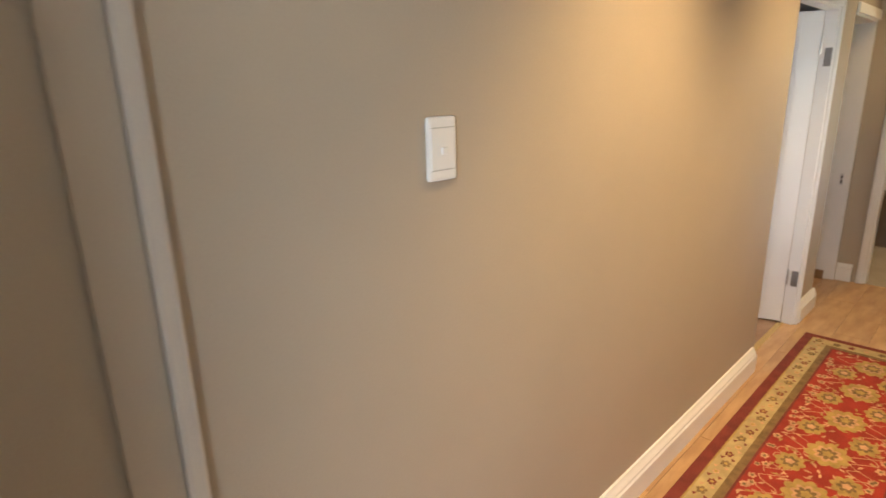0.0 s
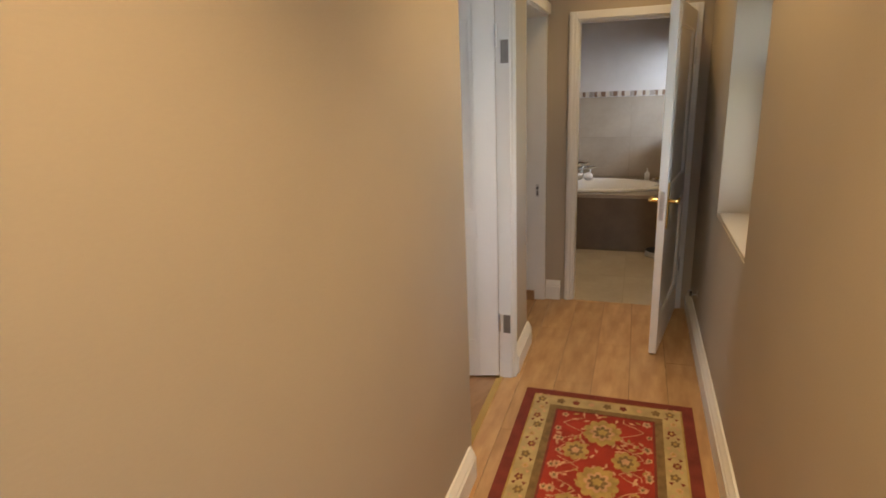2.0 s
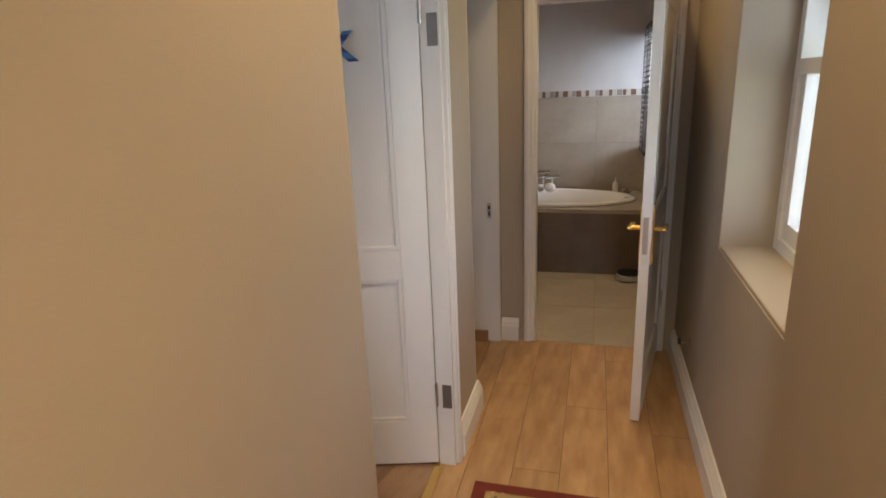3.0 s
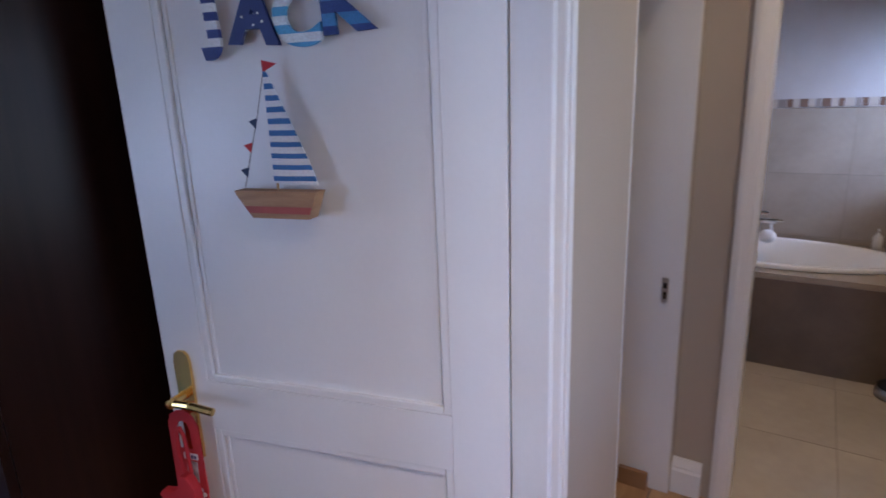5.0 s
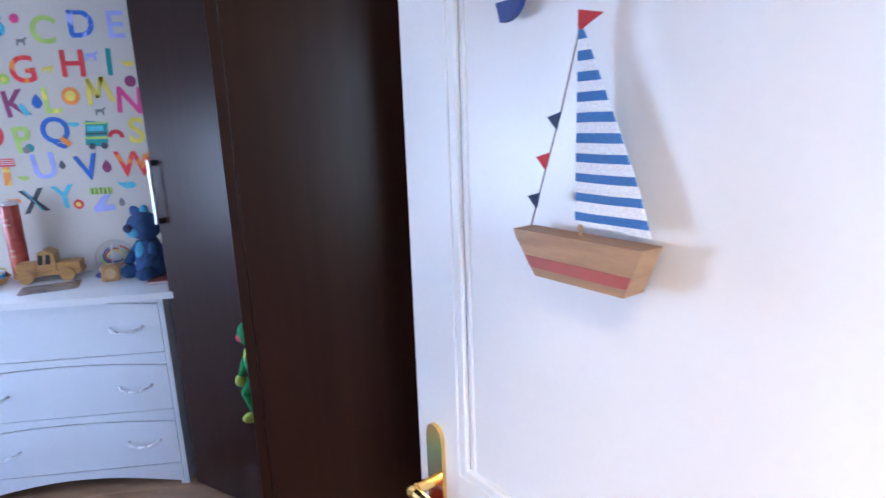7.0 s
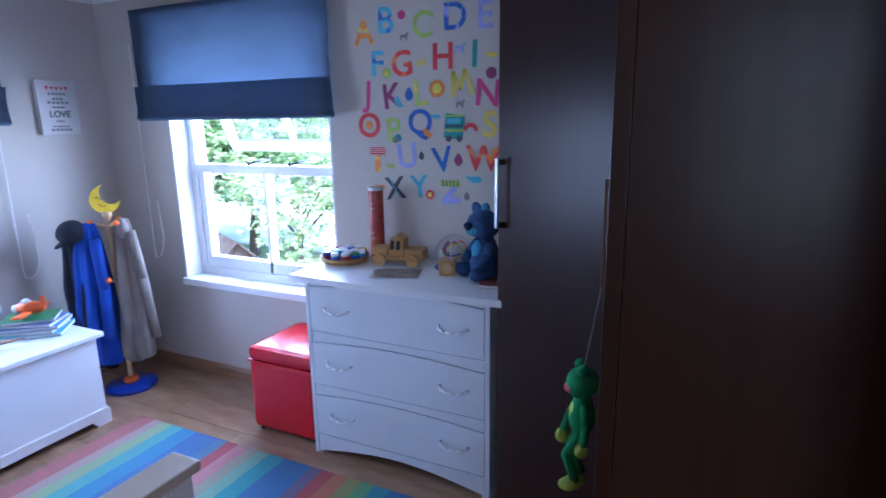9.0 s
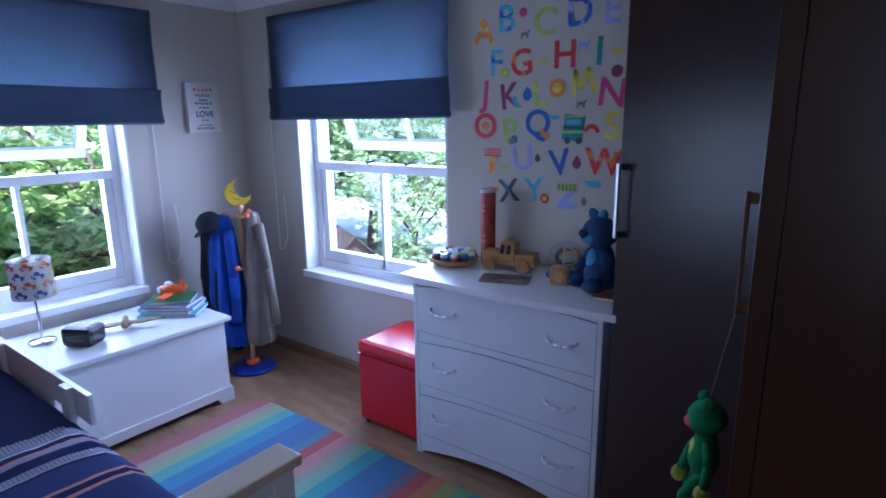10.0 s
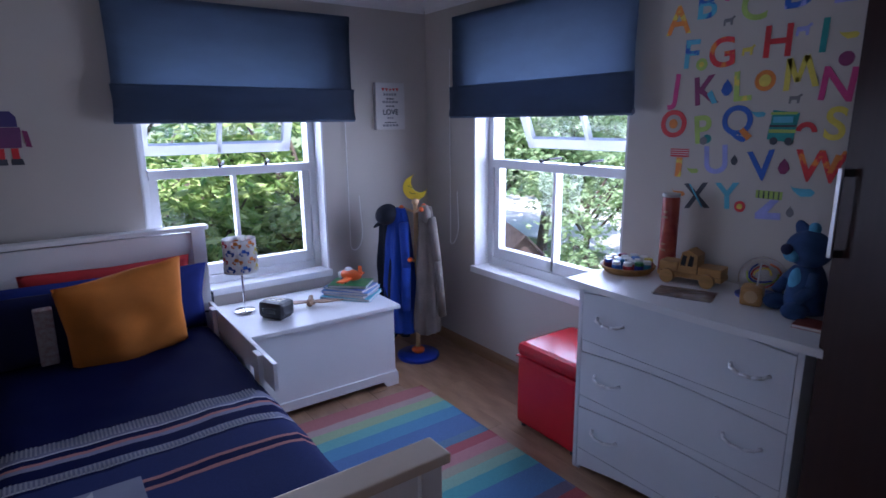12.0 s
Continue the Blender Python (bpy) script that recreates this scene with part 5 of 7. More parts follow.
part("muzzle", ball(bmesh.new(), (0, -0.062, 0.198), 0.030, (1.25, 0.65, 0.80)), SKY_PLUSH, th_, "paler muzzle", smooth=True)
part("nose", ball(bmesh.new(), (0, -0.078, 0.214), 0.021, (1.1, 0.8, 0.85)), DARK_PLUSH, th_, "dark navy nose", smooth=True)
part("tuft", ball(bmesh.new(), (0, 0.0, 0.280), 0.018, (1.2, 0.9, 1.1)), SKY_PLUSH, th_, smooth=True)
for s in (-1, 1):
    part("ear", ball(bmesh.new(), (0.088 * s, 0.020, 0.252), 0.040, (1.35, 0.35, 0.75), turn=pose(0, 0, 0, 0, -28 * s, 0)), BLUE_PLUSH, th_, smooth=True)
    part("arm", tube(bmesh.new(), [(0.046 * s, -0.008, 0.140), (0.068 * s, -0.030, 0.100), (0.056 * s, -0.066, 0.062)], 0.018, 10), BLUE_PLUSH, toy, smooth=True)
    part("foot", ball(bmesh.new(), (0.054 * s, -0.062, 0.028), 0.032, (0.95, 1.35, 0.88)), BLUE_PLUSH, toy, smooth=True)
bk = thing("small_book", pose(2.60, 3.40, TOPZ, 0, 0, 8), "small red paperback lying on the chest", "book")
part("page_block", bb(-0.06, -0.045, 0.002, 0.058, 0.045, 0.011), TOWEL, bk)
part("cover", bb(-0.062, -0.047, 0.011, 0.060, 0.047, 0.013), mat("red_book_cover", (0.28, 0.06, 0.04), 0.4, vary=0.1), bk)
part("cover", bb(-0.062, -0.047, 0.0, 0.060, 0.047, 0.002), mat("red_book_back", (0.28, 0.06, 0.04), 0.4, vary=0.1), bk)

# ---- alphabet wall stickers ----
PAL = {"r": (0.62, 0.03, 0.035), "o": (0.75, 0.24, 0.03), "y": (0.75, 0.62, 0.08), "g": (0.42, 0.58, 0.12), "t": (0.02, 0.28, 0.26), "c": (0.12, 0.48, 0.62), "b": (0.03, 0.12, 0.48), "l": (0.36, 0.38, 0.75), "p": (0.62, 0.05, 0.22), "m": (0.24, 0.03, 0.12), "k": (0.05, 0.055, 0.07), "e": (0.20, 0.19, 0.19), "w": (0.68, 0.66, 0.63)}
STICK = {k: mat("sticker_" + k, v, 0.55, vary=0.10, scale=14, fine=120, bump=0) for k, v in PAL.items()}
STICK_TWO = {k: mat("sticker_two_" + k, PAL[k], 0.55, vary=0.08, scale=22, second=v, mix=(0.44, 0.50), bump=0) for k, v in (("o", PAL["y"]), ("c", PAL["b"]), ("r", PAL["o"]), ("b", PAL["l"]), ("g", PAL["y"]))}
NAMES = {"r": "red", "o": "orange", "y": "yellow", "g": "lime green", "t": "teal", "c": "turquoise", "b": "blue", "l": "lilac", "p": "crimson", "m": "maroon", "k": "black", "e": "grey", "w": "white"}
ROWS = (("ABCDE", 1.92, (1.84, 1.96, 2.145, 2.30, 2.44), "ocgbl", (-0.015, 0.03, 0.0, 0.02, 0.015), "OC.B."),
        ("FGHI", 1.772, (1.91, 2.035, 2.24, 2.39), "crrt", (-0.006, -0.012, 0.008, 0.01), "CR..."),
        ("JKLMN", 1.63, (1.84, 1.985, 2.13, 2.33, 2.45), "pmgyp", (-0.01, -0.008, 0.0, 0.035, -0.01), "..G.."),
        ("OPQRS", 1.48, (1.85, 1.985, 2.12, 2.29, 2.46), "rgbty", (0.01, -0.012, 0.012, -0.005, 0.01), "....."),
        ("TUVW", 1.335, (1.89, 2.05, 2.23, 2.43), "olbr", (-0.008, 0.014, 0.0, 0.008), "O..R"),
        ("XYZ", 1.197, (1.98, 2.11, 2.27), "kcl", (0.0, 0.012, -0.01), "..."))


def oblong(x0, z0, x1, z1):
    return [(x0, z0), (x1, z0), (x1, z1), (x0, z1)]


def sticker_letter(ch):
    """Outlines for the letters that are cut as figures of their own."""
    bm = bmesh.new()
    if ch == "M":
        for pts in ([(-0.060, -0.055), (-0.040, -0.055), (-0.026, 0.055), (-0.046, 0.055)], [(-0.022, -0.030), (-0.004, -0.030), (-0.0263, 0.055), (-0.0458, 0.054)],
                    [(-0.0215, -0.0305), (-0.0045, -0.0305), (0.030, 0.055), (0.010, 0.055)], [(0.0302, 0.055), (0.0105, 0.0545), (0.036, -0.055), (0.056, -0.055)]):
            slab(bm, pts, 0.0012, "y", -0.0006)
        return bm
    if ch == "R":
        slab(bm, oblong(-0.046, -0.048, 0.046, 0.058), 0.0012, "y", -0.0006)
        return bm
    if ch == "T":
        slab(bm, oblong(-0.014, -0.058, 0.014, 0.024), 0.0012, "y", -0.0006)
        return bm
    if ch == "Z":
        slab(bm, [(-0.046, -0.052), (0.046, -0.052), (0.046, -0.026), (0.000, -0.026), (0.040, 0.022), (0.008, 0.022), (-0.046, -0.030)], 0.0012, "y", -0.0006)
        return bm
    bm.free()
    return None


EXTRAS = {"T": [("bar", "r", oblong(-0.042, 0.026, 0.042, 0.060))] + [("stripe", "w", oblong(-0.042, z, 0.042, z + 0.003)) for z in (0.034, 0.043, 0.052)],
          "R": [("window", "c", oblong(-0.034, 0.018, 0.034, 0.040)), ("wheel", "k", blob_outline(-0.026, -0.048, 0.014)), ("wheel", "k", blob_outline(0.026, -0.048, 0.014)),
                ("band", "g", oblong(-0.046, 0.047, 0.046, 0.056)), ("band", "g", oblong(-0.046, -0.018, 0.046, -0.006)), ("band", "k", oblong(-0.046, 0.002, 0.046, 0.010))],
          "Z": [("bar", "g", oblong(-0.048, 0.026, 0.048, 0.056))] + [("stripe", "k", oblong(x - 0.002, 0.0262, x + 0.002, 0.0558)) for x in (-0.036, -0.018, 0.0, 0.018, 0.036)],
          "O": [("dot", "o", blob_outline(0.0, 0.0, 0.020))], "Q": [("tail", "o", [(0.012, -0.030), (0.028, -0.016), (0.064, -0.048), (0.046, -0.066)])],
          "X": [("stripe", "c", [(-0.034, 0.044), (-0.029, 0.047), (0.034, -0.044), (0.029, -0.047)])], "P": [("patch", "e", blob_outline(0.006, -0.046, 0.016))],
          "W": [("tip", "o", [(0.024, -0.020), (0.040, -0.022), (0.062, 0.040), (0.044, 0.044)])], "K": [("leg", "c", [(0.004, -0.016), (0.022, 0.000), (0.050, -0.050), (0.030, -0.056)])]}
rl = random.Random(11)
for letters, z, xs, cs, dz, two in ROWS:
    for i, ch in enumerate(letters):
        c = cs[i]
        pair = two[i].lower() if i < len(two) else "."
        m = STICK_TWO[pair] if pair in STICK_TWO else STICK[c]
        bm = sticker_letter(ch) or text_bm(ch, 0.155 if letters != "XYZ" else 0.145, 0.0012, 0.0028)
        bmesh.ops.transform(bm, matrix=pose(0, 0, 0, 0, rl.uniform(-8, 8), 0), verts=bm.verts)
        lt = solid("letter_sticker", bm, m, pose(xs[i], NORTH - 0.0012, z + dz[i]), "%s letter %s sticker on the wall" % (NAMES[c], ch), "wall sticker", "alphabet stickers")
        for nm, pc_, shape in EXTRAS.get(ch, ()):
            part(nm, slab(bmesh.new(), shape, 0.0012, "y", -0.0036 if nm in ("stripe", "window") else -0.0022), STICK[pc_], lt, NAMES[pc_] + " " + nm.replace("_", " "))


def sticker(kind, x, z, r, c, label):
    bm = bmesh.new()
    if kind == "round":
        slab(bm, [(r * math.cos(a * 0.314), r * math.sin(a * 0.314)) for a in range(20)], 0.001, "y", 0)
    elif kind == "beast":
        slab(bm, [(-r, -r * 0.9), (-r * 0.6, -r * 0.9), (-r * 0.55, -r * 0.3), (r * 0.35, -r * 0.3), (r * 0.4, -r * 0.9), (r * 0.8, -r * 0.9), (r * 0.85, r * 0.2), (r * 1.3, r * 0.5), (r, r * 0.8), (r * 0.5, r * 0.4), (-r * 0.9, r * 0.35)], 0.001, "y", 0)
    elif kind == "drop":
        slab(bm, [(-r * 0.3, -r), (r * 0.3, -r), (r * 0.8, -r * 0.3), (r * 0.6, r * 0.4), (0, r * 1.2), (-r * 0.6, r * 0.4), (-r * 0.8, -r * 0.3)], 0.001, "y", 0)
    elif kind == "arch":
        slab(bm, [(r * math.cos(a * 0.3), r * math.sin(a * 0.3)) for a in range(11)] + [(0.5 * r * math.cos(a * 0.3), 0.5 * r * math.sin(a * 0.3)) for a in range(10, -1, -1)], 0.001, "y", 0)
    elif kind == "fish":
        slab(bm, [(-r * 1.3, r * 0.6), (-r * 0.9, 0), (-r * 0.2, -r * 0.5), (r * 0.8, -r * 0.4), (r * 1.1, 0), (r * 0.7, r * 0.35), (-r * 0.3, r * 0.3), (-r, r * 0.35)], 0.001, "y", 0)
    solid("picture_sticker", bm, STICK[c], pose(x, NORTH - 0.0014, z), label, "wall sticker", "picture stickers")


for row in (("round", 2.04, 1.965, 0.019, "p", "red bug picture sticker on the wall"), ("beast", 2.05, 1.875, 0.020, "e", "grey animal picture sticker on the wall"),
            ("round", 1.955, 1.722, 0.024, "g", "green round picture sticker on the wall"), ("beast", 2.135, 1.76, 0.022, "y", "yellow animal picture sticker on the wall"),
            ("beast", 2.32, 1.81, 0.024, "l", "lilac animal picture sticker on the wall"), ("fish", 2.465, 1.775, 0.026, "y", "yellow bird picture sticker on the wall"),
            ("round", 2.465, 1.70, 0.024, "m", "dark round picture sticker on the wall"), ("round", 2.21, 1.645, 0.038, "o", "orange lion picture sticker on the wall"),
            ("drop", 2.068, 1.625, 0.028, "b", "blue cone picture sticker on the wall"), ("beast", 2.32, 1.578, 0.020, "e", "grey monkey picture sticker on the wall"),
            ("arch", 2.37, 1.46, 0.036, "r", "striped rainbow picture sticker on the wall"), ("drop", 2.125, 1.35, 0.018, "k", "small umbrella picture sticker on the wall"),
            ("fish", 1.955, 1.30, 0.024, "g", "green crocodile picture sticker on the wall"), ("drop", 2.31, 1.335, 0.026, "m", "brown guitar picture sticker on the wall"),
            ("fish", 2.385, 1.25, 0.036, "c", "blue whale picture sticker on the wall"), ("round", 2.165, 1.172, 0.022, "r", "red yo-yo picture sticker on the wall"),
            ("drop", 2.35, 1.172, 0.018, "e", "small dark animal picture sticker on the wall"), ("fish", 2.20, 1.525, 0.024, "c", "blue bird picture sticker on the wall"),
            ("round", 2.005, 1.43, 0.018, "t", "grey-green round picture sticker on the wall"), ("fish", 1.90, 1.20, 0.026, "o", "orange fox picture sticker on the wall")):
    sticker(*row)
for x, z, r, c, label in ((2.21, 1.645, 0.022, "y", "yellow face of the lion sticker"), (2.165, 1.172, 0.011, "y", "yellow centre of the yo-yo sticker"), (1.955, 1.722, 0.011, "y", "yellow centre of the round sticker")):
    solid("picture_sticker", slab(bmesh.new(), blob_outline(0, 0, r), 0.001, "y", 0), STICK[c], pose(x, NORTH - 0.0030, z), label, "wall sticker", "picture stickers")

# robot sticker by the bed
rob = thing("robot_sticker", pose(WEST + 0.002, 1.375, 1.46, 0, 0, 90), "flat purple and red toy robot wall sticker", "wall sticker")
part("head", slab(bmesh.new(), [(-0.05, 0.045), (0.05, 0.045), (0.05, 0.09), (0.03, 0.115), (-0.03, 0.115), (-0.05, 0.09)], -0.001, "y", 0), mat("robot_violet", (0.06, 0.045, 0.16), 0.6), rob)
part("body", slab(bmesh.new(), [(-0.055, -0.05), (0.055, -0.05), (0.060, 0.043), (-0.060, 0.043)], -0.001, "y", 0), mat("robot_plum", (0.16, 0.05, 0.14), 0.6), rob)
for s in (-1, 1):
    part("arm", slab(bmesh.new(), [(s * 0.064, 0.03), (s * 0.085, 0.025), (s * 0.095, -0.05), (s * 0.072, -0.045)], -0.001, "y", 0), STICK["m"], rob)
    part("leg", slab(bmesh.new(), [(s * 0.012, -0.052), (s * 0.04, -0.052), (s * 0.042, -0.10), (s * 0.014, -0.10)], -0.001, "y", 0), STICK["r"], rob)
    part("boot", slab(bmesh.new(), [(s * 0.008, -0.10), (s * 0.05, -0.10), (s * 0.056, -0.128), (s * 0.006, -0.128)], -0.001, "y", 0), STICK["k"], rob)

# printed canvas beside the corner
cv = thing("canvas_print", pose(WEST, 3.29, 1.46, 0, 0, 90), "pale grey word-art canvas with a row of red bunting", "picture")
part("canvas", bb(0.0, -0.032, 0.0, 0.215, -0.001, 0.295, 0.003), mat("canvas_cloth", (0.60, 0.58, 0.56), 0.85, vary=0.04, fine=300, bump=0.15), cv)
for i in range(5):
    x = 0.055 + 0.026 * i
    part("bunting", slab(bmesh.new(), [(x - 0.011, 0.262 - 0.002 * (2 - abs(2 - i))), (x + 0.011, 0.262 - 0.002 * (2 - abs(2 - i))), (x, 0.240)], -0.0015, "y", -0.0321), STICK["r"], cv)
for z, w, h in ((0.215, 0.10, 0.014), (0.190, 0.06, 0.009), (0.168, 0.12, 0.014), (0.145, 0.07, 0.008), (0.068, 0.05, 0.012), (0.042, 0.09, 0.007), (0.020, 0.12, 0.014)):
    n = 5 if w > 0.08 else 3
    for i in range(n):
        x = 0.108 - w / 2 + w * i / n
        part("word_bar", bb(x, -0.0335, z, x + w / n - 0.006, -0.0322, z + h), STICK["k"] if h < 0.012 else mat("print_grey", (0.22, 0.22, 0.24), 0.7), cv)
lv = part("word", text_bm("LOVE", 0.048, 0.0012, 0.0012), STICK["k"], cv)
lv.matrix_basis = pose(0.108, -0.0335, 0.112)

# ---- red cube seat ----
cs = thing("cube_seat", pose(1.358, 3.285, 0), "red faux-leather cube stool beside the chest", "stool")
for x in (0.03, 0.355):
    for y in (0.03, 0.36):
        part("foot", rod(bmesh.new(), (x, y, 0), (x, y, 0.022), 0.014), BLACK, cs)
part("body", bb(0, 0, 0.022, 0.385, 0.39, 0.375, 0.022), RED_VINYL, cs)
lid = bb(-0.004, -0.004, 0.378, 0.389, 0.394, 0.450, 0.032)
part("padded_lid", lid, RED_VINYL, cs, smooth=False)
part("piping", bb(-0.005, -0.005, 0.3735, 0.390, 0.395, 0.3795, 0.002), RED_VINYL, cs)

# ---- coat stand ----
CAP_CLOTH = mat("black_navy_cloth", (0.006, 0.008, 0.018), 0.95, vary=0.1, fine=240, bump=0.3)
cst = thing("coat_stand", pose(0.335, 3.36, 0, 0, 0, 0), "child's coat stand with a yellow moon top and blue base", "coat stand")
part("base", lathe(bmesh.new(), [(0.135, 0), (0.138, 0.006), (0.138, 0.020), (0.130, 0.026), (0.03, 0.030)], 36), BLUE_PAINT, cst, "round blue lacquered base", smooth=True)
part("foot_ball", lathe(bmesh.new(), [(0.03, 0.026), (0.042, 0.040), (0.042, 0.055), (0.025, 0.068)], 20), ORANGE_PAINT, cst, smooth=True)
part("pole", rod(bmesh.new(), (0, 0, 0.06), (0, 0, 1.01), 0.0145), PINE, cst)
part("knob", ball(bmesh.new(), (0, 0, 1.025), 0.024), PINE, cst, smooth=True)
mo = []
for i in range(19):
    a = radians(115 + i * 11.7)
    mo.append((0.075 * math.cos(a), 0.075 * math.sin(a)))
for i in range(19):
    a = radians(325.6 - i * 11.7)
    mo.append((0.030 + 0.060 * math.cos(a) * 0.92, 0.034 + 0.062 * math.sin(a)))
moon = part("moon", slab(bmesh.new(), mo, 0.016, "y", -0.008), YELLOW, cst, "yellow crescent moon")
for x, z, w in ((-0.038, 0.012, 0.008), (-0.020, 0.004, 0.008)):
    part("eye", tube(bmesh.new(), [(x - w, -0.0085, z + 0.003), (x, -0.0085, z - 0.002), (x + w, -0.0085, z + 0.003)], 0.0016, 6), BLACK, moon)
part("smile", tube(bmesh.new(), [(-0.034, -0.0085, -0.022), (-0.020, -0.0085, -0.034), (0.004, -0.0085, -0.034)], 0.0016, 6), BLACK, moon)
moon.matrix_basis = pose(0.0, 0, 1.11, 0, 0, 48) @ pose(0, 0, 0, 0, 0, 0)
for a, z, m in ((-10, 0.975, ORANGE_PAINT), (110, 0.975, ORANGE_PAINT), (230, 0.975, ORANGE_PAINT), (-60, 0.66, ORANGE_PAINT)):
    c, s = math.cos(radians(a)), math.sin(radians(a))
    pg = part("peg", rod(bmesh.new(), (0.012 * c, 0.012 * s, z - 0.012), (0.085 * c, 0.085 * s, z + 0.012), 0.008), PINE, cst)
    part("peg_ball", ball(bmesh.new(), (0.088 * c, 0.088 * s, z + 0.013), 0.016), m, pg, smooth=True)


def garment(name, m, material, top, low, w_top, w_low, label, seed, folds=5, deep=0.035):
    """A garment hung by its collar: open folds down a tapering body."""
    bm = bmesh.new()
    seg, rows = 40, 16
    rings = []
    for j in range(rows + 1):
        v = j / rows
        z = top + (low - top) * v
        w = w_top + (w_low - w_top) * min(1, v * 2.2) ** 0.7
        ring = []
        for i in range(seg):
            a = 2 * math.pi * i / seg
            k = 1 + (0.22 + 0.30 * v) * math.sin(folds * a + seed + 1.4 * v) * 0.7 + 0.10 * math.sin((2 * folds + 3) * a + 2 * seed - 2.2 * v) + 0.22 * noise.noise(Vector((math.cos(a) * 1.6 + seed, math.sin(a) * 1.6, v * 4)))
            ring.append(bm.verts.new((w * k * math.cos(a), deep / w_low * w * k * math.sin(a) * (0.9 + 0.5 * v), z + 0.02 * math.sin(a * 3 + seed) * v)))
        rings.append(ring)
    for a, b in zip(rings, rings[1:]):
        for i in range(seg):
            bm.faces.new((a[i], a[(i + 1) % seg], b[(i + 1) % seg], b[i]))
    bm.faces.new(rings[0])
    g = solid(name, bm, material, m, label, "coat", "garments on the stand", smooth=True)
    return g


bj = garment("jacket", pose(0.265, 3.275, 0, 0, 0, 44), BLUE_COAT, 0.985, 0.185, 0.04, 0.082, "bright blue jacket hanging on the coat stand", 1.0, 4, 0.055)
part("sleeve", tube(bmesh.new(), [(0.045, -0.045, 0.90), (0.060, -0.060, 0.62), (0.052, -0.062, 0.34)], 0.030, 10), BLUE_COAT, bj, smooth=True)
gc = garment("coat", pose(0.385, 3.405, 0, 0, 0, 44), GREY_CLOTH, 0.995, 0.185, 0.035, 0.070, "taupe hooded coat hanging on the coat stand", 3.3, 4, 0.05)
part("sleeve", tube(bmesh.new(), [(0.04, -0.02, 0.93), (0.075, -0.035, 0.66), (0.102, -0.03, 0.30)], 0.026, 10), GREY_CLOTH, gc, smooth=True)
part("hood", ball(bmesh.new(), (0.0, -0.02, 0.95), 0.045, (0.8, 0.7, 1.3)), GREY_CLOTH, gc, smooth=True)
nj = garment("dark_coat", pose(0.185, 3.268, 0, 0, 0, 50), CAP_CLOTH, 0.97, 0.13, 0.050, 0.085, "dark navy coat hanging on the coat stand", 5.1, 3, 0.06)
cap = thing("cap", pose(0.225, 3.215, 0.945, 20, -25, 30) @ Matrix.Diagonal((1.2, 1.2, 1.2, 1)), "dark navy cap hooked on the coat stand", "cap")
part("crown", ball(bmesh.new(), (0, 0, 0), 0.062, (1, 1, 0.85)), CAP_CLOTH, cap, smooth=True)
part("brim", ball(bmesh.new(), (-0.05, -0.03, -0.02), 0.045, (0.8, 0.8, 0.16)), CAP_CLOTH, cap, smooth=True)

# ---- toy box ----
tbx = thing("toy_box", pose(0.02, 2.19, 0), "white painted wooden toy chest under the window", "toy box")
TX, TY = 0.585, 0.855
part("body", bb(0.01, 0.012, 0.085, TX - 0.012, TY - 0.012, 0.468, 0.003), WHITE, tbx)
part("lid", bb(-0.004, -0.012, 0.468, TX + 0.018, TY + 0.016, 0.492, 0.006), WHITE, tbx, "white overhanging lid")
for pts, at, horizontal in (([(0, 0.0), (0.075, 0.0), (0.10, 0.035), (TY - 0.10, 0.035), (TY - 0.075, 0.0), (TY, 0.0), (TY, 0.075), (TY - 0.01, 0.085), (0.01, 0.085), (0, 0.075)], TX, True),):
    bm = slab(bmesh.new(), pts, 0.018, "y", 0)
    bmesh.ops.transform(bm, matrix=pose(TX, 0, 0, 0, 0, 90), verts=bm.verts)
    part("plinth", bm, WHITE, tbx)
bm = slab(bmesh.new(), [(0, 0.0), (0.075, 0.0), (0.10, 0.035), (TX - 0.10, 0.035), (TX - 0.075, 0.0), (TX - 0.019, 0.0), (TX - 0.019, 0.085), (0.01, 0.085), (0, 0.075)], 0.018, "y", TY - 0.018)
part("plinth", bm, WHITE, tbx)
TBZ = 0.493
lampt = thing("table_lamp", pose(0.215, 2.305, TBZ), "table lamp with a vehicle-print drum shade and chrome stem", "table lamp")
part("base", lathe(bmesh.new(), [(0.058, 0), (0.060, 0.008), (0.054, 0.014), (0.012, 0.020)], 28), CHROME, lampt, smooth=True)
part("stem", rod(bmesh.new(), (0, 0, 0.015), (0, 0, 0.27), 0.006), CHROME, lampt)
sh = bmesh.new()
N = 32
ra = [[sh.verts.new((r * math.cos(2 * math.pi * i / N), r * math.sin(2 * math.pi * i / N), z)) for i in range(N)] for r, z in ((0.089, 0.232), (0.086, 0.415))]
for i in range(N):
    sh.faces.new((ra[0][i], ra[0][(i + 1) % N], ra[1][(i + 1) % N], ra[1][i]))
bmesh.ops.solidify(sh, geom=sh.faces[:], thickness=0.002)
shade = part("shade", sh, SHADE, lampt, "white cotton shade printed with coloured vehicles", smooth=True)
vm = [STICK[c] for c in "bryotk"]
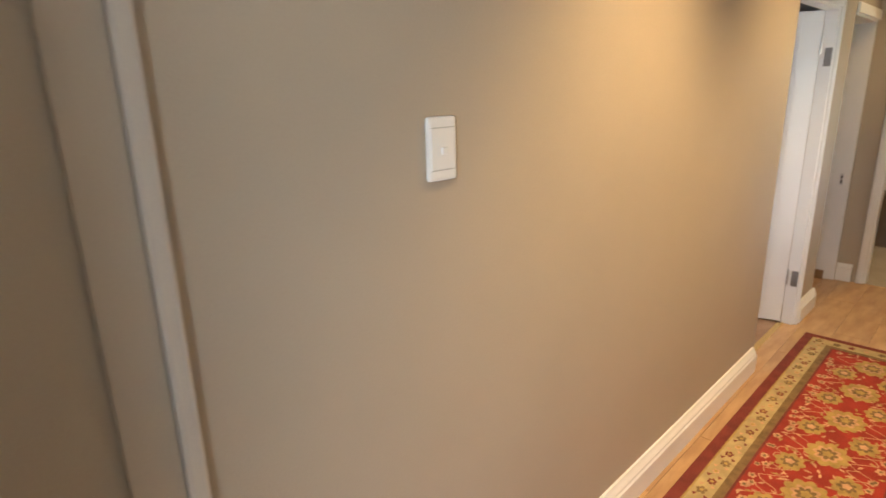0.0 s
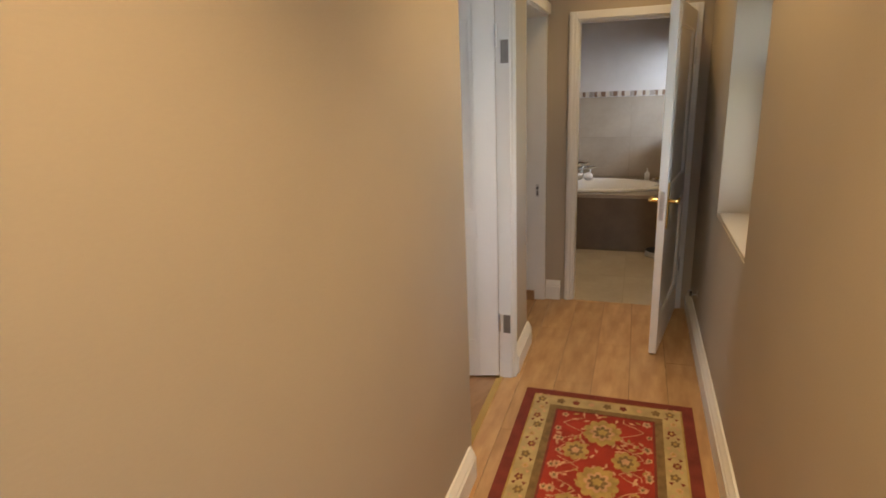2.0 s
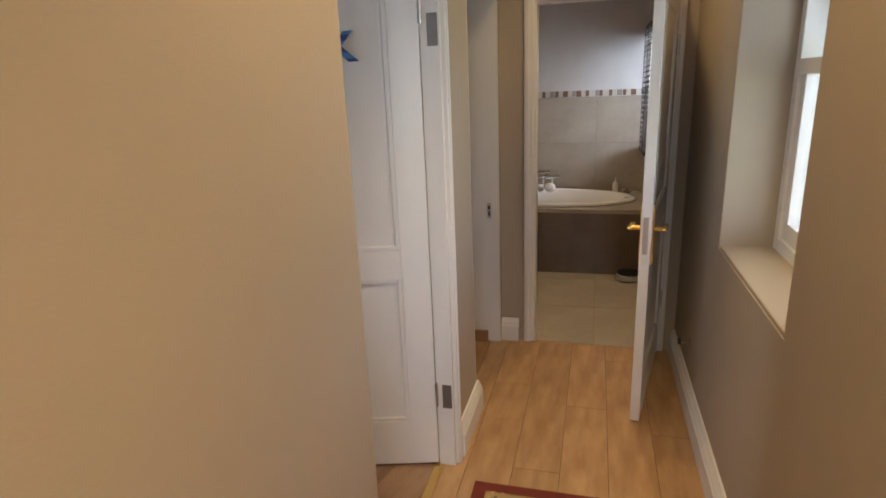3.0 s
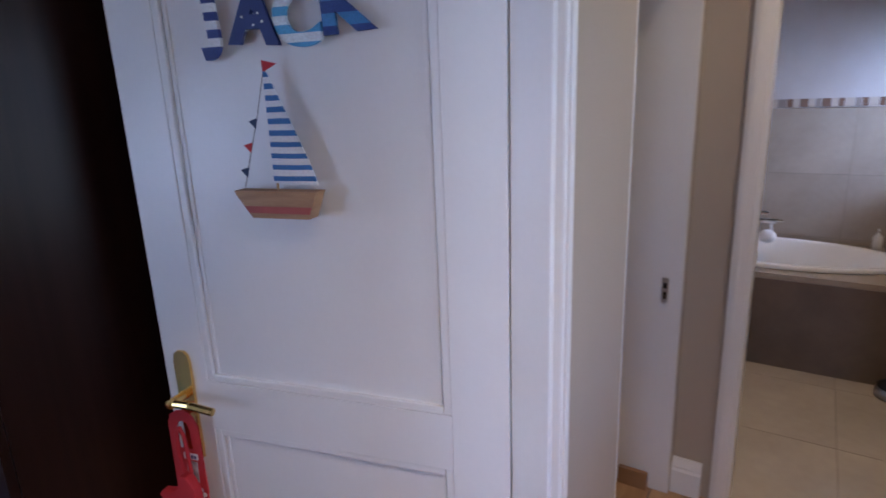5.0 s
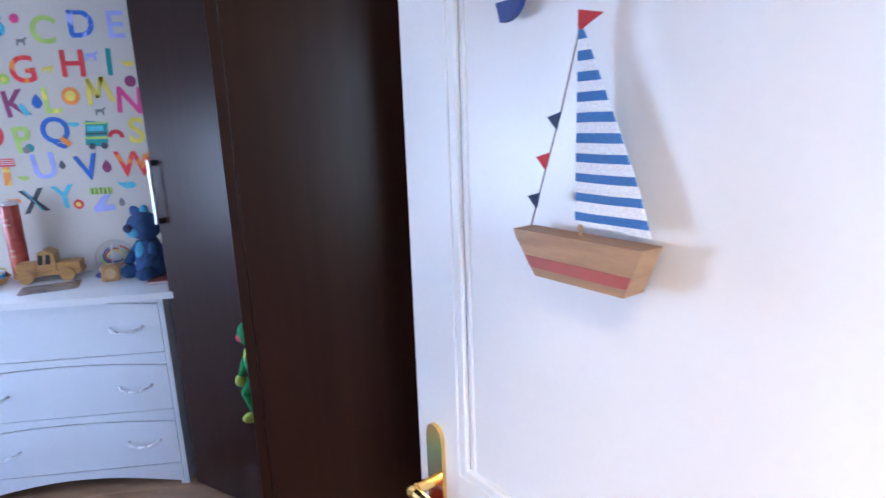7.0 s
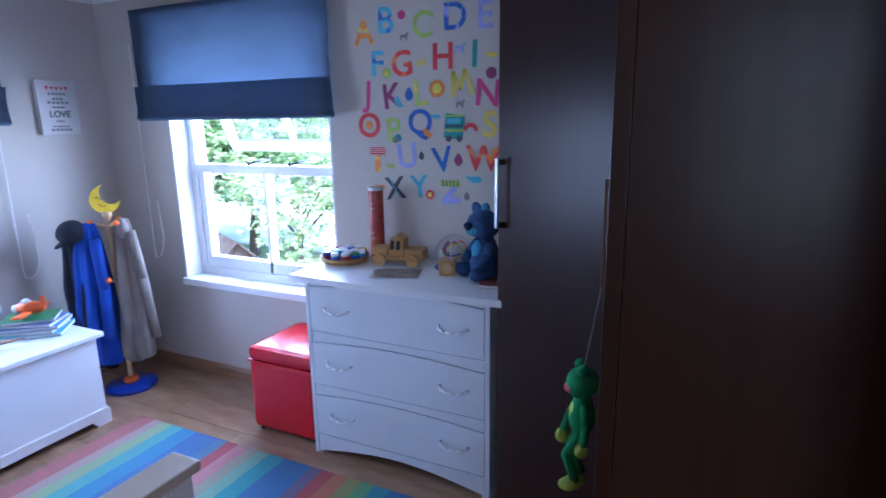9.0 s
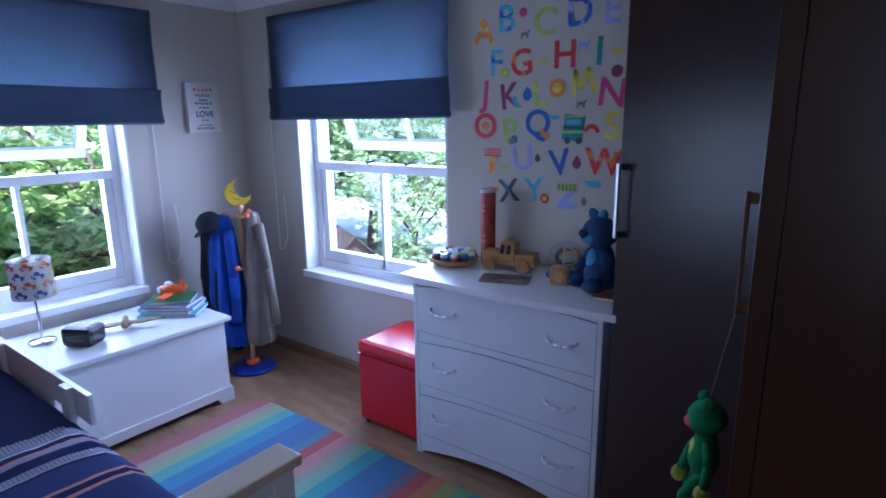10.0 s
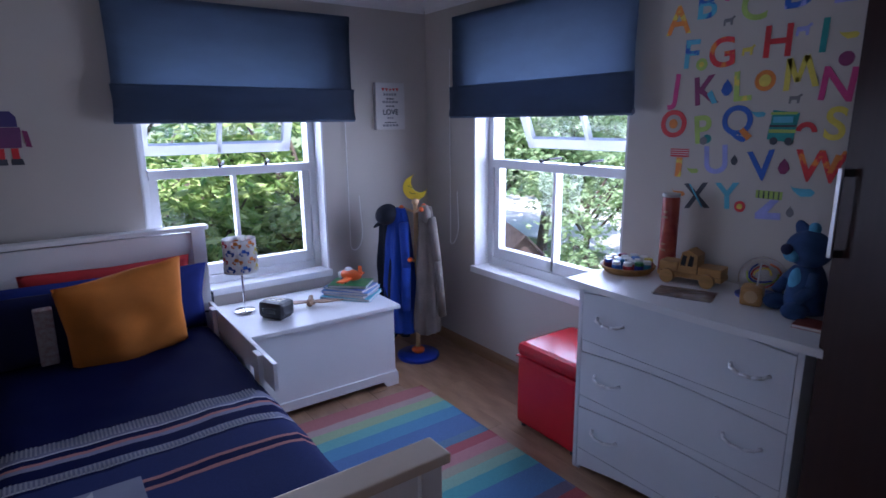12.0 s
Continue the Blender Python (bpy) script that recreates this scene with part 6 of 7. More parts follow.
for j in range(4):
    for i in range(7):
        a = 2 * math.pi * (i + 0.5 * (j % 2)) / 7
        z = 0.258 + 0.044 * j
        v = bmesh.new()
        r0 = 0.0840 - 0.019 * (z - 0.215) / 1.0
        def onr(aa, zz):
            rr = 0.0906 - 0.0164 * (zz - 0.232)
            return (rr * math.cos(aa), rr * math.sin(aa), zz)
        w = 0.30
        vs = [v.verts.new(onr(a + dx * w, z + dz)) for dx, dz in ((-1, -0.009), (1, -0.009), (1, 0.007), (0.35, 0.007), (0.2, 0.020), (-0.5, 0.020), (-0.6, 0.004), (-1, 0.004))]
        v.faces.new(vs)
        for sx in (-0.55, 0.6):
            ws = [v.verts.new(onr(a + sx * w + 0.065 * math.cos(q), z - 0.010 + 0.0055 * math.sin(q))) for q in (0, 1.05, 2.1, 3.14, 4.2, 5.25)]
            v.faces.new(ws)
        bmesh.ops.solidify(v, geom=v.faces[:], thickness=0.0004)
        part("printed_vehicle", v, vm[(i * 2 + j * 3) % 6], shade)
clk = thing("clock_radio", pose(0.400, 2.420, TBZ, 0, 0, 32), "rounded black clock radio on the toy box", "clock radio")
part("case", bb(-0.075, -0.06, 0.004, 0.075, 0.06, 0.096, 0.024), BLACK, clk, smooth=False)
for i in range(3):
    for j in range(2):
        part("button", bb(-0.05 + 0.036 * i, -0.026 + 0.03 * j, 0.095, -0.026 + 0.036 * i, -0.008 + 0.03 * j, 0.0985, 0.001), mat("cream_button", (0.36, 0.30, 0.20), 0.4), clk)
part("display", bb(-0.045, -0.0615, 0.035, 0.045, -0.0595, 0.062), mat("dark_display", (0.01, 0.012, 0.014), 0.1), clk)
part("foot", bb(-0.06, -0.045, 0.0, 0.06, 0.045, 0.0045), DARK, clk)
dino = bmesh.new()
for s in (-1, 1):
    slab(dino, [(0, 0.012), (s * 0.06, 0.030), (s * 0.15, 0.0), (s * 0.10, -0.010), (s * 0.05, -0.018), (0, -0.014)][::s], 0.005, "z", 0.022)
rod(dino, (0, -0.055, 0.030), (0, 0.045, 0.028), 0.010, 0.015)
rod(dino, (0, 0.045, 0.030), (0, 0.085, 0.046), 0.010, 0.003)
ball(dino, (0, 0.050, 0.034), 0.014)
for s in (-1, 1):
    rod(dino, (s * 0.010, -0.030, 0.024), (s * 0.014, -0.040, 0.0), 0.005)
solid("toy_pterosaur", dino, mat("brown_rubber_toy", (0.30, 0.17, 0.09), 0.5, vary=0.15, scale=18), pose(0.355, 2.63, TBZ, 0, 0, 244) @ Matrix.Diagonal((1.25, 1.15, 1.3, 1)), "brown rubber flying reptile toy with spread wings", "toy")
bs = [((0.10, 0.50, 0.62), 0.152, 0.112, 4), ((0.50, 0.50, 0.48), 0.130, 0.10, -3), ((0.10, 0.30, 0.62), 0.145, 0.10, 2), ((0.12, 0.18, 0.45), 0.13, 0.095, -6), ((0.05, 0.22, 0.08), 0.115, 0.085, 9)]
z = TBZ
for c, a, b, t in bs:
    th = 0.017
    k = thing("picture_book", pose(0.30, 2.915, z, 0, 0, 38 + t), "thin hardback picture book in the stack", "book", "stack of books")
    cm = mat("book_cover", c, 0.35, vary=0.12, scale=16)
    part("page_block", bb(-a + 0.004, -b + 0.003, 0.0018, a - 0.002, b - 0.003, th - 0.002), TOWEL, k)
    part("cover", bb(-a, -b, 0.0, a, b, 0.0018), cm, k)
    part("cover", bb(-a, -b, th - 0.002, a, b, th - 0.0002), cm, k)
    part("spine", bb(-a - 0.0015, -b, 0, -a, b, th - 0.0002), cm, k)
    z += th
pl = thing("toy_plane", pose(0.31, 2.91, z, 0, 0, 122) @ Matrix.Diagonal((1.2, 1.2, 1.35, 1)), "orange and white toy aeroplane on the books", "toy plane")
part("fuselage", ball(bmesh.new(), (0, 0, 0.034), 0.024, (0.95, 2.6, 1.05), 18), ORANGE_PAINT, pl, smooth=True)
part("wing", bb(-0.105, -0.020, 0.018, 0.105, 0.018, 0.027, 0.004), ORANGE_PAINT, pl)
part("nose", ball(bmesh.new(), (0, 0.055, 0.032), 0.016), PLASTIC, pl, smooth=True)
part("cockpit", ball(bmesh.new(), (0, 0.012, 0.056), 0.015, (0.9, 1.4, 0.9)), PLASTIC, pl, smooth=True)
part("tail", slab(bmesh.new(), [(-0.001, 0.04), (0.001, 0.04), (0.001, 0.078), (-0.001, 0.078)], 0.022, "y", -0.064), ORANGE_PAINT, pl)
for s in (-1, 1):
    part("wheel", rod(bmesh.new(), (s * 0.030, 0.012, 0.010), (s * 0.038, 0.012, 0.010), 0.010), BLACK, pl)
part("float", ball(bmesh.new(), (0, 0.03, 0.014), 0.012, (1, 2.5, 0.8)), NAVY_PAINT, pl, smooth=True)

# ---- bed ----
BY0, BY1, BXH, BXF = 1.165, 2.165, 0.035, 2.30
bed = thing("bed", pose(0, 0, 0), "white wooden single bed with a guard rail", "bed")
part("headboard", bb(BXH + 0.012, BY0 + 0.07, 0.10, BXH + 0.040, BY1 - 0.07, 0.945), WHITE, bed)
for y0, y1 in ((BY0, BY0 + 0.07), (BY1 - 0.07, BY1)):
    part("head_post", bb(BXH, y0, 0, BXH + 0.055, y1, 0.955, 0.003), WHITE, bed)
part("head_cap", bb(BXH - 0.012, BY0 - 0.018, 0.955, BXH + 0.070, BY1 + 0.018, 0.978, 0.005), WHITE, bed)
part("head_groove", bb(BXH + 0.040, BY0 + 0.07, 0.80, BXH + 0.043, BY1 - 0.07, 0.812), WHITE, bed)
part("footboard", bb(BXF - 0.045, BY0 + 0.06, 0.09, BXF - 0.018, BY1 - 0.06, 0.715), WHITE, bed)
for y0, y1 in ((BY0, BY0 + 0.06), (BY1 - 0.06, BY1)):
    part("foot_post", bb(BXF - 0.058, y0, 0, BXF - 0.004, y1, 0.715, 0.003), WHITE, bed)
# White paint with the hall's warm light put into its colour.
WARM_LIT_WHITE = mat("warm_lit_white", (0.66, 0.55, 0.43), 0.4, vary=0.03)
part("foot_cap", bb(BXF - 0.078, BY0 - 0.015, 0.715, BXF + 0.012, BY1 + 0.015, 0.742, 0.005), WARM_LIT_WHITE, bed, "white cap rail of the footboard, coloured as if lit warm")
for y0, y1 in ((BY0, BY0 + 0.025), (BY1 - 0.025, BY1)):
    part("side_rail", bb(BXH + 0.055, y0, 0.16, BXF - 0.058, y1, 0.34, 0.002), WHITE, bed)
part("slats", bb(BXH + 0.055, BY0 + 0.026, 0.18, BXF - 0.058, BY1 - 0.026, 0.20), PINE, bed)
gr_ = thing("bed_guard_rail", pose(0, BY1 - 0.012, 0), "white wooden guard rail clipped to the bed's side", "guard rail")
part("board", bb(0.10, -0.010, 0.435, 1.14, 0.010, 0.555, 0.003), WHITE, gr_)
for x in (0.24, 0.98):
    part("post", bb(x - 0.035, -0.034, 0.28, x + 0.035, -0.011, 0.555, 0.003), WHITE, gr_)
part("strap", tube(bmesh.new(), [(0.085, 0.02, 0.60), (0.075, -0.03, 0.585), (0.085, -0.035, 0.50), (0.095, 0.015, 0.49), (0.085, 0.02, 0.60)], 0.006), BLACK, gr_, "black strap round the head post")


def soft(x0, y0, z0, x1, y1, z1, seed, amp=0.008, nx=44, ny=22, sag=0.0):
    """A padded block with uneven upper surface and rounded edges."""
    bm = bmesh.new()
    g = []
    for i in range(nx + 1):
        row = []
        for j in range(ny + 1):
            u, v = i / nx, j / ny
            e = min(u * nx, (1 - u) * nx, 3) / 3, min(v * ny, (1 - v) * ny, 3) / 3
            k = math.sqrt(max(0.0, 1 - (1 - e[0]) ** 2)) * math.sqrt(max(0.0, 1 - (1 - e[1]) ** 2))
            x, y = x0 + (x1 - x0) * u, y0 + (y1 - y0) * v
            z = z1 - 0.05 * (1 - k) + amp * noise.noise(Vector((x * 5 + seed, y * 5, seed))) + amp * 0.5 * noise.noise(Vector((x * 13, y * 13 + seed, 1)))
            row.append(bm.verts.new((x, y, z)))
        g.append(row)
    for i in range(nx):
        for j in range(ny):
            bm.faces.new((g[i][j], g[i + 1][j], g[i + 1][j + 1], g[i][j + 1]))
    edge = [r[0] for r in g] + g[-1][1:] + [r[-1] for r in g[-2::-1]] + g[0][-2:0:-1]
    low = [bm.verts.new((v.co.x, v.co.y, z0)) for v in edge]
    n = len(edge)
    for i in range(n):
        bm.faces.new((edge[i], low[i], low[(i + 1) % n], edge[(i + 1) % n]))
    bm.faces.new(low)
    return bm


solid("mattress", soft(BXH + 0.06, BY0 + 0.03, 0.2005, BXF - 0.062, BY1 - 0.055, 0.415, 1), TOWEL, ROOM, "white mattress on the bed", "mattress", smooth=True)
NV, GY, PK, BG, WT = (0.004, 0.007, 0.052), (0.22, 0.23, 0.31), (0.42, 0.19, 0.17), (0.022, 0.032, 0.11), (0.55, 0.56, 0.62)
duvet_mat = banded("striped_duvet", [(1.02, NV), (0.075, GY), (0.010, WT), (0.038, NV), (0.016, PK), (0.022, GY), (0.060, NV), (0.045, GY), (0.010, WT), (0.010, NV), (0.12, BG), (0.02, PK), (0.03, NV), (0.02, PK), (0.25, BG), (0.06, NV), (0.06, GY), (0.29, NV)], 0, 0.9, 2.156, 260, 0.10, 0.006)
dv = thing("duvet", ROOM, "navy duvet with woven grey and pink stripes", "duvet")
part("cover", soft(BXH + 0.07, BY0 + 0.012, 0.30, BXF - 0.066, BY1 - 0.037, 0.470, 4, 0.011), duvet_mat, dv, smooth=True)


def duvet_top(x, y):
    return 0.470 + 0.011 * noise.noise(Vector((x * 5 + 4, y * 5, 4))) + 0.0055 * noise.noise(Vector((x * 13, y * 13 + 4, 1)))


bars = bmesh.new()
for xa_, wide in ((1.123, 0.066), (1.350, 0.048)):
    y, i = BY0 + 0.09, 0
    while y < BY1 - 0.10:
        hw = wide * (0.5 if i % 4 else 0.42)
        q = [(xa_ + wide / 2 + sx * hw, y + sy * 0.0030) for sx, sy in ((-1, -1), (0, -1), (1, -1), (1, 1), (0, 1), (-1, 1))]
        vs = [bars.verts.new((px, py, duvet_top(px, py) + 0.0022)) for px, py in q]
        bars.faces.new((vs[0], vs[1], vs[4], vs[5]))
        bars.faces.new((vs[1], vs[2], vs[3], vs[4]))
        y += 0.0125
        i += 1
bmesh.ops.solidify(bars, geom=bars.faces[:], thickness=0.0015)
tagged(part("ladder_stripe", bars, mat("pale_yarn", (0.42, 0.43, 0.47), 0.95, fine=300), dv, "pale woven ladder stripes"), kind="stuff")
star = []
for i in range(10):
    r = 0.135 if i % 2 == 0 else 0.055
    star.append((1.66 + r * math.cos(i * 0.628 + 0.3), 1.43 + r * math.sin(i * 0.628 + 0.3)))
part("patch", slab(bmesh.new(), [(1.52, 1.26), (1.86, 1.26), (1.86, 1.60), (1.52, 1.60)], 0.010, "z", 0.468), mat("grey_patch", (0.22, 0.235, 0.31), 0.9, fine=260, bump=0.3), dv, "grey-blue appliqué square")
part("star", slab(bmesh.new(), star, 0.006, "z", 0.478), mat("pale_star", (0.45, 0.45, 0.47), 0.9, fine=260, bump=0.3), dv, "pale stitched star")


def cushion(name, m, w, h, t, material, label, seed):
    """A plump cushion standing in its local xz plane."""
    bm = bmesh.new()
    nx, nz = 22, 18
    sides = []
    for s in (-1, 1):
        g = []
        for i in range(nx + 1):
            row = []
            for j in range(nz + 1):
                u, v = i / nx * 2 - 1, j / nz * 2 - 1
                p = (max(0, (1 - u * u)) * max(0, (1 - v * v))) ** 0.42
                pin = 1 - 0.05 * (1 - abs(u)) * abs(v) ** 4
                pin2 = 1 - 0.05 * (1 - abs(v)) * abs(u) ** 4
                y = s * t * p * (1 + 0.16 * noise.noise(Vector((u * 2 + seed, v * 2, s)))) + 0.012 * noise.noise(Vector((u * 1.3, v * 1.3, seed)))
                row.append(bm.verts.new((u * w / 2 * pin2, y, v * h / 2 * pin)))
            g.append(row)
        for i in range(nx):
            for j in range(nz):
                bm.faces.new((g[i][j], g[i + 1][j], g[i + 1][j + 1], g[i][j + 1]))
    bmesh.ops.remove_doubles(bm, verts=bm.verts, dist=0.0008)
    ob = part(name, bm, material, smooth=True)
    ob.matrix_world = m
    return tagged(ob, label, "cushion" if name == "cushion" else "pillow", "pillows on the bed")


cushion("pillow", pose(0.165, 1.69, 0.652, 14, 0, 90), 0.72, 0.42, 0.055, RED, "red pillow leaning on the headboard", 1)
cushion("pillow", pose(0.235, 1.66, 0.634, 18, 0, 90), 0.90, 0.40, 0.062, NAVY_LIGHT, "royal-blue pillow leaning on the red pillow", 2)
pc = cushion("pillow", pose(0.360, 1.40, 0.640, 20, 0, 92), 0.44, 0.38, 0.058, NAVY, "navy pillow with a pale woven stripe", 7)
part("stripe", bb(-0.030, -0.074, -0.150, 0.040, -0.045, 0.150, 0.008), mat("woven_stripe", (0.40, 0.30, 0.30), 0.9, vary=0.2, scale=60, second=(0.5, 0.5, 0.52), fine=200), pc, "pale woven stripe")
cushion("cushion", pose(0.512, 1.712, 0.668, 24, -7, 96), 0.495, 0.53, 0.082, ORANGE, "plain orange scatter cushion on the bed", 3)

# ---- striped rug ----
stripes = [(0.10, (0.368, 0.194, 0.188)), (0.05, (0.405, 0.33, 0.305)), (0.07, (0.325, 0.399, 0.275)), (0.07, (0.208, 0.382, 0.37)), (0.09, (0.15, 0.267, 0.373)), (0.14, (0.138, 0.194, 0.318)), (0.05, (0.158, 0.22, 0.282)),
           (0.06, (0.355, 0.144, 0.151)), (0.07, (0.429, 0.255, 0.255)), (0.05, (0.342, 0.33, 0.268)), (0.06, (0.275, 0.399, 0.325)), (0.08, (0.153, 0.327, 0.339)), (0.15, (0.136, 0.21, 0.334)), (0.05, (0.2, 0.175, 0.225)),
           (0.06, (0.374, 0.138, 0.138)), (0.07, (0.406, 0.208, 0.146)), (0.06, (0.292, 0.292, 0.156)), (0.06, (0.188, 0.312, 0.2)), (0.07, (0.136, 0.278, 0.316)), (0.16, (0.127, 0.183, 0.3)), (0.06, (0.339, 0.141, 0.141)), (0.08, (0.393, 0.219, 0.138))]
stripes = [(w, tuple(max(0.02, g + 1.35 * (c - g)) for c in col)) for w, col in stripes for g in (sum(col) / 3,)]
rug_mat = banded("rainbow_weave", stripes, 0, 0.95, 1.85, 300, 0.0, 0.012)
rug = thing("striped_rug", pose(0.715, 1.93, 0.0), "rainbow-striped flat woven cotton rug", "rug")
part("weave", bb(0, 0, 0.0, 1.85, 1.20, 0.008, 0.002), rug_mat, rug)
part("hem", bb(0.0, 1.195, 0.0, 1.85, 1.203, 0.009), rug_mat, rug)

# ---- garden outside ----
GZ = -0.55
solid("ground", bb(-400, -400, GZ - 0.3, 400, 400, GZ), GRASS, ROOM, "sunlit dry lawn round the house", "ground", kind="structure")
solid("driveway", bb(-14.0, 8.55, GZ, 2.0, 12.4, GZ + 0.02), PAVING, ROOM, "pale paved drive beyond the lawn", "driveway", kind="structure")
solid("path", bb(-6.5, 4.4, GZ, 3.0, 6.7, GZ + 0.02), PAVING, ROOM, "pale paved path beside the house", "path", kind="structure")
fence = thing("fence", pose(-3.3, -3.0, GZ), "weathered timber board fence behind the shrubs", "fence")
y = 0.0
for i in range(64):
    part("board", bb(-0.01, y, 0, 0.012, y + 0.142, 1.55 + 0.02 * math.sin(i * 2.3)), FENCE, fence)
    y += 0.15
for z in (0.35, 1.2):
    part("rail", bb(0.012, 0, z, 0.05, 9.6, z + 0.08), FENCE, fence)
shed = thing("garden_shed", pose(-2.55, 6.82, GZ, 0, 0, 62), "low brown kennel-like shed with a gable roof in the garden", "shed")
part("wall", bb(-0.44, -0.58, 0, 0.44, 0.62, 0.16), ROOF_BROWN, shed)
part("gable", slab(bmesh.new(), [(-0.44, 0.16), (0.44, 0.16), (0.0, 0.575)], 1.18, "y", -0.57), ROOF_BROWN, shed)
FELT = mat("dark_roof_felt", (0.050, 0.036, 0.030), 0.8, vary=0.15, scale=9, fine=70)
for s in (-1, 1):
    part("roof_slope", slab(bmesh.new(), [(0, 0.58), (0, 0.61), (s * 0.54, 0.105), (s * 0.54, 0.075)][::s], 1.36, "y", -0.66), FELT, shed)


def tree(m, height, spread, leaves, seed, leaf_mat, label, size=0.085, low=0.25, trunk=0.09, name="tree"):
    """Tapered trunk, forked limbs and a ragged crown of long leaves in sprays."""
    rg = random.Random(seed)
    t = thing(name, m, label, name)
    wood = bmesh.new()
    tips = []
    top = Vector((rg.uniform(-0.2, 0.2), rg.uniform(-0.2, 0.2), height * 0.45))
    rod(wood, (0, 0, -0.05), top * 0.5, trunk, trunk * 0.8, 10)
    rod(wood, top * 0.5, top, trunk * 0.8, trunk * 0.6, 10)
    for i in range(13):
        a = 2 * math.pi * i / 13 + rg.uniform(-0.3, 0.3)
        base = top * rg.uniform(0.35, 1.0)
        mid_ = base + Vector((math.cos(a), math.sin(a), 0)) * spread * rg.uniform(0.30, 0.5) + Vector((0, 0, height * rg.uniform(0.05, 0.28)))
        end = mid_ + Vector((math.cos(a + 0.4), math.sin(a + 0.4), 0)) * spread * rg.uniform(0.2, 0.45) + Vector((0, 0, height * rg.uniform(-0.05, 0.30)))
        rod(wood, base, mid_, trunk * 0.45, trunk * 0.28, 7)
        rod(wood, mid_, end, trunk * 0.28, trunk * 0.10, 7)
        tips += [mid_, end, (mid_ + end) / 2, end + Vector((rg.uniform(-1, 1), rg.uniform(-1, 1), rg.uniform(-0.6, 0.6))) * spread * 0.25]
    part("trunk", wood, BARK, t)
    verts, faces = [], []
    while len(faces) < leaves:
        c = rg.choice(tips) + Vector((rg.gauss(0, 1), rg.gauss(0, 1), rg.gauss(0, 0.9))) * spread * 0.17
        if c.z < low * height * 0.5:
            continue
        head = rg.uniform(0, 6.28)
        for k in range(7):
            a = head + (k - 3) * 0.42
            d = Vector((math.cos(a), math.sin(a), rg.uniform(-0.95, 0.25))).normalized()
            side = d.cross(Vector((rg.uniform(-1.2, 1.2), rg.uniform(-1.2, 1.2), 0.8))).normalized()
            s = size * rg.uniform(0.7, 1.3)
            p = c + d * s * 0.4
            up = d.cross(side) * s * 0.06
            n = len(verts)
            verts += [tuple(p), tuple(p + d * s * 0.45 + side * s * 0.21 + up), tuple(p + d * s), tuple(p + d * s * 0.45 - side * s * 0.21 + up)]
            faces.append((n, n + 1, n + 2, n + 3))
    me = bpy.data.meshes.new("crown")
    me.from_pydata(verts, [], faces)
    me.materials.append(leaf_mat)
    cr = new("crown", me)
    cr.parent = t
    return t


tree(pose(-2.25, 2.55, GZ), 2.35, 1.05, 5000, 1, LEAF, "leafy shrub tree close outside the window", 0.125)
tree(pose(-2.2, 3.5, GZ), 2.6, 1.15, 5000, 2, LEAF, "sunlit leafy shrub tree by the fence", 0.125)
tree(pose(-2.3, 1.0, GZ), 2.4, 1.15, 4500, 3, LEAF, "leafy shrub tree by the fence", 0.125)
tree(pose(-4.8, 2.2, GZ), 5.0, 2.0, 4500, 4, LEAF_COOL, "taller green tree behind the fence", 0.16)
tree(pose(-5.0, 5.6, GZ), 5.0, 2.0, 4500, 5, LEAF_COOL, "taller green tree behind the fence", 0.16)
tree(pose(-3.15, 8.0, GZ), 3.7, 1.55, 15000, 6, LEAF_PALE, "pepper tree with drooping foliage beside the drive", 0.10, 0.06)
tree(pose(-4.3, 8.1, GZ), 4.2, 1.25, 8000, 7, LEAF_COOL, "green garden tree beside the shed", 0.09, 0.42)
tree(pose(-6.0, 13.4, GZ), 6.0, 2.6, 9000, 8, LEAF_COOL, "tall green tree at the garden's end", 0.18)
tree(pose(-2.6, 13.6, GZ), 6.0, 2.4, 8000, 9, LEAF, "tall green tree at the garden's end", 0.20)
tree(pose(-1.75, 7.45, GZ), 2.1, 1.05, 9000, 10, LEAF_PALE, "pale green garden shrub beside the drive", 0.075, 0.0, 0.05, "shrub")
hedge_v, hedge_f = [], []
rg = random.Random(12)
for i in range(9000):
    c = Vector((rg.uniform(-14, 10), 17.5 + rg.gauss(0, 0.8), GZ + abs(rg.gauss(0, 1)) * 1.6))
    if rg.random() < 0.4:
        c = Vector((-8.5 + rg.gauss(0, 0.7), rg.uniform(-6, 17), GZ + abs(rg.gauss(0, 1)) * 1.9))
    d = Vector((rg.gauss(0, 1), rg.gauss(0, 1), rg.gauss(0, 0.6))).normalized()
    s = d.cross(Vector((0.2, 0.1, 1))).normalized()
    n = len(hedge_v)
    hedge_v += [tuple(c), tuple(c + d * 0.14 + s * 0.08), tuple(c + d * 0.30), tuple(c + d * 0.14 - s * 0.08)]
    hedge_f.append((n, n + 1, n + 2, n + 3))
me = bpy.data.meshes.new("far_hedge")
me.from_pydata(hedge_v, [], hedge_f)
me.materials.append(LEAF_COOL)
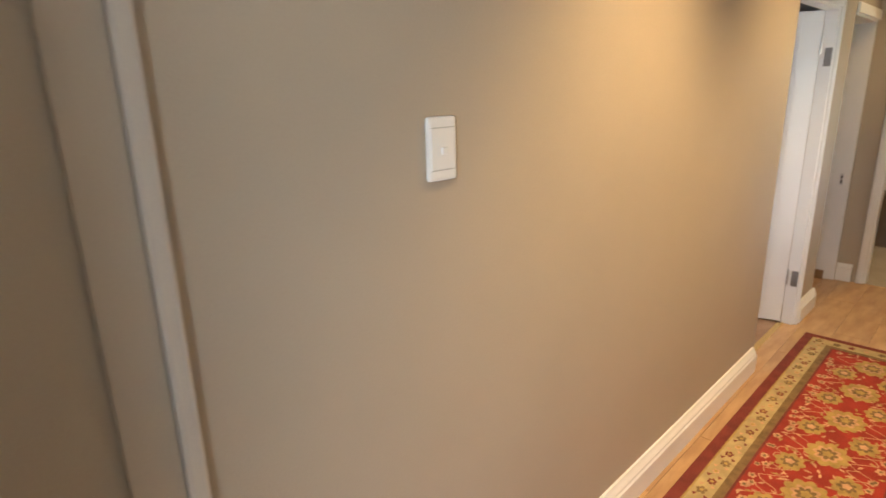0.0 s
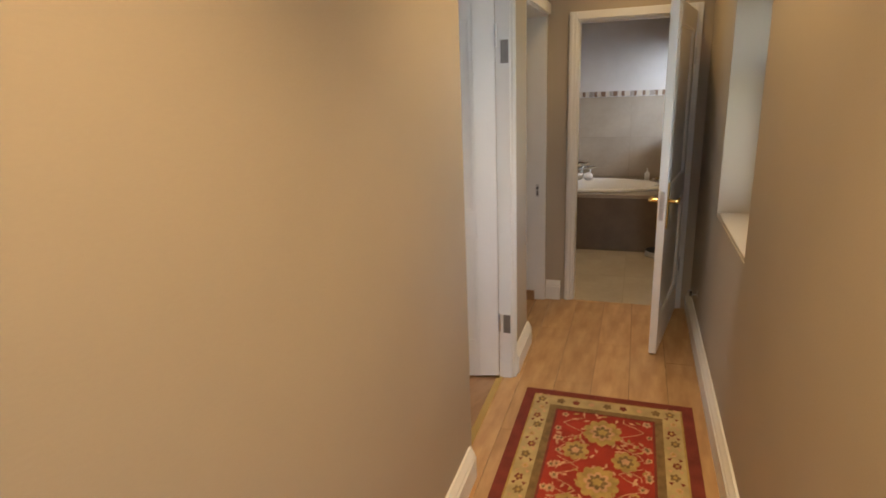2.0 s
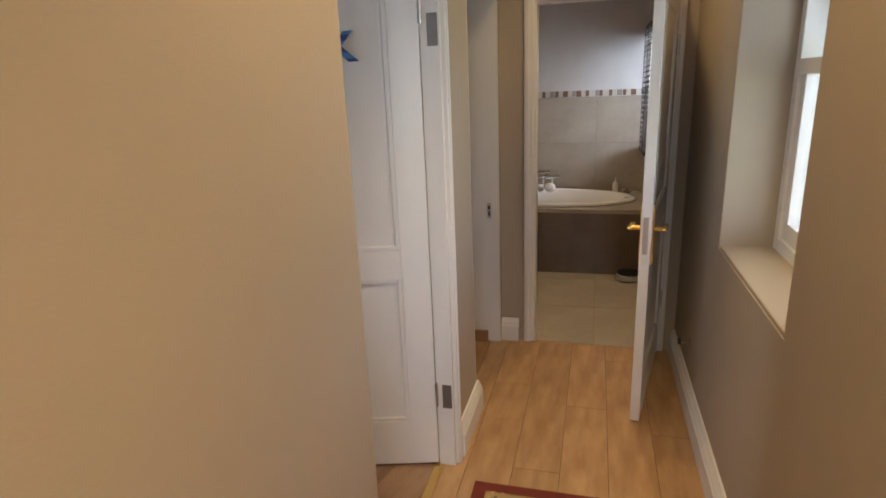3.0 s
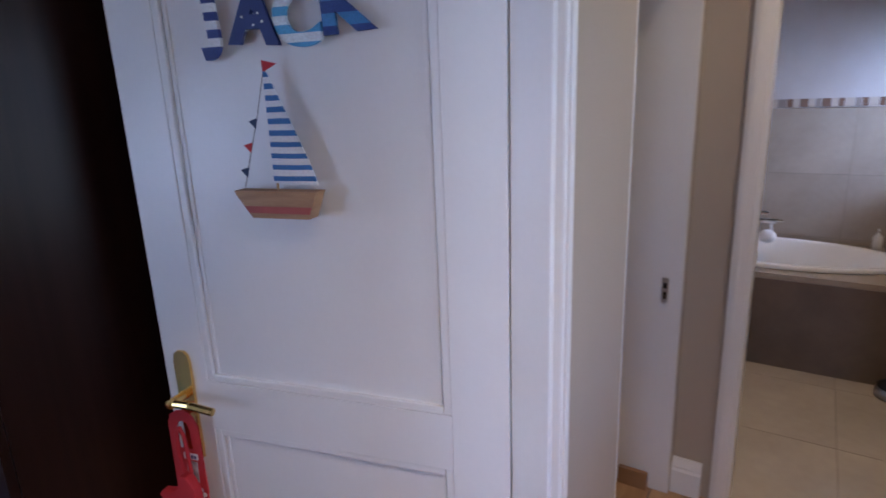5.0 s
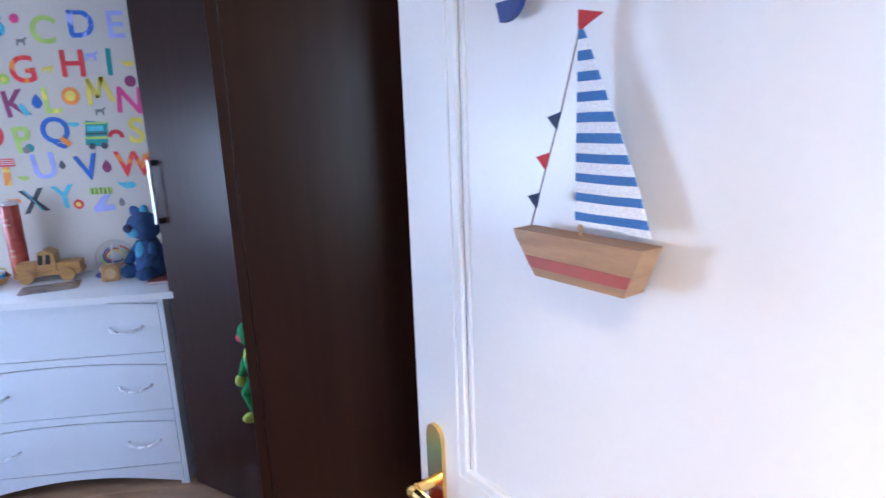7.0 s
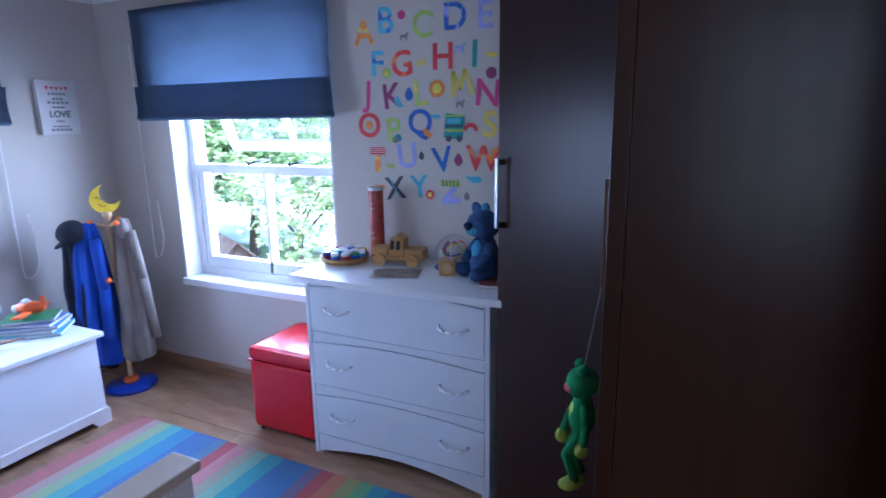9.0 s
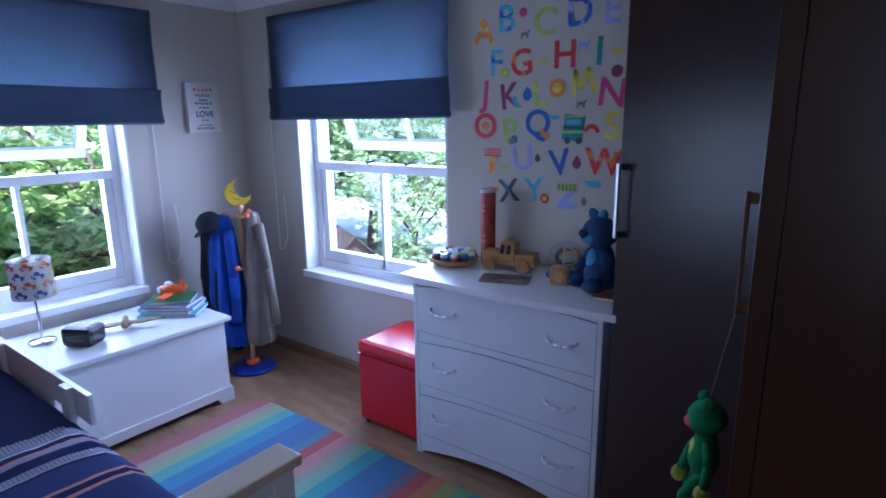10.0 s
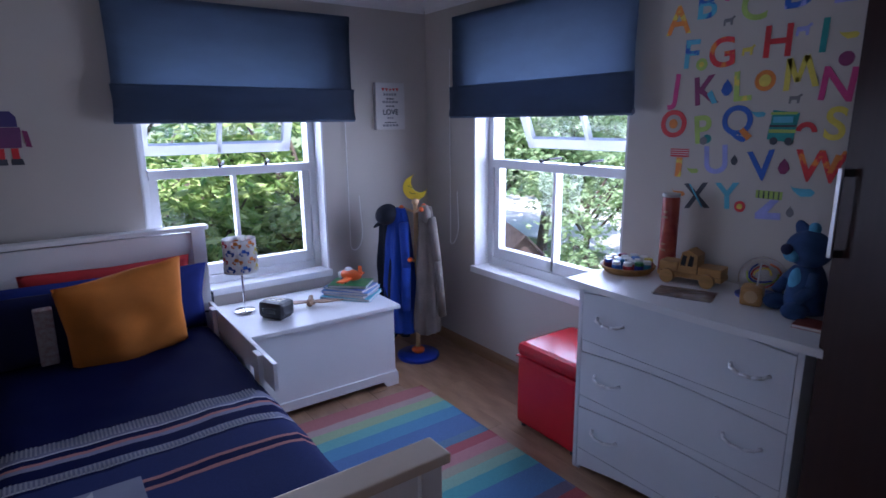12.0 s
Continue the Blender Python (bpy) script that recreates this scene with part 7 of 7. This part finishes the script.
tagged(new("far_hedge", me), "thick green hedge at the garden's edge", "hedge", kind="stuff")

# an unseen roof slab, added to shade the windows from the sun
solid("roof", bb(-0.55, -3.0, 2.87, 9.0, 4.25, 3.0), ROOF_BROWN, ROOM, "unseen flat slab over the house that keeps the sun out", "roof", kind="structure")

# ---- floor pieces, last ----
cache = {}


def plank_mesh(pts, wood):
    key = (wood.name,) + tuple((round(p[0], 3), round(p[1], 3)) for p in pts)
    if key not in cache:
        bm = slab(bmesh.new(), pts, 0.0065, "z", -0.0065)
        bmesh.ops.recalc_face_normals(bm, faces=bm.faces)
        me = bpy.data.meshes.new("plank")
        bm.to_mesh(me)
        bm.free()
        me.materials.append(wood)
        cache[key] = me
    return cache[key]


def planks(parent, x0, x1, y0, y1, halves, wood, length=1.20, width=0.19, gap=0.0012):
    row, y = 0, y0
    while y < y1:
        x = x0 - (row * 0.43 % 1.0) * length
        while x < x1:
            p = [(max(x, x0) + gap, y + gap), (min(x + length, x1) - gap, y + gap), (min(x + length, x1) - gap, min(y + width, y1) - gap), (max(x, x0) + gap, min(y + width, y1) - gap)]
            if p[1][0] - p[0][0] > 0.02:
                if halves:
                    p = clip(p, halves)
                if p:
                    ox, oy = p[0]
                    o = new("plank", plank_mesh([(a - ox, b - oy) for a, b in p], wood))
                    o.parent = parent
                    o.location = (ox, oy, 0)
            x += length
        y += width
        row += 1


planks(floor_room, WEST, 4.5, 0.0, NORTH, ROOM_HALVES, PLANK_DIM)
planks(bpy.data.objects["floor_hall"], START, 5.385, HALL_RIGHT, 0.073, None, PLANK)
rowc = 0
for i in range(3):
    for j in range(4):
        x0, y0 = 5.387 + 0.60 * i, -1.74 + 0.60 * j
        o = new("tile", cache.setdefault("bath", None) or bpy.data.meshes.new("tile"))
        if not cache["bath"]:
            bm = bb(0.0015, 0.0015, -0.008, 0.5985, 0.5985, 0.0, 0.0006)
            bm.to_mesh(o.data)
            bm.free()
            o.data.materials.append(TILE_FLOOR)
            cache["bath"] = o.data
        o.parent = fb
        o.location = (x0, y0, 0)
